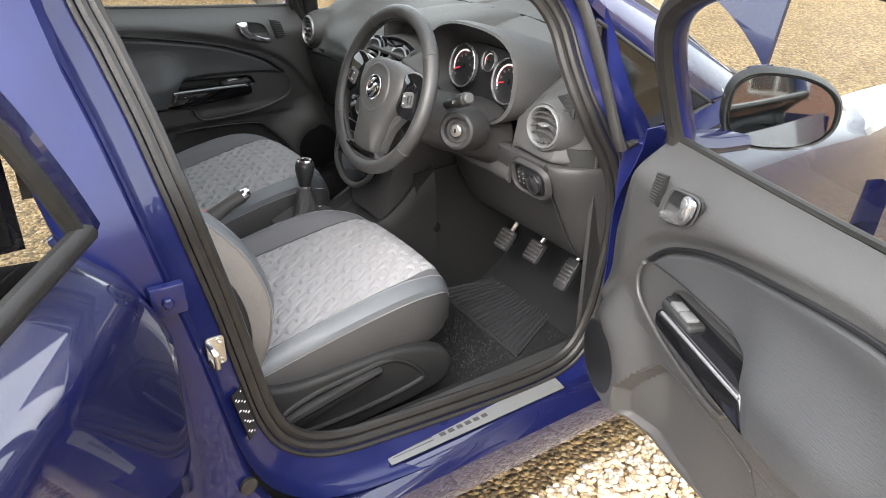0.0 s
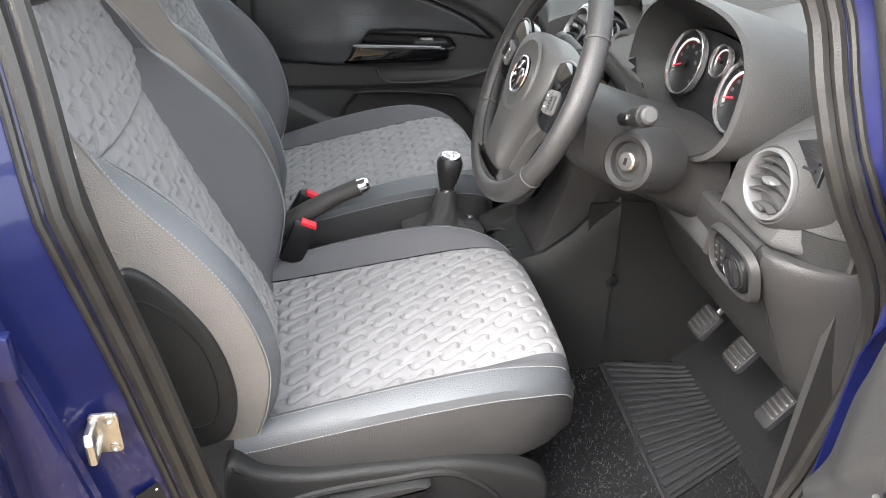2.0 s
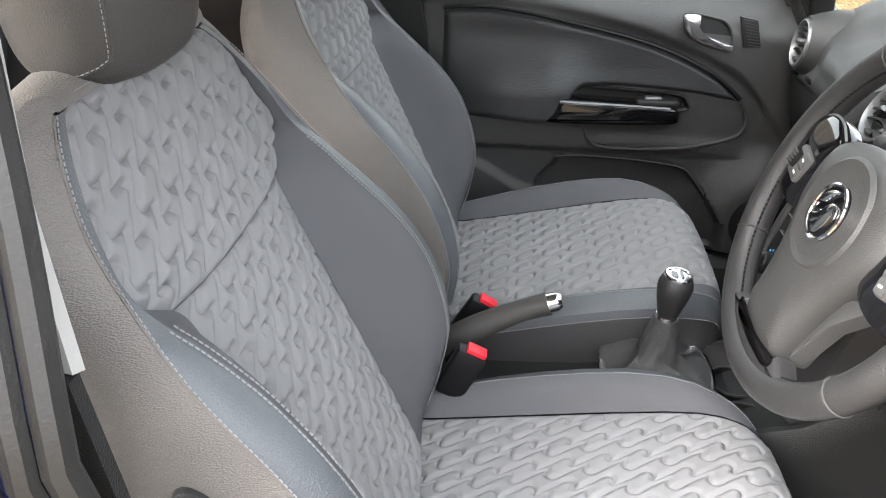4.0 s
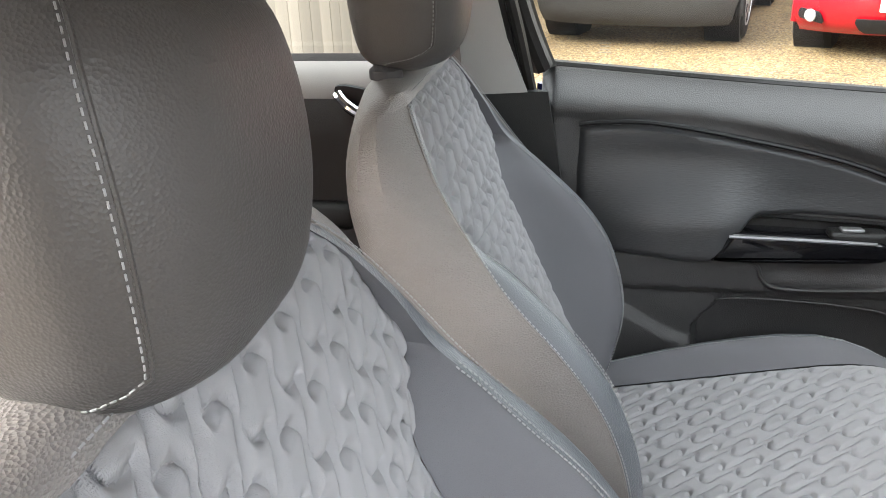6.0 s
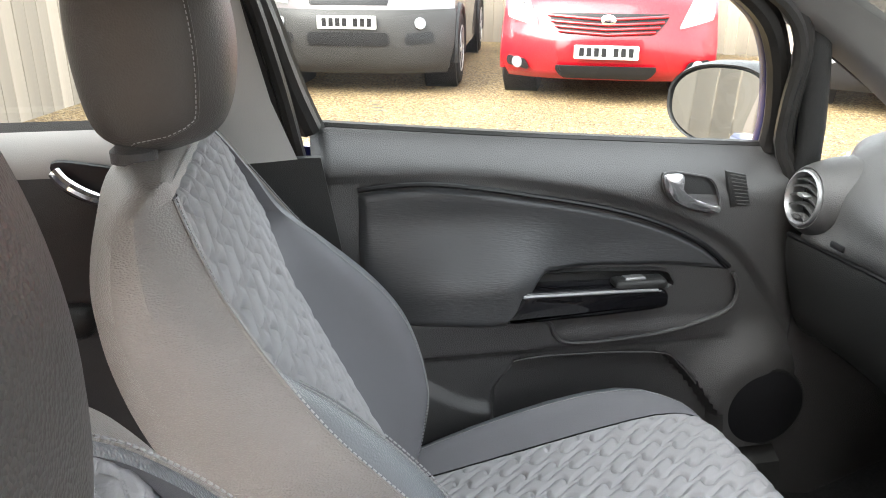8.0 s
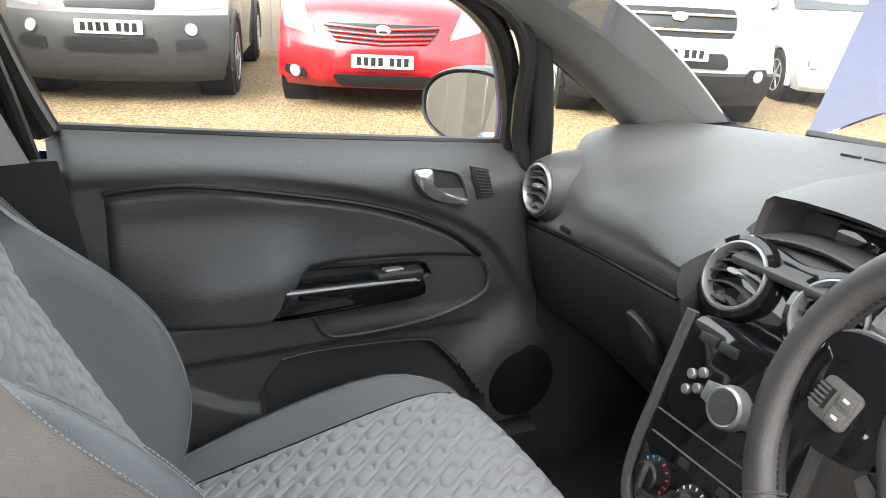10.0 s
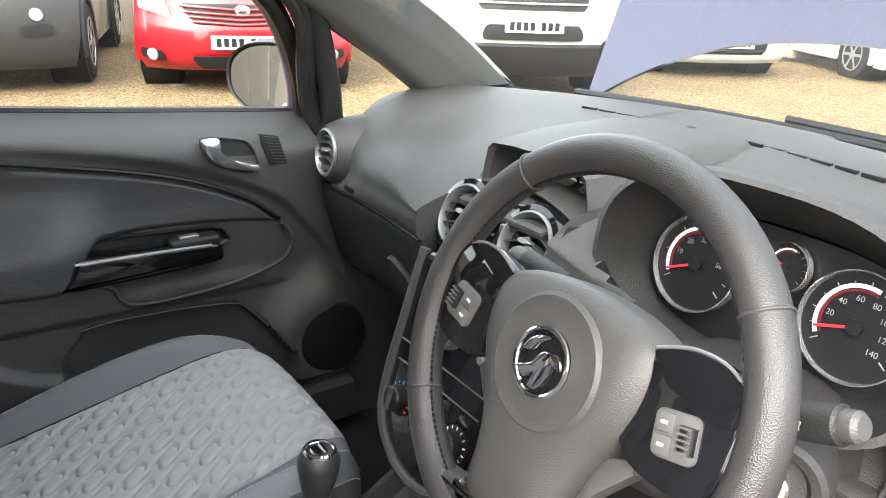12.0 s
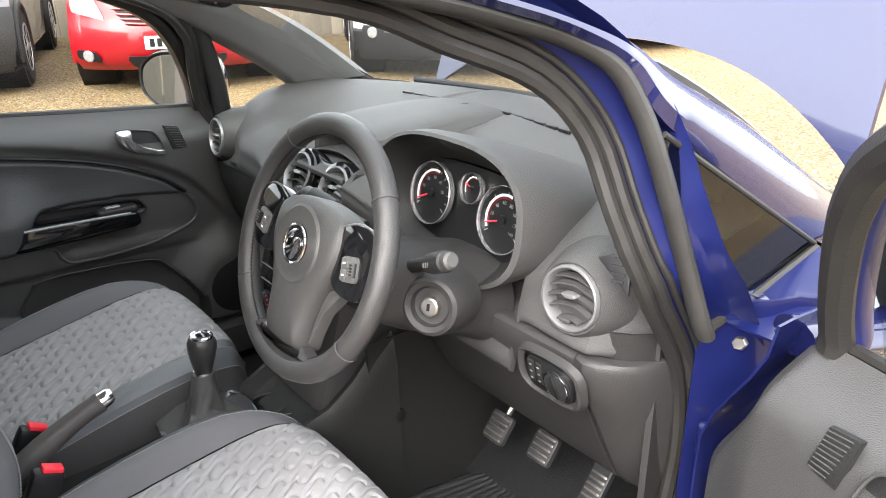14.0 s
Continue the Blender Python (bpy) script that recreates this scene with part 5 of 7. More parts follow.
for x, y in ((0.045, 0.612), (-0.045, 0.614)):
    cup = part("cup_holder", revolve(((0.039, -0.002), (0.039, 0.006), (0.036, 0.008), (0.034, 0.004), (0.032, -0.035), (0.001, -0.035)), pose(x, y, 0.518), 36), PLASTIC_DARK, console, "round black cup holder")
    part("cup_rim", tube([(x + 0.0375 * math.cos(a), y + 0.0375 * math.sin(a), 0.526) for a in [2 * math.pi * q / 36 for q in range(36)]], 0.0022, 6, True), PLASTIC_GREY, cup)
sock = part("power_socket", prism(round_rect(0.040, 0.034, 0.005), facing((0.066, 0.675, 0.572), (0, -0.75, 1), (0, 1, 0.5)), 0.006, 0.002), PLASTIC, console, "square power socket lid")
part("lid_mark", prism(round_rect(0.016, 0.010, 0.002), facing((0.066, 0.6715, 0.5775), (0, -0.75, 1), (0, 1, 0.5)), 0.0015), PLASTIC_GREY, sock)

gear = thing("gear_lever", "black gear lever with leather gaiter and chrome cap", "gear lever")
RING = spline([(-0.02 + x, 0.483 + y, 0.560) for x, y in ((-0.048, -0.078), (0, -0.084), (0.048, -0.078), (0.064, -0.062), (0.067, 0), (0.064, 0.062), (0.048, 0.078), (0, 0.084), (-0.048, 0.078), (-0.064, 0.062), (-0.067, 0), (-0.064, -0.062))], 4, True)
part("gaiter_ring", tube(RING, 0.0050, 8, True), CHROME, gear, "chrome gaiter ring")
rings, foot = [], Vector((-0.02, 0.483, 0.560))
for k in range(25):
    t = k / 24
    z = 0.556 + 0.020 * step(0.0, 0.25, t) + 0.084 * max(0.0, t - 0.22) / 0.78
    q = 1.0 - 0.52 * step(0.02, 0.42, t)
    row = []
    for j, p in enumerate(RING):
        a = 2 * math.pi * j / len(RING)
        fold = (1 - t) * step(0, 0.15, t)
        inner = Vector((-0.018 + (0.0185 + 0.020 * (1 - t)) * math.cos(a - 2.3), 0.476 + 0.008 * t + (0.0185 + 0.024 * (1 - t)) * math.sin(a - 2.3), 0))
        outer = foot + (p - foot) * q
        v = outer.lerp(inner, step(0.10, 0.48, t))
        pinch = 1 + 0.16 * fold * math.sin(4 * a + 5 * t) + 0.07 * fold * math.sin(9 * a - 11 * t)
        row.append((foot.x + (v.x - foot.x) * pinch, foot.y + (v.y - foot.y) * pinch, z + 0.010 * fold * math.sin(5 * a + 9 * t)))
    rings.append(row)
part("gaiter", loft(rings), LEATHER_SIDE, gear, "creased black leather gaiter")
part("gaiter_seam", tube([(r[3][0], r[3][1], r[3][2]) for r in rings[8:]], 0.0010, 5), PLASTIC_GREY, gear)
km = facing((-0.018, 0.484, 0.66), (0, 0.08, 1), (0, 1, 0))
part("collar", revolve(((0.0165, -0.004), (0.0175, 0), (0.0165, 0.004)), km, 24), CHROME, gear, "chrome collar")
part("knob", revolve(((0.014, 0), (0.017, 0.01), (0.022, 0.03), (0.0255, 0.048), (0.026, 0.060), (0.022, 0.070), (0.018, 0.073), (0.001, 0.073)), km, 32), LEATHER_BLACK, gear, "rounded black knob")
part("cap", revolve(((0.0205, 0.0690), (0.0205, 0.0745), (0.0185, 0.0765), (0.0165, 0.0765), (0.0160, 0.0745), (0.001, 0.0745)), km, 32, caps=False), CHROME, gear, "chrome knob cap")
part("shift_pattern", prism(round_rect(0.017, 0.010, 0.004), km @ Matrix.Translation((0.002, -0.006, 0.0748)), 0.0015), GLOSS, gear)
part("shift_pattern", prism(round_rect(0.020, 0.004, 0.0015), km @ Matrix.Translation((-0.001, 0.005, 0.0748)), 0.0015), GLOSS, gear)

brake = thing("handbrake", "grey leather handbrake lever with chrome button", "handbrake")
part("grip", tube(spline([(0.0, 0.14, 0.590), (0.0, 0.20, 0.630), (0.0, 0.26, 0.663), (0.0, 0.305, 0.682)], 6), [0.0185 + 0.002 * math.sin(k / 3) for k in range(19)], 18), LEATHER, brake, "leather-wrapped grip")
part("button", tube([(0.0, 0.302, 0.681), (0.0, 0.318, 0.687), (0.0, 0.324, 0.689)], [0.0155, 0.0145, 0.010], 16), CHROME, brake, "chrome release button")
part("gaiter", loft([[(-0.008 + r * math.cos(a), y + 0.6 * r * math.sin(a) * (1 - k), z + r * math.sin(a) * k) for a in [2 * math.pi * j / 24 for j in range(24)]] for y, z, r, k in ((0.10, 0.515, 0.055, 0.1), (0.12, 0.545, 0.046, 0.3), (0.145, 0.575, 0.032, 0.6), (0.18, 0.606, 0.020, 0.9))]), LEATHER_BLACK, brake, "soft black gaiter")


def buckle(x, y, z, lean):
    b = thing("belt_buckle", "black seat belt buckle with red release button", "seat belt buckle", "front belt buckles")
    m = Matrix.Translation((x, y, z)) @ pose(0, 0, 0, lean, 0, 0)
    part("housing", box((0.026, 0.045, 0.085), m @ pose(0, 0, -0.045), 0.006), PLASTIC_DARK, b)
    part("release_button", box((0.020, 0.030, 0.008), m @ pose(0, 0.004, 0.0), 0.002), RED_PLASTIC, b, "red release button")
    part("stem", box((0.012, 0.03, 0.14), m @ pose(0, -0.0, -0.13), 0.004), PLASTIC_DARK, b)


buckle(0.092, 0.20, 0.655, -25)
buckle(-0.062, 0.21, 0.640, -30)

for x, y, z, w in ((0.273, 0.951, 0.494, 0.055), (0.374, 0.973, 0.494, 0.055), (0.494, 0.985, 0.475, 0.042)):
    ped = thing("pedal", "rubber-faced foot pedal on a steel arm", "pedal", "foot pedals")
    m = facing((x, y, z), (0, -1, 0.75))
    part("pad", prism(round_rect(w, 0.060 if w > 0.05 else 0.09, 0.008), m, 0.012, 0.003), MAT_RUBBER, ped, "ribbed rubber pad")
    for k in range(5):
        part("rib", box((w * 0.8, 0.005, 0.003), m @ pose(0, -0.022 + 0.011 * k, 0.013), 0.001), STEEL, ped)
    part("arm", tube([Vector((x, y + 0.01, z + 0.01)), Vector((x, y + 0.06, z + 0.07)), Vector((x, y + 0.10, z + 0.22))], 0.006, 8), STEEL, ped)

floor_mat = thing("floor_mat", "black carpet floor mat with a ribbed rubber heel pad", "floor mat")
part("carpet", box((0.46, 0.66, 0.008), pose(0.385, 0.72, 0.305, 0.5), 0.003), CARPET, floor_mat)
# loose pile standing on the mat
rng = random.Random(5)
bm = bmesh.new()
for k in range(5200):
    x, y = rng.uniform(0.165, 0.61), rng.uniform(0.42, 1.04)
    a, l, h = rng.uniform(0, 2 * math.pi), rng.uniform(0.003, 0.007), rng.uniform(0.002, 0.005)
    c = Vector((x, y, 0.309 + 0.00875 * (y - 0.72)))
    d = Vector((math.cos(a) * l, math.sin(a) * l, h))
    w = Vector((-math.sin(a), math.cos(a), 0)) * 0.0012
    bm.faces.new([bm.verts.new(q) for q in (c - w, c + w, c + d)])
part("carpet_fuzz", bm, CARPET_TUFT, floor_mat, "worn black carpet pile")
PADS = [(0.139, 0.803), (0.19, 1.016), (0.426, 1.007), (0.539, 0.788)]


def on_pad(u, v, z):
    """A place on the heel pad: u across the car, v ahead."""
    a, b, c, d = [Vector(q) for q in PADS]
    p = (a * (1 - v) + b * v) * (1 - u) + (d * (1 - v) + c * v) * u
    return Vector((p.x, p.y, z + 0.0087 * (p.y - 0.72)))


pad = part("heel_pad", thick(grid([[on_pad(u, v, 0.3125) for u in (0, 0.25, 0.5, 0.75, 1)] for v in (0, 0.25, 0.5, 0.75, 1)]), 0.003), MAT_RUBBER, floor_mat, "ribbed rubber heel pad")
for k in range(19):
    u = 0.04 + 0.92 * k / 18
    part("rib", tube([on_pad(u, v, 0.3155) for v in (0.04, 0.35, 0.65, 0.96)], 0.0048, 8, flat=0.8), MAT_RUBBER, pad)
part("pad_rim", tube([on_pad(u, v, 0.3155) for u, v in ((0, 0), (0, 1), (1, 1), (1, 0))], 0.004, 8, True), MAT_RUBBER, pad)
# ---- doors ----
BELT_Z = [(-0.02, 1.058), (0.014, 1.055), (0.39, 1.022), (0.76, 0.995), (0.90, 0.985)]
INS_TOP = [(0.075, 0.962), (0.12, 0.967), (0.20, 0.966), (0.334, 0.944), (0.522, 0.901), (0.653, 0.845), (0.722, 0.790)]
INS_LOW = [(0.075, 0.744), (0.20, 0.741), (0.317, 0.736), (0.34, 0.765), (0.372, 0.808), (0.40, 0.812), (0.60, 0.803), (0.722, 0.786)]


CREASE = [(-0.02, 0.978), (0.08, 0.975), (0.252, 0.970), (0.40, 0.946), (0.494, 0.922), (0.60, 0.886), (0.66, 0.860), (0.73, 0.815), (0.80, 0.73), (0.90, 0.60)]


def panel_x(y, z):
    """The inner face of the closed right-hand door."""
    belt = interp(BELT_Z, y)
    x = 0.674
    x += 0.055 * step(belt - 0.085, belt + 0.006, z) ** 1.5
    # the upper part stands proud of what lies below its sweeping crease
    c = interp(CREASE, y)
    x -= 0.013 * step(c - 0.004, c + 0.022, z) * step(belt + 0.02, belt - 0.06, z)
    # ledge under the armrest that runs on as the rim of the pull's recess
    x -= 0.012 * step(0.655, 0.672, z) * step(0.745, 0.728, z) * step(0.44, 0.38, y)
    x -= 0.006 * step(0.655, 0.668, z) * step(0.71, 0.682, z) * step(0.38, 0.44, y) * step(0.76, 0.70, y)
    # map pocket, deep at its lower front, and the sloping web behind it
    top = interp([(0.28, 0.60), (0.337, 0.640), (0.41, 0.645), (0.55, 0.638), (0.62, 0.628), (0.67, 0.582), (0.72, 0.51)], y)
    left = 0.30 + 0.036 * step(0.58, 0.64, z)
    x += 0.034 * step(top + 0.004, top - 0.010, z) * step(left - 0.004, left + 0.014, y) * step(0.735, 0.715, y) * step(0.42, 0.45, z)
    low = interp([(0.10, 0.66), (0.178, 0.623), (0.246, 0.583), (0.30, 0.565)], y)
    x -= 0.016 * step(low + 0.002, low - 0.020, z) * step(0.32, 0.29, y)
    r = math.hypot(y - 0.815, (z - 0.515))
    x -= 0.036 * step(0.19, 0.085, r)
    x += 0.03 * step(0.80, 0.92, y)
    return x


def door_rear(z):
    return 0.012 + 0.13 * step(0.75, 0.45, z) ** 1.2


def door_front(z):
    return 0.935 - 0.10 * step(0.78, 1.0, z)


def front_door(s, label):
    door = thing("front_door", label, "car door", "front doors")
    rows = []
    for i in range(141):
        u, row = i / 140, []
        for j in range(100):
            z0 = 0.425 + 0.03 * step(0.7, 0.0, u)
            y = 0.0
            v = j / 99
            z = z0 + v * 0.62
            y = door_rear(z) + (door_front(z) - door_rear(z)) * u
            z = z0 + v * (interp(BELT_Z, y) - z0)
            edge = 0.020 * (step(0.03, 0.0, u) + step(0.97, 1.0, u) + step(0.02, 0.0, v))
            row.append((panel_x(y, z) + edge, y, z))
        rows.append(row)
    trim = part("inner_panel", flipped(grid(rows), s), DOOR_PLASTIC, door, "grey grained plastic inner panel")
    # padded insert with armrest
    rows = []
    for i in range(91):
        y, row = 0.078 + 0.640 * i / 90, []
        a, b = interp(INS_LOW, y), interp(INS_TOP, y)
        for j in range(41):
            v = j / 40
            z = a + (b - a) * v
            e = min(1.0, (1 - v) * (b - a) / 0.012, v * (b - a) / 0.012 + 0.02, (y - 0.076) / 0.012, (0.722 - y) / 0.02)
            arm = step(0.46, 0.30, y) * step(0.925, 0.790, z) * step(0.02, 0.22, y)
            hollow = step(0.80, 0.86, z) * step(0.96, 0.88, z) * step(0.08, 0.25, y) * step(0.70, 0.45, y)
            row.append((0.682 - 0.016 * math.sqrt(max(0.0, e)) - 0.046 * arm + 0.006 * hollow, y, z))
        rows.append(row)
    part("padded_insert", flipped(grid(rows), s), SOFT, trim, "dark padded insert with armrest")
    # groove line round the insert
    line = [(0.668, y, interp(INS_TOP, y) + 0.003) for y in [0.078 + 0.64 * i / 40 for i in range(41)]]
    part("insert_rim", flipped(tube(line, 0.0045, 8), s), PLASTIC_DARK, trim)
    rim = spline([(0.662, y, z) for y, z in ((0.722, 0.788), (0.738, 0.755), (0.724, 0.717), (0.66, 0.693), (0.598, 0.681), (0.50, 0.675), (0.43, 0.678), (0.405, 0.695), (0.386, 0.722), (0.30, 0.733), (0.20, 0.737))], 6)
    part("pocket_rim", flipped(tube(rim, 0.0042, 8), s), DOOR_PLASTIC, trim)
    # pull handle: recessed tray, gloss bar, switch
    tray = spline([(y, z, 0) for y, z in ((0.338, 0.782), (0.368, 0.806), (0.392, 0.813), (0.50, 0.808), (0.585, 0.803), (0.606, 0.790), (0.602, 0.768), (0.47, 0.766), (0.350, 0.768))], 4, True)
    side = Matrix(((0, 0, -1, 0.672), (1, 0, 0, 0), (0, 1, 0, 0), (0, 0, 0, 1)))
    cx, cz = 0.475, 0.788
    part("pull_cup", flipped(loft([[side @ Vector((cx + (p.x - cx) * k, cz + (p.y - cz) * (k if k > 0.97 else k * 0.86), h)) for p in tray] for k, h in ((1.02, 0.0), (1.015, 0.012), (0.985, 0.014), (0.95, 0.010), (0.93, 0.002))]), s), PLASTIC, trim, "recessed grey tray of the door pull")
    bar = spline([(a, b, 0) for a, b in ((0.306, 0.741), (0.322, 0.765), (0.337, 0.790), (0.36, 0.7925), (0.48, 0.789), (0.56, 0.786), (0.583, 0.778), (0.588, 0.762), (0.578, 0.748), (0.50, 0.743), (0.40, 0.740))], 3, True)
    pull = part("pull_bar", flipped(prism([(p.x, p.y) for p in bar], side, 0.052, 0.009, seg=3), s), GLOSS, trim, "gloss black door pull")
    part("pull_trim", flipped(tube(spline([(0.6215, 0.334, 0.7885), (0.6205, 0.48, 0.7865), (0.6215, 0.565, 0.7835)], 5), 0.0028, 8), s), SILVER, pull, "thin silver edge")
    sw = part("window_switch", flipped(box((0.034, 0.092, 0.020), pose(0.645, 0.540, 0.788), 0.007, seg=3), s), PLASTIC, trim, "window switch block")
    for k in ((0.520, 0.552) if s > 0 else (0.530,)):
        part("switch_key", flipped(box((0.022, 0.028 if s > 0 else 0.036, 0.007), pose(0.644, k, 0.799, 0, 8, 0), 0.003), s), SILVER, sw, "silver window key")
    if s > 0:
        part("mirror_switch", flipped(box((0.020, 0.018, 0.007), pose(0.645, 0.576, 0.798), 0.003), s), PLASTIC_DARK, sw)
    # inside release handle and tweeter grille
    hm = Matrix(((0, 0, -1, 0.668), (1, 0, 0, 0.625), (0, 1, 0, 0.938), (0, 0, 0, 1)))
    dish = spline([(a, b, 0) for a, b in ((-0.052, 0.034), (0.0, 0.030), (0.035, 0.018), (0.052, -0.02), (0.048, -0.036), (0.0, -0.028), (-0.04, -0.008))], 5, True)
    hd = part("release_dish", flipped(prism([(p.x, p.y) for p in dish], hm, 0.006, 0.002), s), PLASTIC, trim)
    part("release_rim", flipped(tube([hm @ Vector((p.x, p.y, 0.010)) for p in dish], 0.0022, 6, True), s), DOOR_PLASTIC, hd)
    lever = spline([(a, b, 0) for a, b in ((-0.056, 0.034), (-0.036, 0.036), (-0.022, 0.032), (-0.022, 0.014), (-0.008, -0.004), (0.020, -0.016), (0.050, -0.024), (0.055, -0.031), (0.048, -0.038), (0.008, -0.030), (-0.024, -0.018), (-0.046, 0.002), (-0.054, 0.020))], 4, True)
    part("release_lever", flipped(loft([[hm @ Vector((c.x + (p.x - c.x) * k, c.y + (p.y - c.y) * k, h + 0.010 * step(0.0, -0.05, p.x))) for p in lever for c in [Vector((-0.030 + 0.6 * (p.x + 0.030), 0.012 - 0.42 * (p.x + 0.030), 0))]] for k, h in ((0.96, 0.006), (1.0, 0.012), (0.90, 0.017), (0.6, 0.020), (0.2, 0.021))]), s), BRIGHT, hd, "chrome door release lever")
    tw = prism(((-0.012, 0.034), (0.025, 0.026), (0.042, -0.028), (0.006, -0.030)), hm @ Matrix.Translation((0.068, 0.0, 0.004)), 0.006, 0.002)
    tg = part("tweeter_grille", flipped(tw, s), PLASTIC, trim, "small tweeter grille")
    for k in range(9):
        part("grille_rib", flipped(tube([hm @ Vector((0.068 - 0.004 + 0.0025 * k, 0.028 - 0.0065 * k, 0.0104)), hm @ Vector((0.068 + 0.024 + 0.0018 * k, 0.022 - 0.0060 * k, 0.0104))], 0.0009, 5), s), DOOR_PLASTIC, tg)
    # speaker
    sm = Matrix(((0, 0, -1, 0.648), (1, 0, 0, 0.815), (0, 1, 0, 0.515), (0, 0, 0, 1)))
    spk = part("speaker_grille", flipped(revolve(((0.079, 0), (0.079, 0.008), (0.074, 0.010), (0.03, 0.013), (0.001, 0.014)), sm, 40), s), PLASTIC_DARK, trim, "round black speaker grille")
    part("speaker_ring", flipped(tube([sm @ Vector((0.080 * math.cos(a), 0.080 * math.sin(a), 0.006)) for a in [2 * math.pi * j / 48 for j in range(48)]], 0.003, 6, True), s), PLASTIC, spk)
    # lower pocket lip
    lip = spline([(panel_x(y, z + 0.006) - 0.0005, y, z + 0.003) for y, z in ((0.337, 0.640), (0.37, 0.644), (0.41, 0.645), (0.50, 0.642), (0.55, 0.638), (0.62, 0.628), (0.65, 0.604), (0.68, 0.568))], 5)
    part("map_pocket", flipped(tube(lip, 0.0016, 6), s), DOOR_PLASTIC, trim)
    # outer skin
    rows = []
    for v in [i / 20 for i in range(21)]:
        z = 0.30 + v * 0.72
        bulge = 0.845 - 0.05 * abs(v - 0.45) ** 1.5 * 2 - 0.015 * v
        rows.append([(bulge - 0.012 * u, 0.12 * (1 - v) ** 3 + (0.985 - 0.10 * v ** 3) * u, 0.30 + v * (interp(BELT_Z, u) - 0.045 - 0.30)) for u in [k / 12 for k in range(13)]])
    part("outer_skin", flipped(thick(grid(rows), 0.004), s), BLUE, door, "glossy dark blue outer skin")
    # end faces joining trim and skin
    for edge in (0, 1):
        rows = []
        for v in [i / 14 for i in range(15)]:
            z = 0.44 + v * 0.56
            y = door_rear(z) + 0.002 if edge == 0 else door_front(z) - 0.002
            skin = 0.83 - 0.05 * abs(v - 0.45) ** 1.5 * 2
            rows.append([(0.69, y, z), (0.72, y + (edge - 0.4) * 0.02, z), (0.80, y + (edge - 0.4) * 0.06, z), (skin, y + (edge - 0.4) * 0.07, z)])
        part("shut_face", flipped(thick(grid(rows), 0.003), s), JAMB, door)
    # window frame and glass
    frame_line = [(0.012, 1.055), (-0.012, 1.12), (-0.035, 1.20), (-0.052, 1.275), (-0.02, 1.335), (0.06, 1.352), (0.25, 1.352), (0.45, 1.322), (0.60, 1.275), (0.685, 1.225), (0.735, 1.165), (0.768, 1.10), (0.79, 1.04), (0.80, 0.985)]
    fp = spline([(0, a, b) for a, b in frame_line], 5)
    fx = [Vector((side_x(p.z) + 0.055 - 0.02 * step(1.0, 1.3, p.z), p.y, p.z)) for p in fp]
    part("window_frame", flipped(tube(fx, 0.020, 12, flat=1.0), s), JAMB, door, "dark blue window frame")
    part("frame_seal", flipped(tube([q + Vector((-0.014, 0, 0)) for q in fx], 0.019, 10), s), RUBBER, door)
    rear_edge = [q for q in fx if q.y < 0.05 and q.z < 1.345]
    part("frame_trim", flipped(thick(grid([[q + Vector((-0.020, -0.046, 0)), q + Vector((-0.026, -0.020, 0)), q + Vector((-0.024, 0.008, 0)), q + Vector((-0.006, 0.022, 0))] for q in rear_edge]), 0.003), s), RUBBER, door, "black inner face of the window frame")
    rows = []
    for i in range(len(fx)):
        q = fx[i]
        zb = interp(BELT_Z, q.y) - 0.02
        rows.append([Vector((side_x(zb + (q.z - zb) * t) + 0.050 - 0.012 * t, q.y, zb + (q.z - zb) * t)) for t in (0, 0.33, 0.66, 1)])
    pane = part("window_pane", flipped(grid(rows[12:52]), s), GLASS, door, "clear side window")
    part("waist_seal", flipped(tube([(0.735, y, interp(BELT_Z, y) + 0.001) for y in (0.01, 0.2, 0.4, 0.6, 0.78)], 0.008, 8), s), RUBBER, door)
    # mirror
    mm = Matrix.Translation((s * 0.945, 0.82, 1.022)) @ pose(0, 0, 0, -2.0 if s > 0 else 0.5, 0, -s * 27) @ Matrix.Diagonal((1.10, 1.1, 1.06, 1) if s < 0 else (0.92, 0.95, 0.92, 1))

    def shape(k, hw, hh, d):
        return [mm @ Vector((hw * k * math.copysign(abs(math.cos(a)) ** 0.8, math.cos(a)), d, hh * k * (1 + 0.14 * s * -math.cos(a)) * math.copysign(abs(math.sin(a)) ** 0.78, math.sin(a)))) for a in [2 * math.pi * j / 40 for j in range(40)]]

    mir = part("wing_mirror", loft([shape(1.0, 0.108, 0.078, d) if k == 1.0 else shape(k, 0.108, 0.078, d) for d, k in ((0.006, 0.92), (-0.004, 0.96), (-0.006, 1.0), (0.01, 1.05), (0.035, 1.06))]), PLASTIC, door, "door mirror in dark housing")
    part("mirror_cap", loft([shape(k, 0.108, 0.078, d) for d, k in ((0.036, 1.055), (0.06, 1.03), (0.095, 0.86), (0.12, 0.55), (0.128, 0.2))]), BLUE, mir, "blue mirror cap")
    tilt = mm @ pose(0, 0, 0, -5.0 if s > 0 else -3.0) @ mm.inverted()
    part("mirror_glass", loft([[tilt @ p for p in shape(0.90, 0.108, 0.078, d)] for d in (-0.004, 0.003)]), MIRROR, mir, "mirror glass")
    part("mirror_foot", loft([[Vector((s * x, 0.86 + 0.035 * math.cos(a), z + 0.022 * math.sin(a))) for a in [2 * math.pi * j / 16 for j in range(16)]] for x, z in ((0.735, 0.968), (0.78, 0.962), (0.84, 0.958), (0.90, 0.962))]), BLUE, mir)
    return door


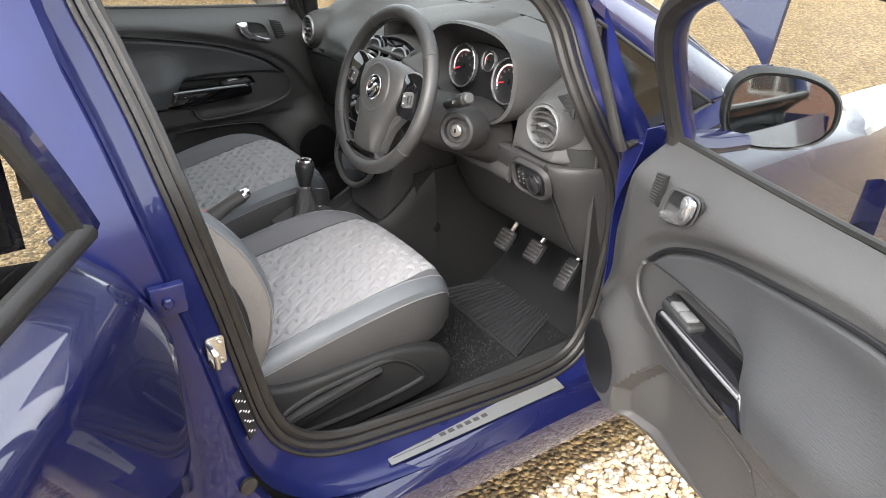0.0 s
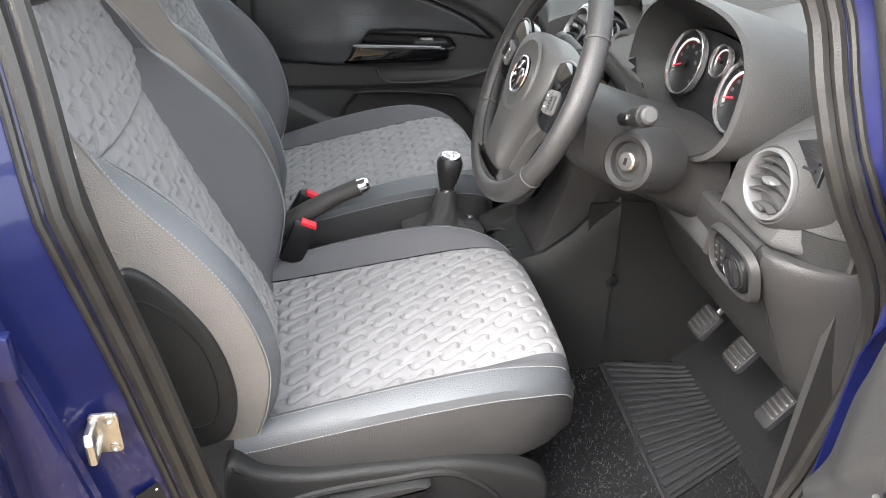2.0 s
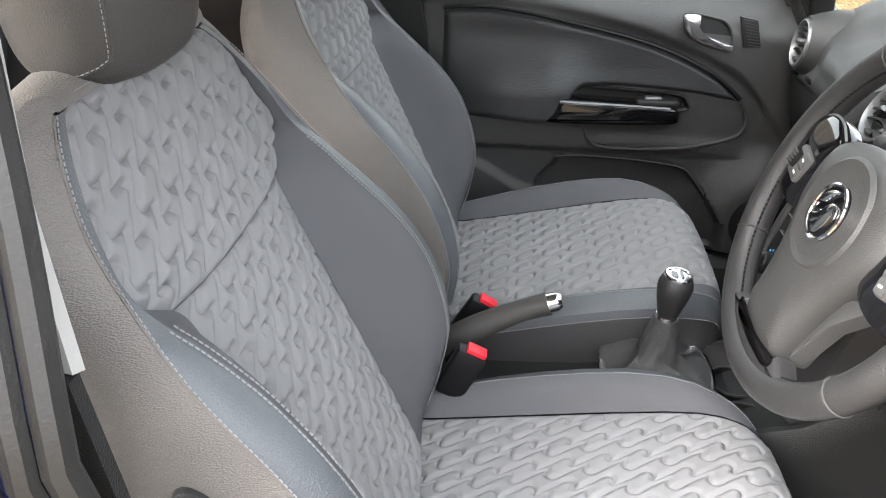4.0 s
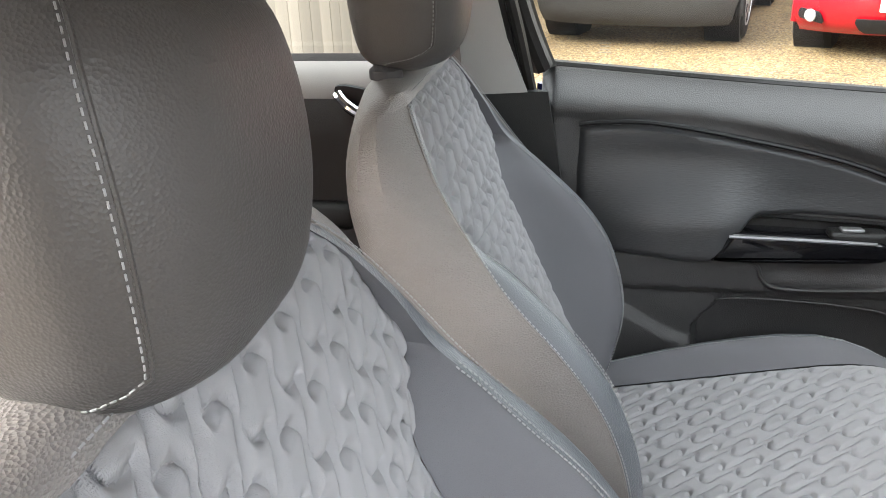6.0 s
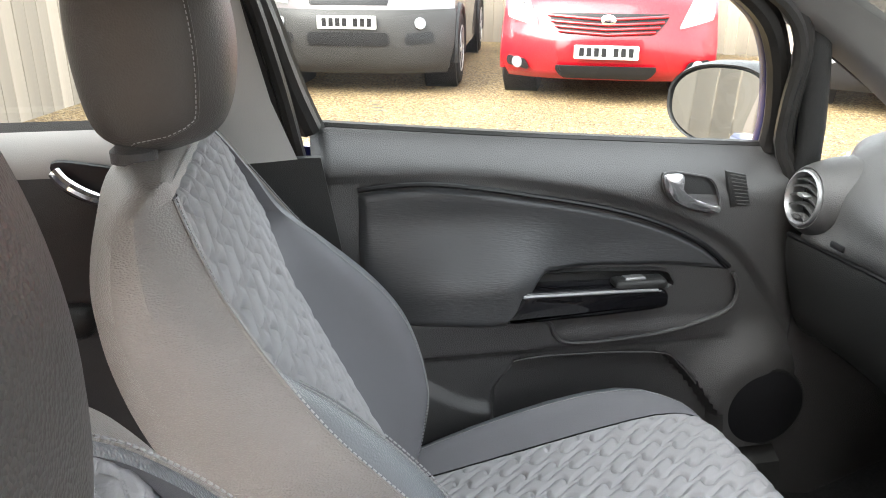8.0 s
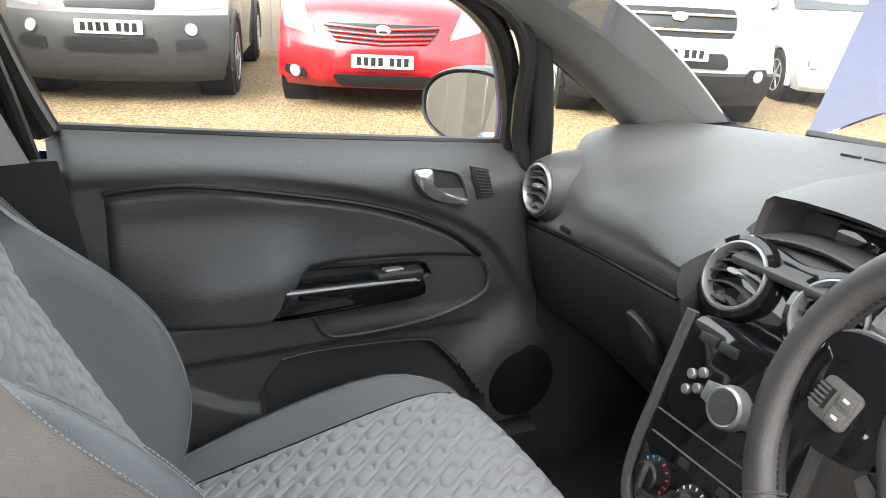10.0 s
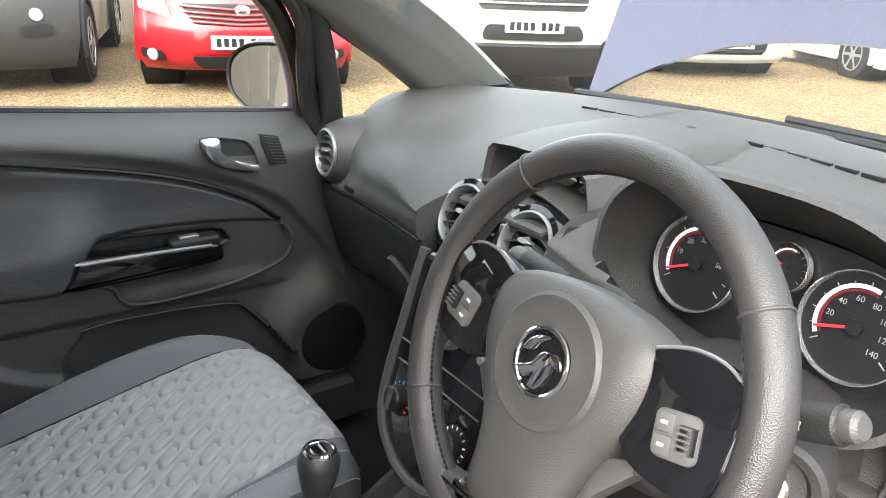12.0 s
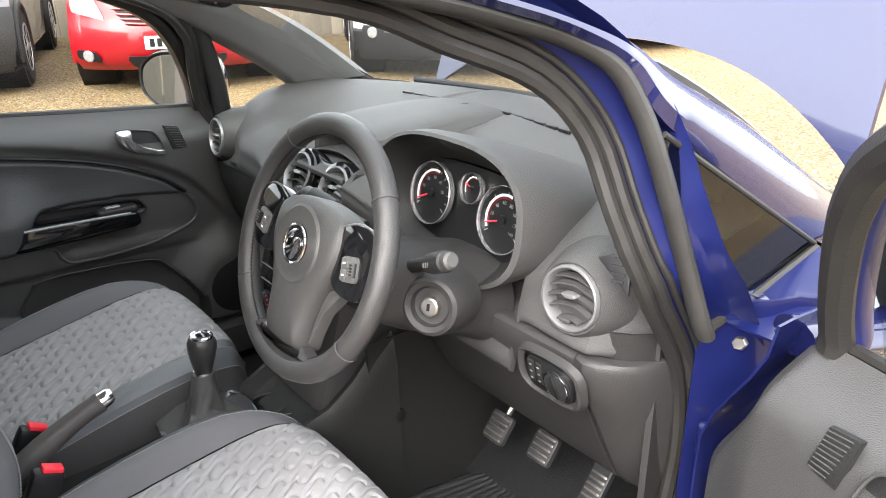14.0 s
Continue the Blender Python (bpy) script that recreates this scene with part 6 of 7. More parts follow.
front_door(-1, "closed passenger door with black trim and clear window")
driver_door = front_door(1, "wide open driver's door in dark blue with black trim")
hinge = Matrix.Translation((0.77, 0.985, 0))
driver_door.matrix_basis = pose(0.754, 0.915, 0.017, 0, 0, 67.5) @ hinge.inverted()

# rear door on the driver's side, swung open
rear = thing("rear_door", "open dark blue rear door beside the driver's seat", "car door")
rows = []
for v in [i / 30 for i in range(31)]:
    z = 0.30 + v * 0.745
    bulge = 0.010 - 0.06 * abs(v - 0.55) ** 2 * 2
    rows.append([(bulge - 0.03 * step(0.05, 0.0, u) - 0.050 * step(0.88, 1.0, v), 0.05 - u - 0.11 * step(0.70, 1.0, v) - 0.05 * step(0.25, 0.0, v), z) for u in [0.0, 0.006, 0.015, 0.03, 0.05, 0.08] + [0.12 + 0.1 * k for k in range(11)]])
part("outer_skin", thick(grid(rows), 0.008), BLUE, rear, "glossy dark blue outer skin")
part("waist_strip", tube([(-0.052, -0.060, 1.050), (-0.048, -0.5, 1.062), (-0.052, -0.98, 1.075)], 0.013, 10, flat=1.3), RUBBER, rear, "grey waist seal")
fr = spline([(-0.058, -0.055, 1.05), (-0.072, -0.090, 1.14), (-0.10, -0.135, 1.25), (-0.125, -0.21, 1.34), (-0.135, -0.38, 1.37), (-0.135, -0.7, 1.34)], 6)
part("window_frame", tube(fr, 0.020, 10), BLUE, rear, "blue window frame")
part("window_seal", tube([p + Vector((0.004, -0.022, -0.004)) for p in fr], 0.012, 8), RUBBER, rear)
part("inner_panel", box((0.09, 0.90, 0.62), pose(-0.085, -0.55, 0.70), 0.03), PLASTIC, rear)
part("window_pane", grid([[(-0.062 - 0.065 * t, -0.05 - 0.06 * t - 0.10 * k, 1.055 + 0.29 * t) for k in range(9)] for t in (0, 0.5, 1)]), GLASS, rear)
rear.matrix_basis = Matrix.Translation((0.80, -0.085, 0)) @ pose(0, 0, 0, 0, 0, 57)

# ---- pillars, screen, bonnet, wing ----
for s in (1, -1):
    # A-pillar inner trim, with the quarter window in front of the door
    rows = []
    for t in [i / 16 for i in range(17 if s < 0 else 13)]:
        lo = Vector(((0.664 if s < 0 else 0.630) - 0.075 * t, 1.076 - 0.45 * t, 1.005 + 0.258 * t + 0.02 * math.sin(math.pi * t)))
        hi = Vector((0.600 - 0.085 * t, 1.225 - 0.42 * t, 1.040 + 0.245 * t + 0.02 * math.sin(math.pi * t)))
        mid = (lo + hi) / 2 + Vector((-0.012, -0.012, 0.012))
        rows.append([Vector((s * q.x, q.y, q.z)) for q in (lo + Vector((0.05 if s < 0 else -0.004, 0, -0.004)), lo, lo * 0.7 + mid * 0.3 + Vector((-0.006, -0.006, 0)), mid, hi * 0.7 + mid * 0.3, hi, hi + Vector((0.03, 0.03, 0)))])
    part("a_pillar_trim", thick(grid(rows), 0.004), A_TRIM, car, "grey windscreen pillar trim")
    # outer pillar from the roof rail down over the quarter window to the wing
    up = spline([(0.565, 0.30, 1.398), (0.590, 0.50, 1.360), (0.602, 0.64, 1.324), (0.617, 0.72, 1.298), (0.625, 0.79, 1.277), (0.640, 0.86, 1.237), (0.650, 1.00, 1.170), (0.655, 1.13, 1.100), (0.660, 1.27, 1.020)], 5)
    low = spline([(0.590, 0.30, 1.385), (0.600, 0.48, 1.352), (0.614, 0.61, 1.322), (0.632, 0.70, 1.294), (0.655, 0.772, 1.252), (0.678, 0.815, 1.190), (0.698, 0.98, 1.080), (0.712, 1.10, 1.004), (0.724, 1.22, 0.940)], 5)
    rows = []
    for p, q in zip(up, low):
        mid = (p + q) / 2 + Vector((0.016, 0.0, 0.008))
        rows.append([Vector((s * v.x, v.y, v.z)) for v in (q + Vector((-0.014, 0, 0)), q, q * 0.6 + mid * 0.4 + Vector((0.006, 0, 0.002)), mid, p * 0.6 + mid * 0.4 + Vector((0.004, 0, 0.004)), p, p + Vector((-0.03, 0.02, -0.004)), p + Vector((-0.055, 0.04, -0.02)))])
    part("a_pillar", thick(grid(rows), 0.004), BLUE, car, "blue windscreen pillar")
    def quarter(u, v):
        a, b, c = Vector((0.716, 0.905, 0.930)), Vector((0.716, 1.150, 0.972)), Vector((0.680, 0.800, 1.185))
        p = a * (1 - v) + c * v + (b - a) * u * (1 - v)
        return Vector((s * p.x, p.y, p.z))
    part("quarter_window", grid([[quarter(u / 4, v / 4.2) for u in range(5)] for v in range(5)]), GLASS if s < 0 else DARK_GLASS, car, "small triangular quarter window")
    part("quarter_seal", tube([quarter(1, 0), quarter(1, 0.5), quarter(1, 0.97)], 0.004, 8), FRAME_RUBBER, car, "rubber edge of the quarter window")
    if s < 0:
        part("quarter_post", loft([[Vector((s * (x + 0.016 * math.cos(a)), y + 0.024 * math.sin(a), z)) for a in [2 * math.pi * j / 14 for j in range(14)]] for x, y, z in ((0.690, 0.850, 0.94), (0.678, 0.838, 1.04), (0.655, 0.812, 1.13), (0.630, 0.782, 1.20))]), PLASTIC, car, "black quarter window post")
    part("quarter_sill", tube([(s * 0.722, 0.89, 0.922), (s * 0.724, 0.98, 0.934), (s * 0.720, 1.15, 0.964)], 0.008, 8), FRAME_RUBBER, car, "grey rubber sill of the quarter window")
    part("hinge_panel", thick(grid([[(s * x, y, z) for x, y in ((0.70, 0.90), (0.735, 0.93), (0.76, 0.96), (0.775, 1.0), (0.80, 1.02))] for z in (0.30, 0.5, 0.7, 0.85, 0.955)]), 0.006), JAMB, car, "blue hinge pillar")
    part("quarter_ledge", thick(grid([[(s * x, y, 0.926 + 0.20 * max(0.0, y - 0.92)) for x in (0.728, 0.74, 0.76, 0.78, 0.80)] for y in (0.915, 0.95, 1.05, 1.15, 1.25)]), 0.004), JAMB, car, "blue ledge below the quarter window")
    # B-pillar inner trim
    part("b_pillar_trim", thick(grid([[Vector((s * (side_x(z) - 0.035 - 0.012 * math.sin(math.pi * u)), -0.16 + 0.15 * u + yo, z)) for u in [k / 8 for k in range(9)]] for z, yo in ((1.03, 0.0), (1.12, -0.03), (1.22, -0.05), (1.34, -0.07))]), 0.01), PILLAR_GREY, car, "grey centre pillar trim")
    part("b_pillar_base", thick(grid([[Vector((s * (side_x(z) - 0.03), -0.18 + (0.17 if s > 0 else 0.205) * u + yo, z)) for u in [k / 6 for k in range(7)]] for z, yo in ((0.35, 0.12), (0.6, 0.08), (0.85, 0.03), (1.028, 0.0))]), 0.012), PLASTIC, car, "black lower pillar trim")
    part("sill_cover", thick(grid([[(s * x, y, z) for x, z in ((0.685, 0.412), (0.66, 0.418), (0.63, 0.40), (0.61, 0.33))] for y in (0.10, 0.3, 0.5, 0.7, 0.86)]), 0.004), PLASTIC, car, "black plastic sill cover")
    part("outer_sill", grid([[(s * x, y, z) for x, z in ((0.725, 0.356), (0.76, 0.345), (0.785, 0.32), (0.79, 0.28), (0.775, 0.23), (0.72, 0.20))] for y in (-0.05, 0.3, 0.6, 0.95)]), BLUE, car, "blue outer sill")
    # wing
    rows = []
    for y in [0.98 + 0.05 * k for k in range(22)]:
        t = (y - 0.98) / 1.05
        rows.append([(s * (x - 0.10 * t * t), y, z - 0.16 * t * t) for x, z in ((0.70, 0.945), (0.745, 0.940), (0.79, 0.918), (0.828, 0.86), (0.845, 0.75), (0.84, 0.62))])
    part("front_wing", thick(grid(rows), 0.006), BLUE, car, "blue front wing")
    part("headlamp", loft([[Vector((s * (0.66 + dx), 1.86 + dy, 0.80)) + Vector((s * 0.10 * k * math.cos(a), 0.14 * k * math.sin(a), 0.08 * k * math.sin(a + 0.5))) for a in [2 * math.pi * j / 24 for j in range(24)]] for dx, dy, k in ((-0.05, 0.0, 0.6), (0.0, 0.02, 1.0), (0.03, 0.05, 0.9), (0.05, 0.07, 0.4))]), LAMP_GLASS, car, "clear headlamp")

part("windscreen", grid([[(x * (0.94 - 0.14 * t), screen_y(x) + 0.02 - 0.86 * t, 1.03 + 0.345 * t + 0.055 * math.sin(math.pi * t) - 0.03 * x * x) for x in [-0.66 + 0.066 * k for k in range(21)]] for t in [i / 8 for i in range(9)]]), GLASS, car, "clear windscreen")
part("cowl", thick(grid([[(x, screen_y(x) + d, z) for x in [-0.66 + 0.066 * k for k in range(21)]] for d, z in ((0.018, 1.036), (0.05, 1.03), (0.14, 0.995), (0.22, 0.97))]), 0.006), PLASTIC_DARK, car, "black scuttle panel")
wiper = part("wiper", tube(spline([(-0.48, 1.31, 1.036), (-0.2, 1.37, 1.038), (0.1, 1.385, 1.038), (0.35, 1.34, 1.036)], 6), 0.008, 8), PLASTIC_DARK, car, "black wiper blade")
part("wiper_arm", tube([(0.36, 1.38, 1.03), (0.15, 1.405, 1.046), (-0.05, 1.395, 1.05)], 0.007, 8), PLASTIC_DARK, wiper)

A = radians(65)
rows = []
for u in [i / 24 - 0.5 for i in range(25)]:
    x = 1.24 * u
    s0 = 0.21 * (1 - abs(2 * u) ** 2.6)
    row = []
    for t in [i / 14 for i in range(15)]:
        d = s0 + (0.85 - 0.10 * (2 * u) ** 2 - s0) * t
        h = 0.03 * (1 - (2 * u) ** 2) * t + 0.05 * math.sin(math.pi * t * 0.7)
        row.append((x * (1 - 0.05 * t), 1.49 + d * math.cos(A) - h * math.sin(A), 0.975 + d * math.sin(A) + h * math.cos(A)))
    rows.append(row)
part("bonnet", thick(grid(rows), 0.012), BLUE, car, "raised dark blue bonnet")
part("engine_bay", box((1.25, 0.55, 0.40), pose(0, 1.75, 0.58), 0.03), PLASTIC_DARK, car)
part("scuff_plate", thick(grid([[(x, y, 0.3615 + 0.006 * (0.76 - y) + (0.740 - x) * 0.15) for x in (0.700, 0.740)] for y in (0.30, 0.45, 0.6, 0.764)]), 0.003), SILVER, car, "brushed metal scuff plate")

for z in (0.560, 0.754):
    hg = part("door_hinge", box((0.060, 0.022, 0.050), pose(0.752, 0.905, z, 0, 0, 25), 0.006), JAMB, car, "painted steel door hinge")
    part("hinge_pin", tube([(0.775, 0.918, z - 0.034), (0.775, 0.918, z + 0.034)], 0.007, 12), STEEL, hg)
part("hinge_bolt", revolve(((0.011, 0), (0.011, 0.006), (0.008, 0.010), (0.001, 0.010)), facing((0.742, 0.935, 0.895), (0.4, -1, 0.1)), 6), STEEL, car, "bright steel bolt")
part("check_strap", box((0.10, 0.006, 0.022), pose(0.795, 0.925, 0.66, 0, 0, 35), 0.002), STEEL, car, "steel door check strap")
for k in range(2):
    part("plate_line", box((0.0012, 0.10, 0.0012), pose(0.718 + 0.008 * k, 0.36, 0.3675 - 0.0012 * k)), PLASTIC_GREY, car)
for k in range(6):
    part("plate_mark", box((0.010, 0.014, 0.0012), pose(0.7215, 0.435 + 0.022 * k, 0.3665 - 0.0001 * k)), PLASTIC_GREY, car)

# rear-view mirror under the roof's front edge
rv = part("rear_view_mirror", box((0.235, 0.030, 0.062), pose(0.0, 0.545, 1.327, 12), 0.012, seg=3), PLASTIC_DARK, car, "black rear-view mirror")
part("mirror_glass", box((0.222, 0.004, 0.050), pose(0.0, 0.529, 1.327, 12), 0.001), MIRROR, rv, "mirror glass")
part("mirror_stem", tube([(0.0, 0.555, 1.33), (0.0, 0.60, 1.345), (0.0, 0.63, 1.36)], 0.010, 10), PLASTIC_DARK, rv)
# small print on the passenger window
for k in range(4):
    part("etched_bar", box((0.0006, 0.020 - 0.003 * (k % 3), 0.0010), pose(-0.712, 0.115, 1.078 + 0.005 * k)), DIAL_GREY, car)
# ---- seat belts ----
for sx in (1, -1):
    belt = thing("seat_belt", "taupe webbing seat belt hanging beside the front seat", "seat belt", "front seat belts")
    part("webbing", thick(grid([[(sx * x, y - 0.024, z), (sx * x, y + 0.024, z)] for x, y, z in ((0.535, -0.150, 1.285), (0.560, -0.135, 1.15), (0.585, -0.125, 1.0), (0.605, -0.12, 0.8), (0.615, -0.12, 0.55))]), 0.0025), BELT, belt)
    part("guide", box((0.016, 0.075, 0.040), pose(sx * 0.535, -0.150, 1.295, 0, sx * 20, 0), 0.008, seg=3), PLASTIC_DARK, belt, "black belt guide")
# ---- rear of the cabin ----
bench = thing("rear_seat", "dark grey cloth rear bench seat", "car seat")
part("cushion", box((1.22, 0.50, 0.17), pose(0, -0.62, 0.50, 6), 0.05, seg=4), CLOTH_SIDE, bench)
part("backrest", box((1.22, 0.16, 0.62), pose(0, -0.95, 0.82, -18), 0.05, seg=4), CLOTH_SIDE, bench)
for s in (1, -1):
    part("headrest", box((0.26, 0.10, 0.14), pose(s * 0.34, -1.06, 1.20, -15), 0.04, seg=4), CLOTH_SIDE, bench)

rear_left = thing("rear_door", "closed rear door with grey trim and chrome handle", "car door")
part("inner_panel", thick(grid([[(-(0.66 + 0.05 * step(0.98, 1.07, z) + 0.02 * step(0.55, 0.42, z)), y, z) for y in [-0.20 - 0.07 * k for k in range(13)]] for z in [0.40 + 0.067 * k for k in range(11)]]), 0.02), PLASTIC_GREY, rear_left, "dark grey inner panel")
part("armrest", box((0.06, 0.42, 0.05), pose(-0.635, -0.52, 0.80), 0.02, seg=3), PLASTIC, rear_left)
part("door_top", thick(grid([[(-x, y, z) for y in [-0.19 - 0.07 * k for k in range(13)]] for x, z in ((0.652, 0.94), (0.646, 0.98), (0.650, 1.02), (0.662, 1.05), (0.690, 1.072))]), 0.008), PILLAR_GREY, rear_left, "pale grey upper door trim")
hm = Matrix(((0, 0, 1, -0.646), (1, 0, 0, -0.285), (0, 1, 0, 1.000), (0, 0, 0, 1)))
hd = part("release_dish", prism([(p.x, p.y) for p in spline([(-0.052, 0.034, 0), (0.0, 0.030, 0), (0.035, 0.018, 0), (0.052, -0.02, 0), (0.048, -0.036, 0), (0.0, -0.028, 0), (-0.04, -0.008, 0)], 5, True)], hm, 0.010, 0.003), PLASTIC_DARK, rear_left)
part("release_lever", tube(spline([hm @ Vector(q) for q in ((-0.046, 0.024, 0.018), (-0.03, 0.008, 0.026), (0.0, -0.012, 0.024), (0.048, -0.030, 0.014))], 5), 0.009, 10), CHROME, hd, "chrome door release lever")
part("window_pane", grid([[(-0.715 + 0.42 * (z - 1.06), y, z) for y in (-0.18, -0.4, -0.7, -1.0)] for z in (1.05, 1.2, 1.36)]), GLASS, rear_left, "clear rear side window")
part("outer_skin", thick(grid([[(-0.84 + 0.06 * abs(z - 0.7) ** 2, y, z) for y in (-0.16, -0.5, -0.8, -1.1)] for z in (0.3, 0.5, 0.7, 0.9, 1.03)]), 0.006), BLUE, rear_left)
# ---- parked cars and fence ----
def wheel_of(parent, m, r, w):
    ty = part("wheel", revolve(((r * 0.62, -w / 2), (r * 0.93, -w / 2), (r, -w / 2 + 0.03), (r, w / 2 - 0.03), (r * 0.93, w / 2), (r * 0.62, w / 2)), m, 32), TYRE, parent, "road wheel with black tyre")
    bm = revolve(((r * 0.64, w / 2 - 0.005), (r * 0.64, w / 2 + 0.006), (r * 0.58, w / 2 + 0.004), (r * 0.56, w / 2 - 0.03)), m, 32, caps=False)
    for k in range(6):
        box((r * 0.52, r * 0.13, 0.03), m @ Matrix.Rotation(k * math.pi / 3, 4, "Z") @ pose(r * 0.32, 0, w / 2 - 0.012), 0.008, bm=bm)
    revolve(((r * 0.16, w / 2 - 0.02), (r * 0.16, w / 2 + 0.008), (0.001, w / 2 + 0.01)), m, 20, bm=bm)
    part("rim", bm, ALLOY, ty, "silver alloy rim")
    part("brake", revolve(((r * 0.55, 0), (r * 0.55, 0.02), (0.001, 0.02)), m, 20), PLASTIC_DARK, ty)


NOSE = [(0.0, -0.08, 0.19, 0.20, 0.0), (0.12, -0.01, 0.25, 0.22, 0.0), (0.26, 0.03, 0.36, 0.26, 0.0), (0.40, 0.03, 0.50, 0.30, 0.0), (0.52, 0.0, 0.62, 0.34, 0.0), (0.62, -0.03, 0.74, 0.38, 0.01), (0.70, -0.12, 0.84, 0.36, 0.04), (0.80, -0.36, 0.93, 0.26, 0.07), (0.90, -0.68, 0.99, 0.14, 0.08), (1.0, -1.02, 1.03, 0.05, 0.09)]


def parked_car(label, place, heading, paint, L, W, H, bonnet_z, clad=None, clad_top=0.45, wheel_r=0.31, plate_s=0.38, lamp=None, grille=None, mesh=None, bars=None, fogs=None, lift=0.0, front=None):
    """A parked car. Its own x axis points to its front; the front bumper's middle is at the origin. Areas of the nose are given as corners (u, s): across and up."""
    c = thing("parked_car", label, "car", "parked cars")
    hw, kz = W / 2, bonnet_z / 1.03
    tab = [[(r[0], r[k]) for r in NOSE] for k in range(5)]

    def nose(u, t, out=0.0):
        x, z, sweep, drop = (interp(tab[k], t) for k in range(1, 5))
        e = abs(u) ** 3
        p = Vector((x - sweep * e, hw * u * (0.93 + 0.07 * step(0.0, 0.3, t)), (z - drop * e) * kz + lift * step(0.0, 0.3, t)))
        if out:
            d = 0.01
            n = (nose(u + d, t) - nose(u - d, t)).cross(nose(u, min(1, t + d)) - nose(u, max(0, t - d)))
            p += n.normalized() * out
        return p

    def patch(corners, out, n=8, k=6, round_off=0.0):
        """A raised panel of the nose between four corners: lower left, lower right, upper right, upper left."""
        (a, b), (cc, d), (e, f), (g, h) = corners
        rows = []
        for i in range(k + 1):
            v = i / k
            inset = round_off * abs(2 * v - 1) ** 4
            row = []
            for j in range(n + 1):
                w = inset + (1 - 2 * inset) * j / n
                lo, hi = (a + (cc - a) * w, b + (d - b) * w), (g + (e - g) * w, h + (f - h) * w)
                row.append(nose(lo[0] + (hi[0] - lo[0]) * v, lo[1] + (hi[1] - lo[1]) * v, out))
            rows.append(row)
        return thick(grid(rows), 0.012)

    def both(q, s):
        return [(s * u, t) for u, t in q] if s > 0 else [(-u, t) for u, t in (q[1], q[0], q[3], q[2])]

    ss = [i / 40 for i in range(41)]
    us = [i / 16 - 1 for i in range(33)]
    bd = part("body", grid([[nose(u, t) for u in us] for t in ss]), front or paint, c)
    for s in (1, -1):
        rows = []
        for t in ss:
            e = nose(s, t)
            row = [e]
            for x in (-1.1, -1.6, -2.2, -2.9, -L + 0.35, -L):
                z = 0.20 + (bonnet_z + 0.02 - 0.20) * t ** 0.8
                row.append(Vector((min(x, e.x - 0.05), s * hw * (1.0 - 0.06 * abs(t - 0.5) ** 2 - (0.12 if x == -L else 0)), z + lift)))
            rows.append(row)
        part("flank", grid(rows), paint, bd)
    cab = []
    for x, z, k in ((-0.98, bonnet_z, 0.93), (-1.30, bonnet_z + (H - bonnet_z) * 0.55, 0.86), (-1.65, H - 0.05, 0.78), (-2.2, H, 0.76), (-L + 0.7, H - 0.03, 0.75), (-L + 0.05, bonnet_z, 0.82)):
        cab.append([(x, hw * k * 1.05, bonnet_z - 0.08), (x, hw * k, z - 0.02), (x, hw * k * 0.9, z), (x, hw * k * 0.5, z + 0.015), (x, 0, z + 0.02), (x, -hw * k * 0.5, z + 0.015), (x, -hw * k * 0.9, z), (x, -hw * k, z - 0.02), (x, -hw * k * 1.05, bonnet_z - 0.08)])
    part("cabin", loft(cab), paint, c)
    part("windscreen", thick(grid([[(-1.0 - 0.62 * t, hw * 0.83 * (1 - 0.12 * t) * u, bonnet_z + 0.03 + (H - bonnet_z - 0.07) * t + 0.025) for u in (-1, -0.5, 0, 0.5, 1)] for t in (0, 0.5, 1)]), 0.006), WINDOW_DARK, c, "dark windscreen")
    for s in (1, -1):
        part("side_window", thick(grid([[(-1.45 - 0.28 * t - x, s * (hw * (0.965 - 0.15 * t)), bonnet_z + 0.02 + (H - bonnet_z - 0.08) * t) for x in (0, 0.6, 1.2, 1.9)] for t in (0, 0.5, 1)]), 0.006), WINDOW_DARK, c, "dark side window")
        for x in (-0.80, -L + 0.72):
            wheel_of(c, Matrix.Translation((x, s * (hw - 0.075), wheel_r)) @ pose(0, 0, 0, -90 * s), wheel_r, 0.2)
            part("wheel_arch", tube([(x + (wheel_r + 0.05) * math.cos(a), s * (hw + 0.002), wheel_r + (wheel_r + 0.05) * math.sin(a)) for a in [math.pi * (j - 1) / 14 for j in range(17)]], 0.035, 8), clad or paint, bd)
            part("wheel_well", revolve(((wheel_r + 0.05, 0), (wheel_r + 0.05, 0.30), (0.001, 0.30)), Matrix.Translation((x, s * (hw + 0.004), wheel_r)) @ pose(0, 0, 0, 90 * s), 28), PLASTIC_DARK, bd)
        hl = part("headlamp", patch(both(lamp, s), 0.010, 10, 8, 0.06), LAMP_GLASS, c, "clear headlamp")
        q = [sum(v[0] for v in lamp) / 4, sum(v[1] for v in lamp) / 4]
        for du, r in ((-0.03, 0.045), (0.09, 0.03)):
            p, n = nose(s * (q[0] + du), q[1], 0.012), (nose(s * (q[0] + du), q[1], 0.03) - nose(s * (q[0] + du), q[1], 0.012))
            part("reflector", revolve(((r, 0), (r, 0.008), (r * 0.7, 0.010), (r * 0.5, 0.004), (0.001, 0.006)), facing(p, n), 18), CHROME, hl)
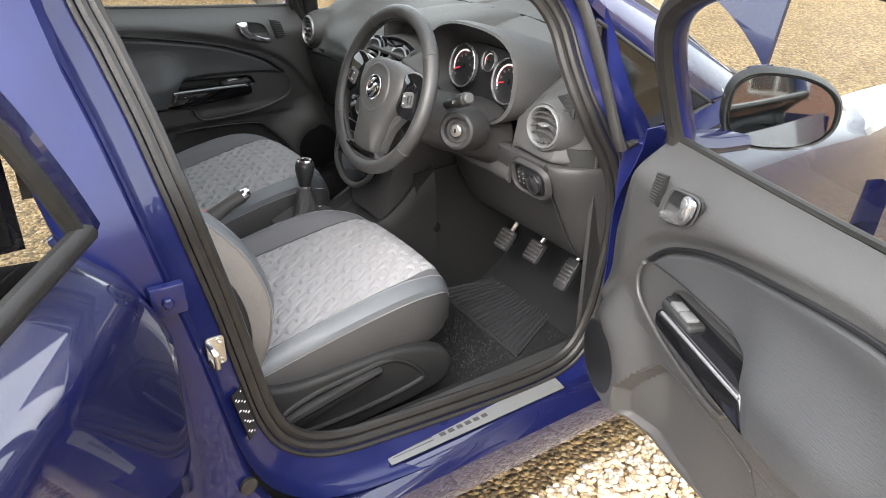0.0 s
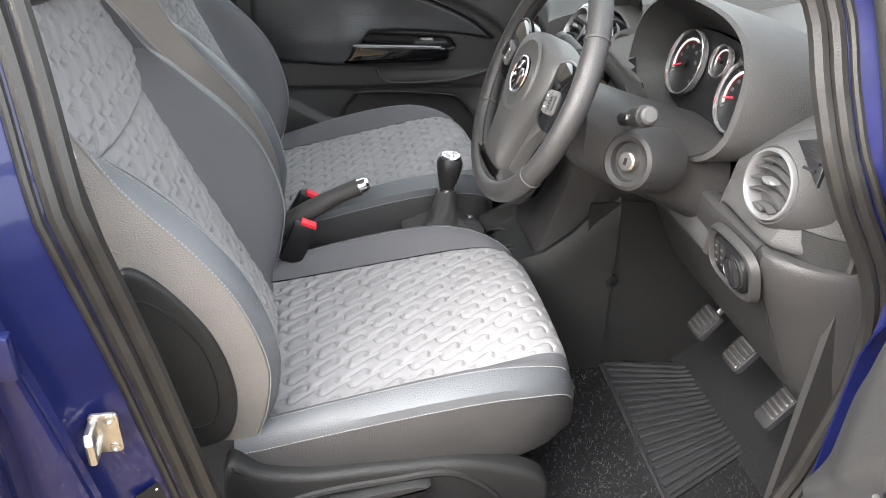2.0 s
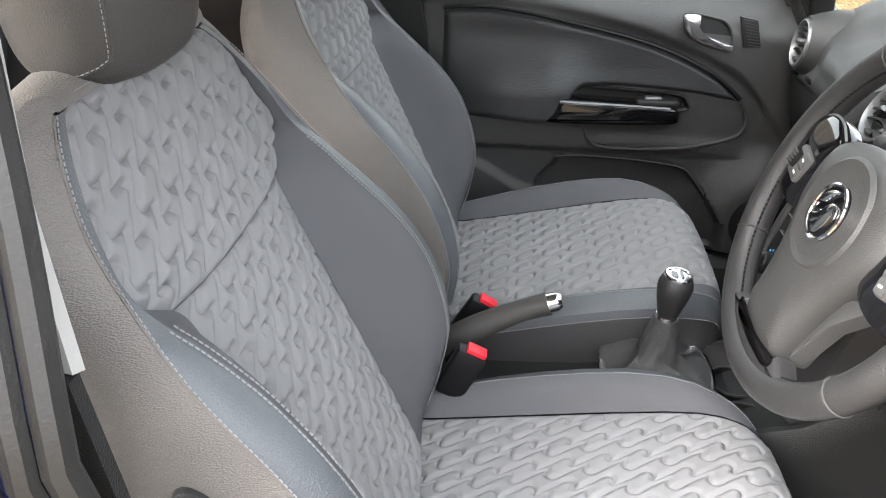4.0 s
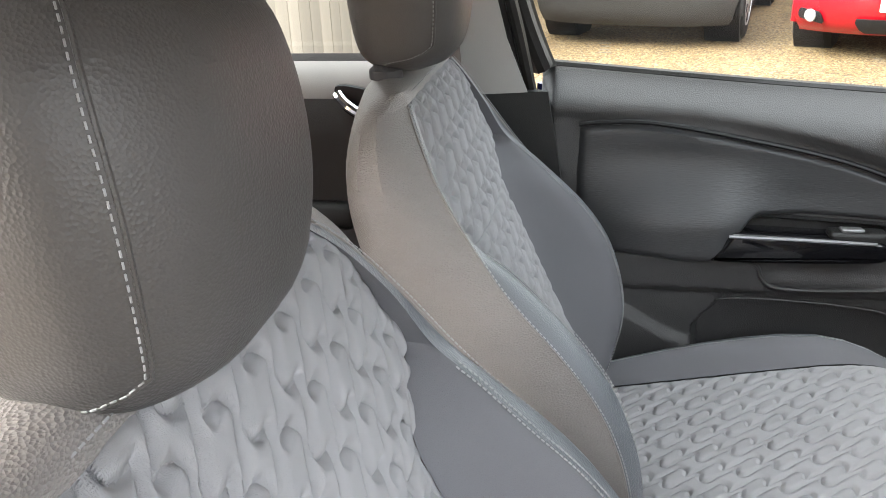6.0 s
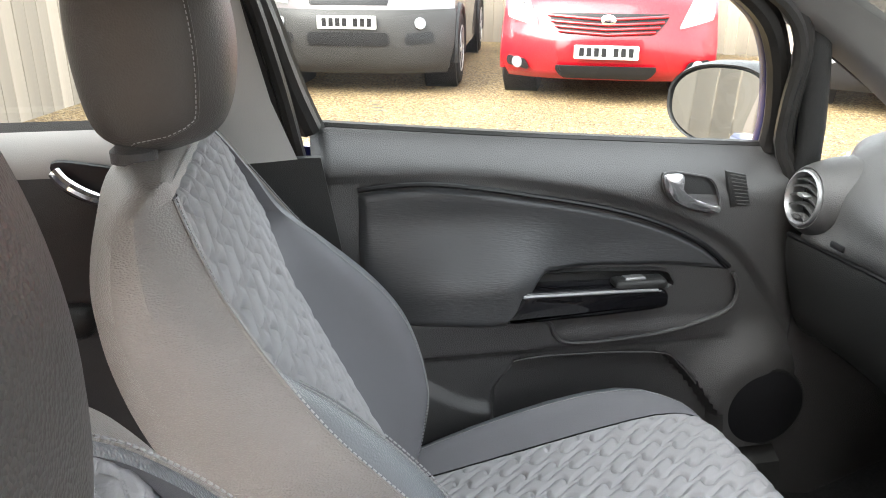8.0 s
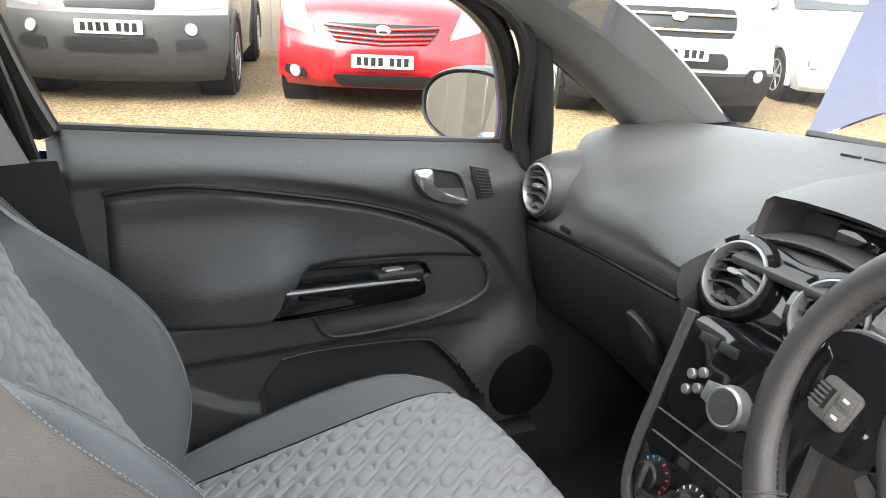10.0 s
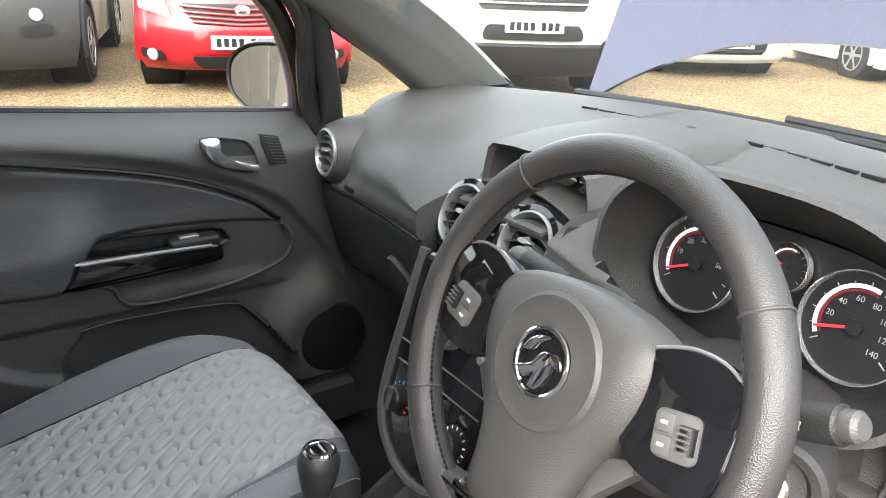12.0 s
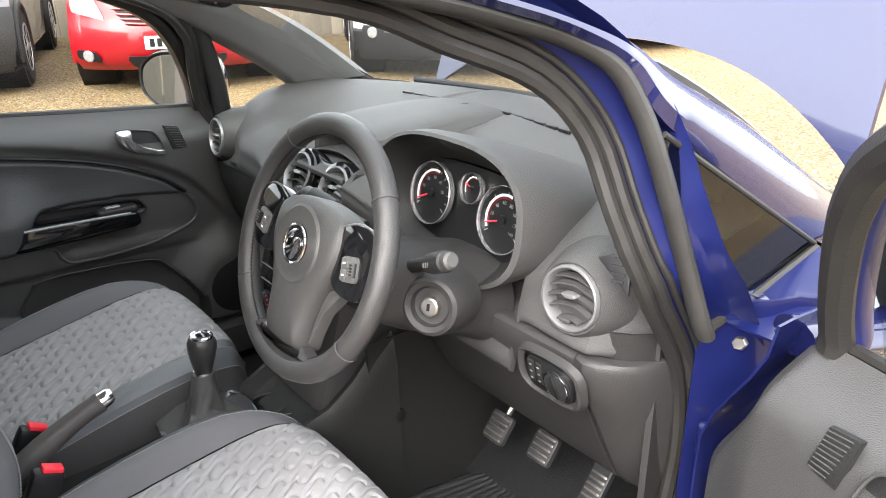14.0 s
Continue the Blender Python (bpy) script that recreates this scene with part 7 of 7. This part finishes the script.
        if fogs:
            fr = part("fog_recess", patch(both(fogs[1], s), 0.028, 6, 5, 0.08), PLASTIC_DARK, c)
            p, n = nose(s * fogs[0][0], fogs[0][1], 0.03), nose(s * fogs[0][0], fogs[0][1], 0.05) - nose(s * fogs[0][0], fogs[0][1], 0.03)
            part("fog_lamp", revolve(((0.05, 0), (0.05, 0.012), (0.04, 0.016), (0.001, 0.012)), facing(p, n), 20), LAMP_GLASS, fr, "round fog lamp")
        part("door_mirror", box((0.12, 0.20, 0.14), pose(-1.30, s * (hw + 0.07), bonnet_z + 0.10 + lift), 0.05, seg=3), paint, c)
    if clad:
        part("bumper", grid([[nose(u, clad_top * t, 0.022 - 0.020 * (t == 1)) for u in us] for t in [i / 14 for i in range(15)]]), clad, c, "unpainted bumper cladding")
    for area in mesh or ():
        part("lower_grille", patch(area, 0.030, 12, 4, 0.03), PLASTIC_DARK, c, "black lower grille")
    g = part("grille", patch(grille, 0.010, 12, 6, 0.03), PLASTIC_DARK, c, "radiator grille")
    (a, b), (cc, d), (e, f), (gg, h) = grille
    for i in range(bars[0]):
        v = (i + 0.5) / bars[0]
        lu, ru = a + (gg - a) * v, cc + (e - cc) * v
        line = [nose(lu + (ru - lu) * j / 12 * 0.98, b + (h - b) * v - 0.02 * bars[2] * (1 - abs(2 * j / 12 - 1)), 0.022) for j in range(13)]
        part("grille_bar", tube(line, 0.012, 8), bars[1], g)
    bs = (b + h) / 2 + 0.03
    p, n = nose(0, bs, 0.02), nose(0, bs, 0.04) - nose(0, bs, 0.02)
    part("badge", revolve(((0.062, 0), (0.062, 0.010), (0.045, 0.016), (0.001, 0.016)), facing(p, n) @ Matrix.Diagonal((1.0, 0.68, 1, 1)), 24), CHROME, g, "plain chrome badge")
    p = nose(0, plate_s, 0.044)
    pm = Matrix.Translation(p) @ Matrix(((0, 0, 1, 0), (1, 0, 0, 0), (0, 1, 0, 0), (0, 0, 0, 1)))
    pl = part("number_plate", prism(round_rect(0.52, 0.111, 0.01), pm, 0.006, 0.001), PLATE_WHITE, c, "white number plate with dark bars")
    for k in (-3, -2, -1, 0, 1.6, 2.6, 3.6):
        part("plate_bar", box((0.040, 0.070, 0.001), pm @ pose((k - 0.3) * 0.060, 0, 0.0072)), PLASTIC_DARK, pl)
    x, y = place
    c.matrix_basis = Matrix.Translation((x, y, ground_z(x, y))) @ pose(0, 0, 0, 0, 0, heading)
    return c


# its nose takes the lighter mauve that imitates sky reflected in the bonnet
parked_car("mauve sport utility car with grey bumper cladding on gravel", (-6.48, 0.46), -17, MAUVE_PAINT, 4.32, 1.79, 1.68, 1.10, CLADDING, 0.53, 0.34, 0.43,
           ((0.60, 0.56), (0.97, 0.58), (0.94, 0.72), (0.66, 0.71)), ((-0.40, 0.56), (0.40, 0.56), (0.38, 0.70), (-0.38, 0.70)), [((-0.40, 0.26), (0.40, 0.26), (0.40, 0.36), (-0.40, 0.36))], (1, CHROME, 0), ((0.68, 0.42), ((0.55, 0.26), (0.82, 0.28), (0.80, 0.36), (0.55, 0.35))), 0.06, SKY_LIT_MAUVE)
parked_car("shiny red people carrier parked on gravel", (-5.65, 2.51), -22, RED_PAINT, 4.44, 1.79, 1.62, 1.06, None, 0.4, 0.32, 0.33,
           ((0.62, 0.50), (0.96, 0.56), (0.95, 0.74), (0.78, 0.74)), ((-0.42, 0.46), (0.42, 0.46), (0.56, 0.60), (-0.56, 0.60)), [((-0.42, 0.10), (0.42, 0.10), (0.48, 0.22), (-0.48, 0.22))], (4, RED_PAINT, 1), ((0.82, 0.22), ((0.72, 0.15), (0.94, 0.19), (0.92, 0.27), (0.74, 0.25))), 0.0)
parked_car("white sport utility car with black lower bumper on gravel", (-4.6, 4.75), -30, WHITE_PAINT, 4.31, 1.82, 1.69, 1.14, PLASTIC_DARK, 0.27, 0.35, 0.40,
           ((0.55, 0.54), (0.95, 0.55), (0.94, 0.70), (0.57, 0.69)), ((-0.53, 0.52), (0.53, 0.52), (0.55, 0.69), (-0.55, 0.69)), [((-0.5, 0.30), (0.5, 0.30), (0.46, 0.41), (-0.46, 0.41))], (2, CHROME, 0), ((0.80, 0.25), ((0.68, 0.2), (0.9, 0.2), (0.9, 0.3), (0.7, 0.3))), 0.08)
parked_car("small white hatchback parked on gravel", (-4.9, 8.0), -28, WHITE_PAINT, 3.62, 1.66, 1.5, 0.98, None, 0.4, 0.29, 0.34,
           ((0.60, 0.52), (0.96, 0.58), (0.95, 0.72), (0.74, 0.70)), ((-0.52, 0.20), (0.52, 0.20), (0.58, 0.42), (-0.58, 0.42)), [], (2, PLASTIC, 0), ((0.84, 0.40), ((0.80, 0.37), (0.9, 0.37), (0.9, 0.43), (0.8, 0.43))), 0.0)
parked_car("white hatchback with alloy wheels parked on gravel", (-3.3, 10.2), -28, WHITE_PAINT, 3.95, 1.72, 1.48, 0.98, None, 0.4, 0.30, 0.34,
           ((0.60, 0.52), (0.96, 0.58), (0.95, 0.72), (0.74, 0.70)), ((-0.52, 0.20), (0.52, 0.20), (0.58, 0.42), (-0.58, 0.42)), [], (2, PLASTIC, 0), ((0.84, 0.40), ((0.80, 0.37), (0.9, 0.37), (0.9, 0.43), (0.8, 0.43))), 0.0)

def board_fence(label, start, end, bottom):
    """A close-board fence from one end to the other, with two rails behind its boards."""
    f = thing("fence", label, "fence", "yard fences")
    a, b = Vector((*start, 0)), Vector((*end, 0))
    n, d = int((b - a).length / 0.145), (b - a).normalized()
    turn = math.atan2(d.y, d.x) - math.pi / 2
    for k in range(n):
        p = a + d * (0.145 * k)
        ob = new("board", BOARD)
        ob.parent = f
        ob.location = (p.x, p.y, bottom + 0.012 * math.sin(k * 2.3))
        ob.rotation_euler = (0.004 * math.sin(k * 1.7), 0.003 * math.sin(k * 2.9), turn + 0.03 * math.sin(k * 3.1))
    mid, side = (a + b) / 2, Vector((d.y, -d.x, 0)) * -0.04
    for z in (0.5, 1.5):
        part("rail", box((0.05, (b - a).length, 0.09), Matrix.Translation(mid + side + Vector((0, 0, z))) @ Matrix.Rotation(turn, 4, "Z"), 0.006), FENCE, f)
    return f


BOARD = bpy.data.meshes.new("board")
bm = box((0.02, 0.14, 2.1), pose(0, 0, 1.05), 0.004)
bm.to_mesh(BOARD)
bm.free()
BOARD.materials.append(FENCE)
board_fence("tall weathered grey close-board timber fence", (-12.62, 0.0), (-3.0, 14.5), 0.12)
board_fence("weathered timber fence along the side of the yard", (-1.0, -3.4), (-12.4, -0.1), 0.10)

# brick house on the driver's side, seen in the mirror and in reflections
house = thing("brick_house", "two-storey red brick house with a tiled roof", "house")
part("wall", box((6.0, 12.0, 5.0), pose(16.0, -6.0, 2.5), 0.02), BRICK, house, "red brick wall")
part("roof", prism([(-3.4, 0.0), (0.0, 2.6), (3.4, 0.0)], Matrix.Translation((16.0, 0.3, 5.0)) @ pose(0, 0, 0, 90), 12.6), ROOF_TILE, house, "brown tiled roof")
for y, z in ((-2.5, 1.5), (-6.0, 1.5), (-9.5, 1.5), (-2.5, 3.9), (-9.5, 3.9)):
    w = part("window", box((0.12, 1.5, 1.2), pose(12.98, y, z), 0.01), WHITE_MARK, house, "white framed window")
    for d in (-0.36, 0.36):
        part("pane", box((0.02, 0.62, 1.05), pose(12.915, y + d, z)), WINDOW_DARK, w)
parked_car("red hatchback parked by the house", (8.6, -3.2), 195, RED_PAINT, 4.0, 1.72, 1.5, 1.0, None, 0.4, 0.30, 0.34,
           ((0.60, 0.52), (0.96, 0.58), (0.95, 0.72), (0.74, 0.70)), ((-0.52, 0.20), (0.52, 0.20), (0.58, 0.42), (-0.58, 0.42)), [], (2, PLASTIC, 0), None, 0.0)
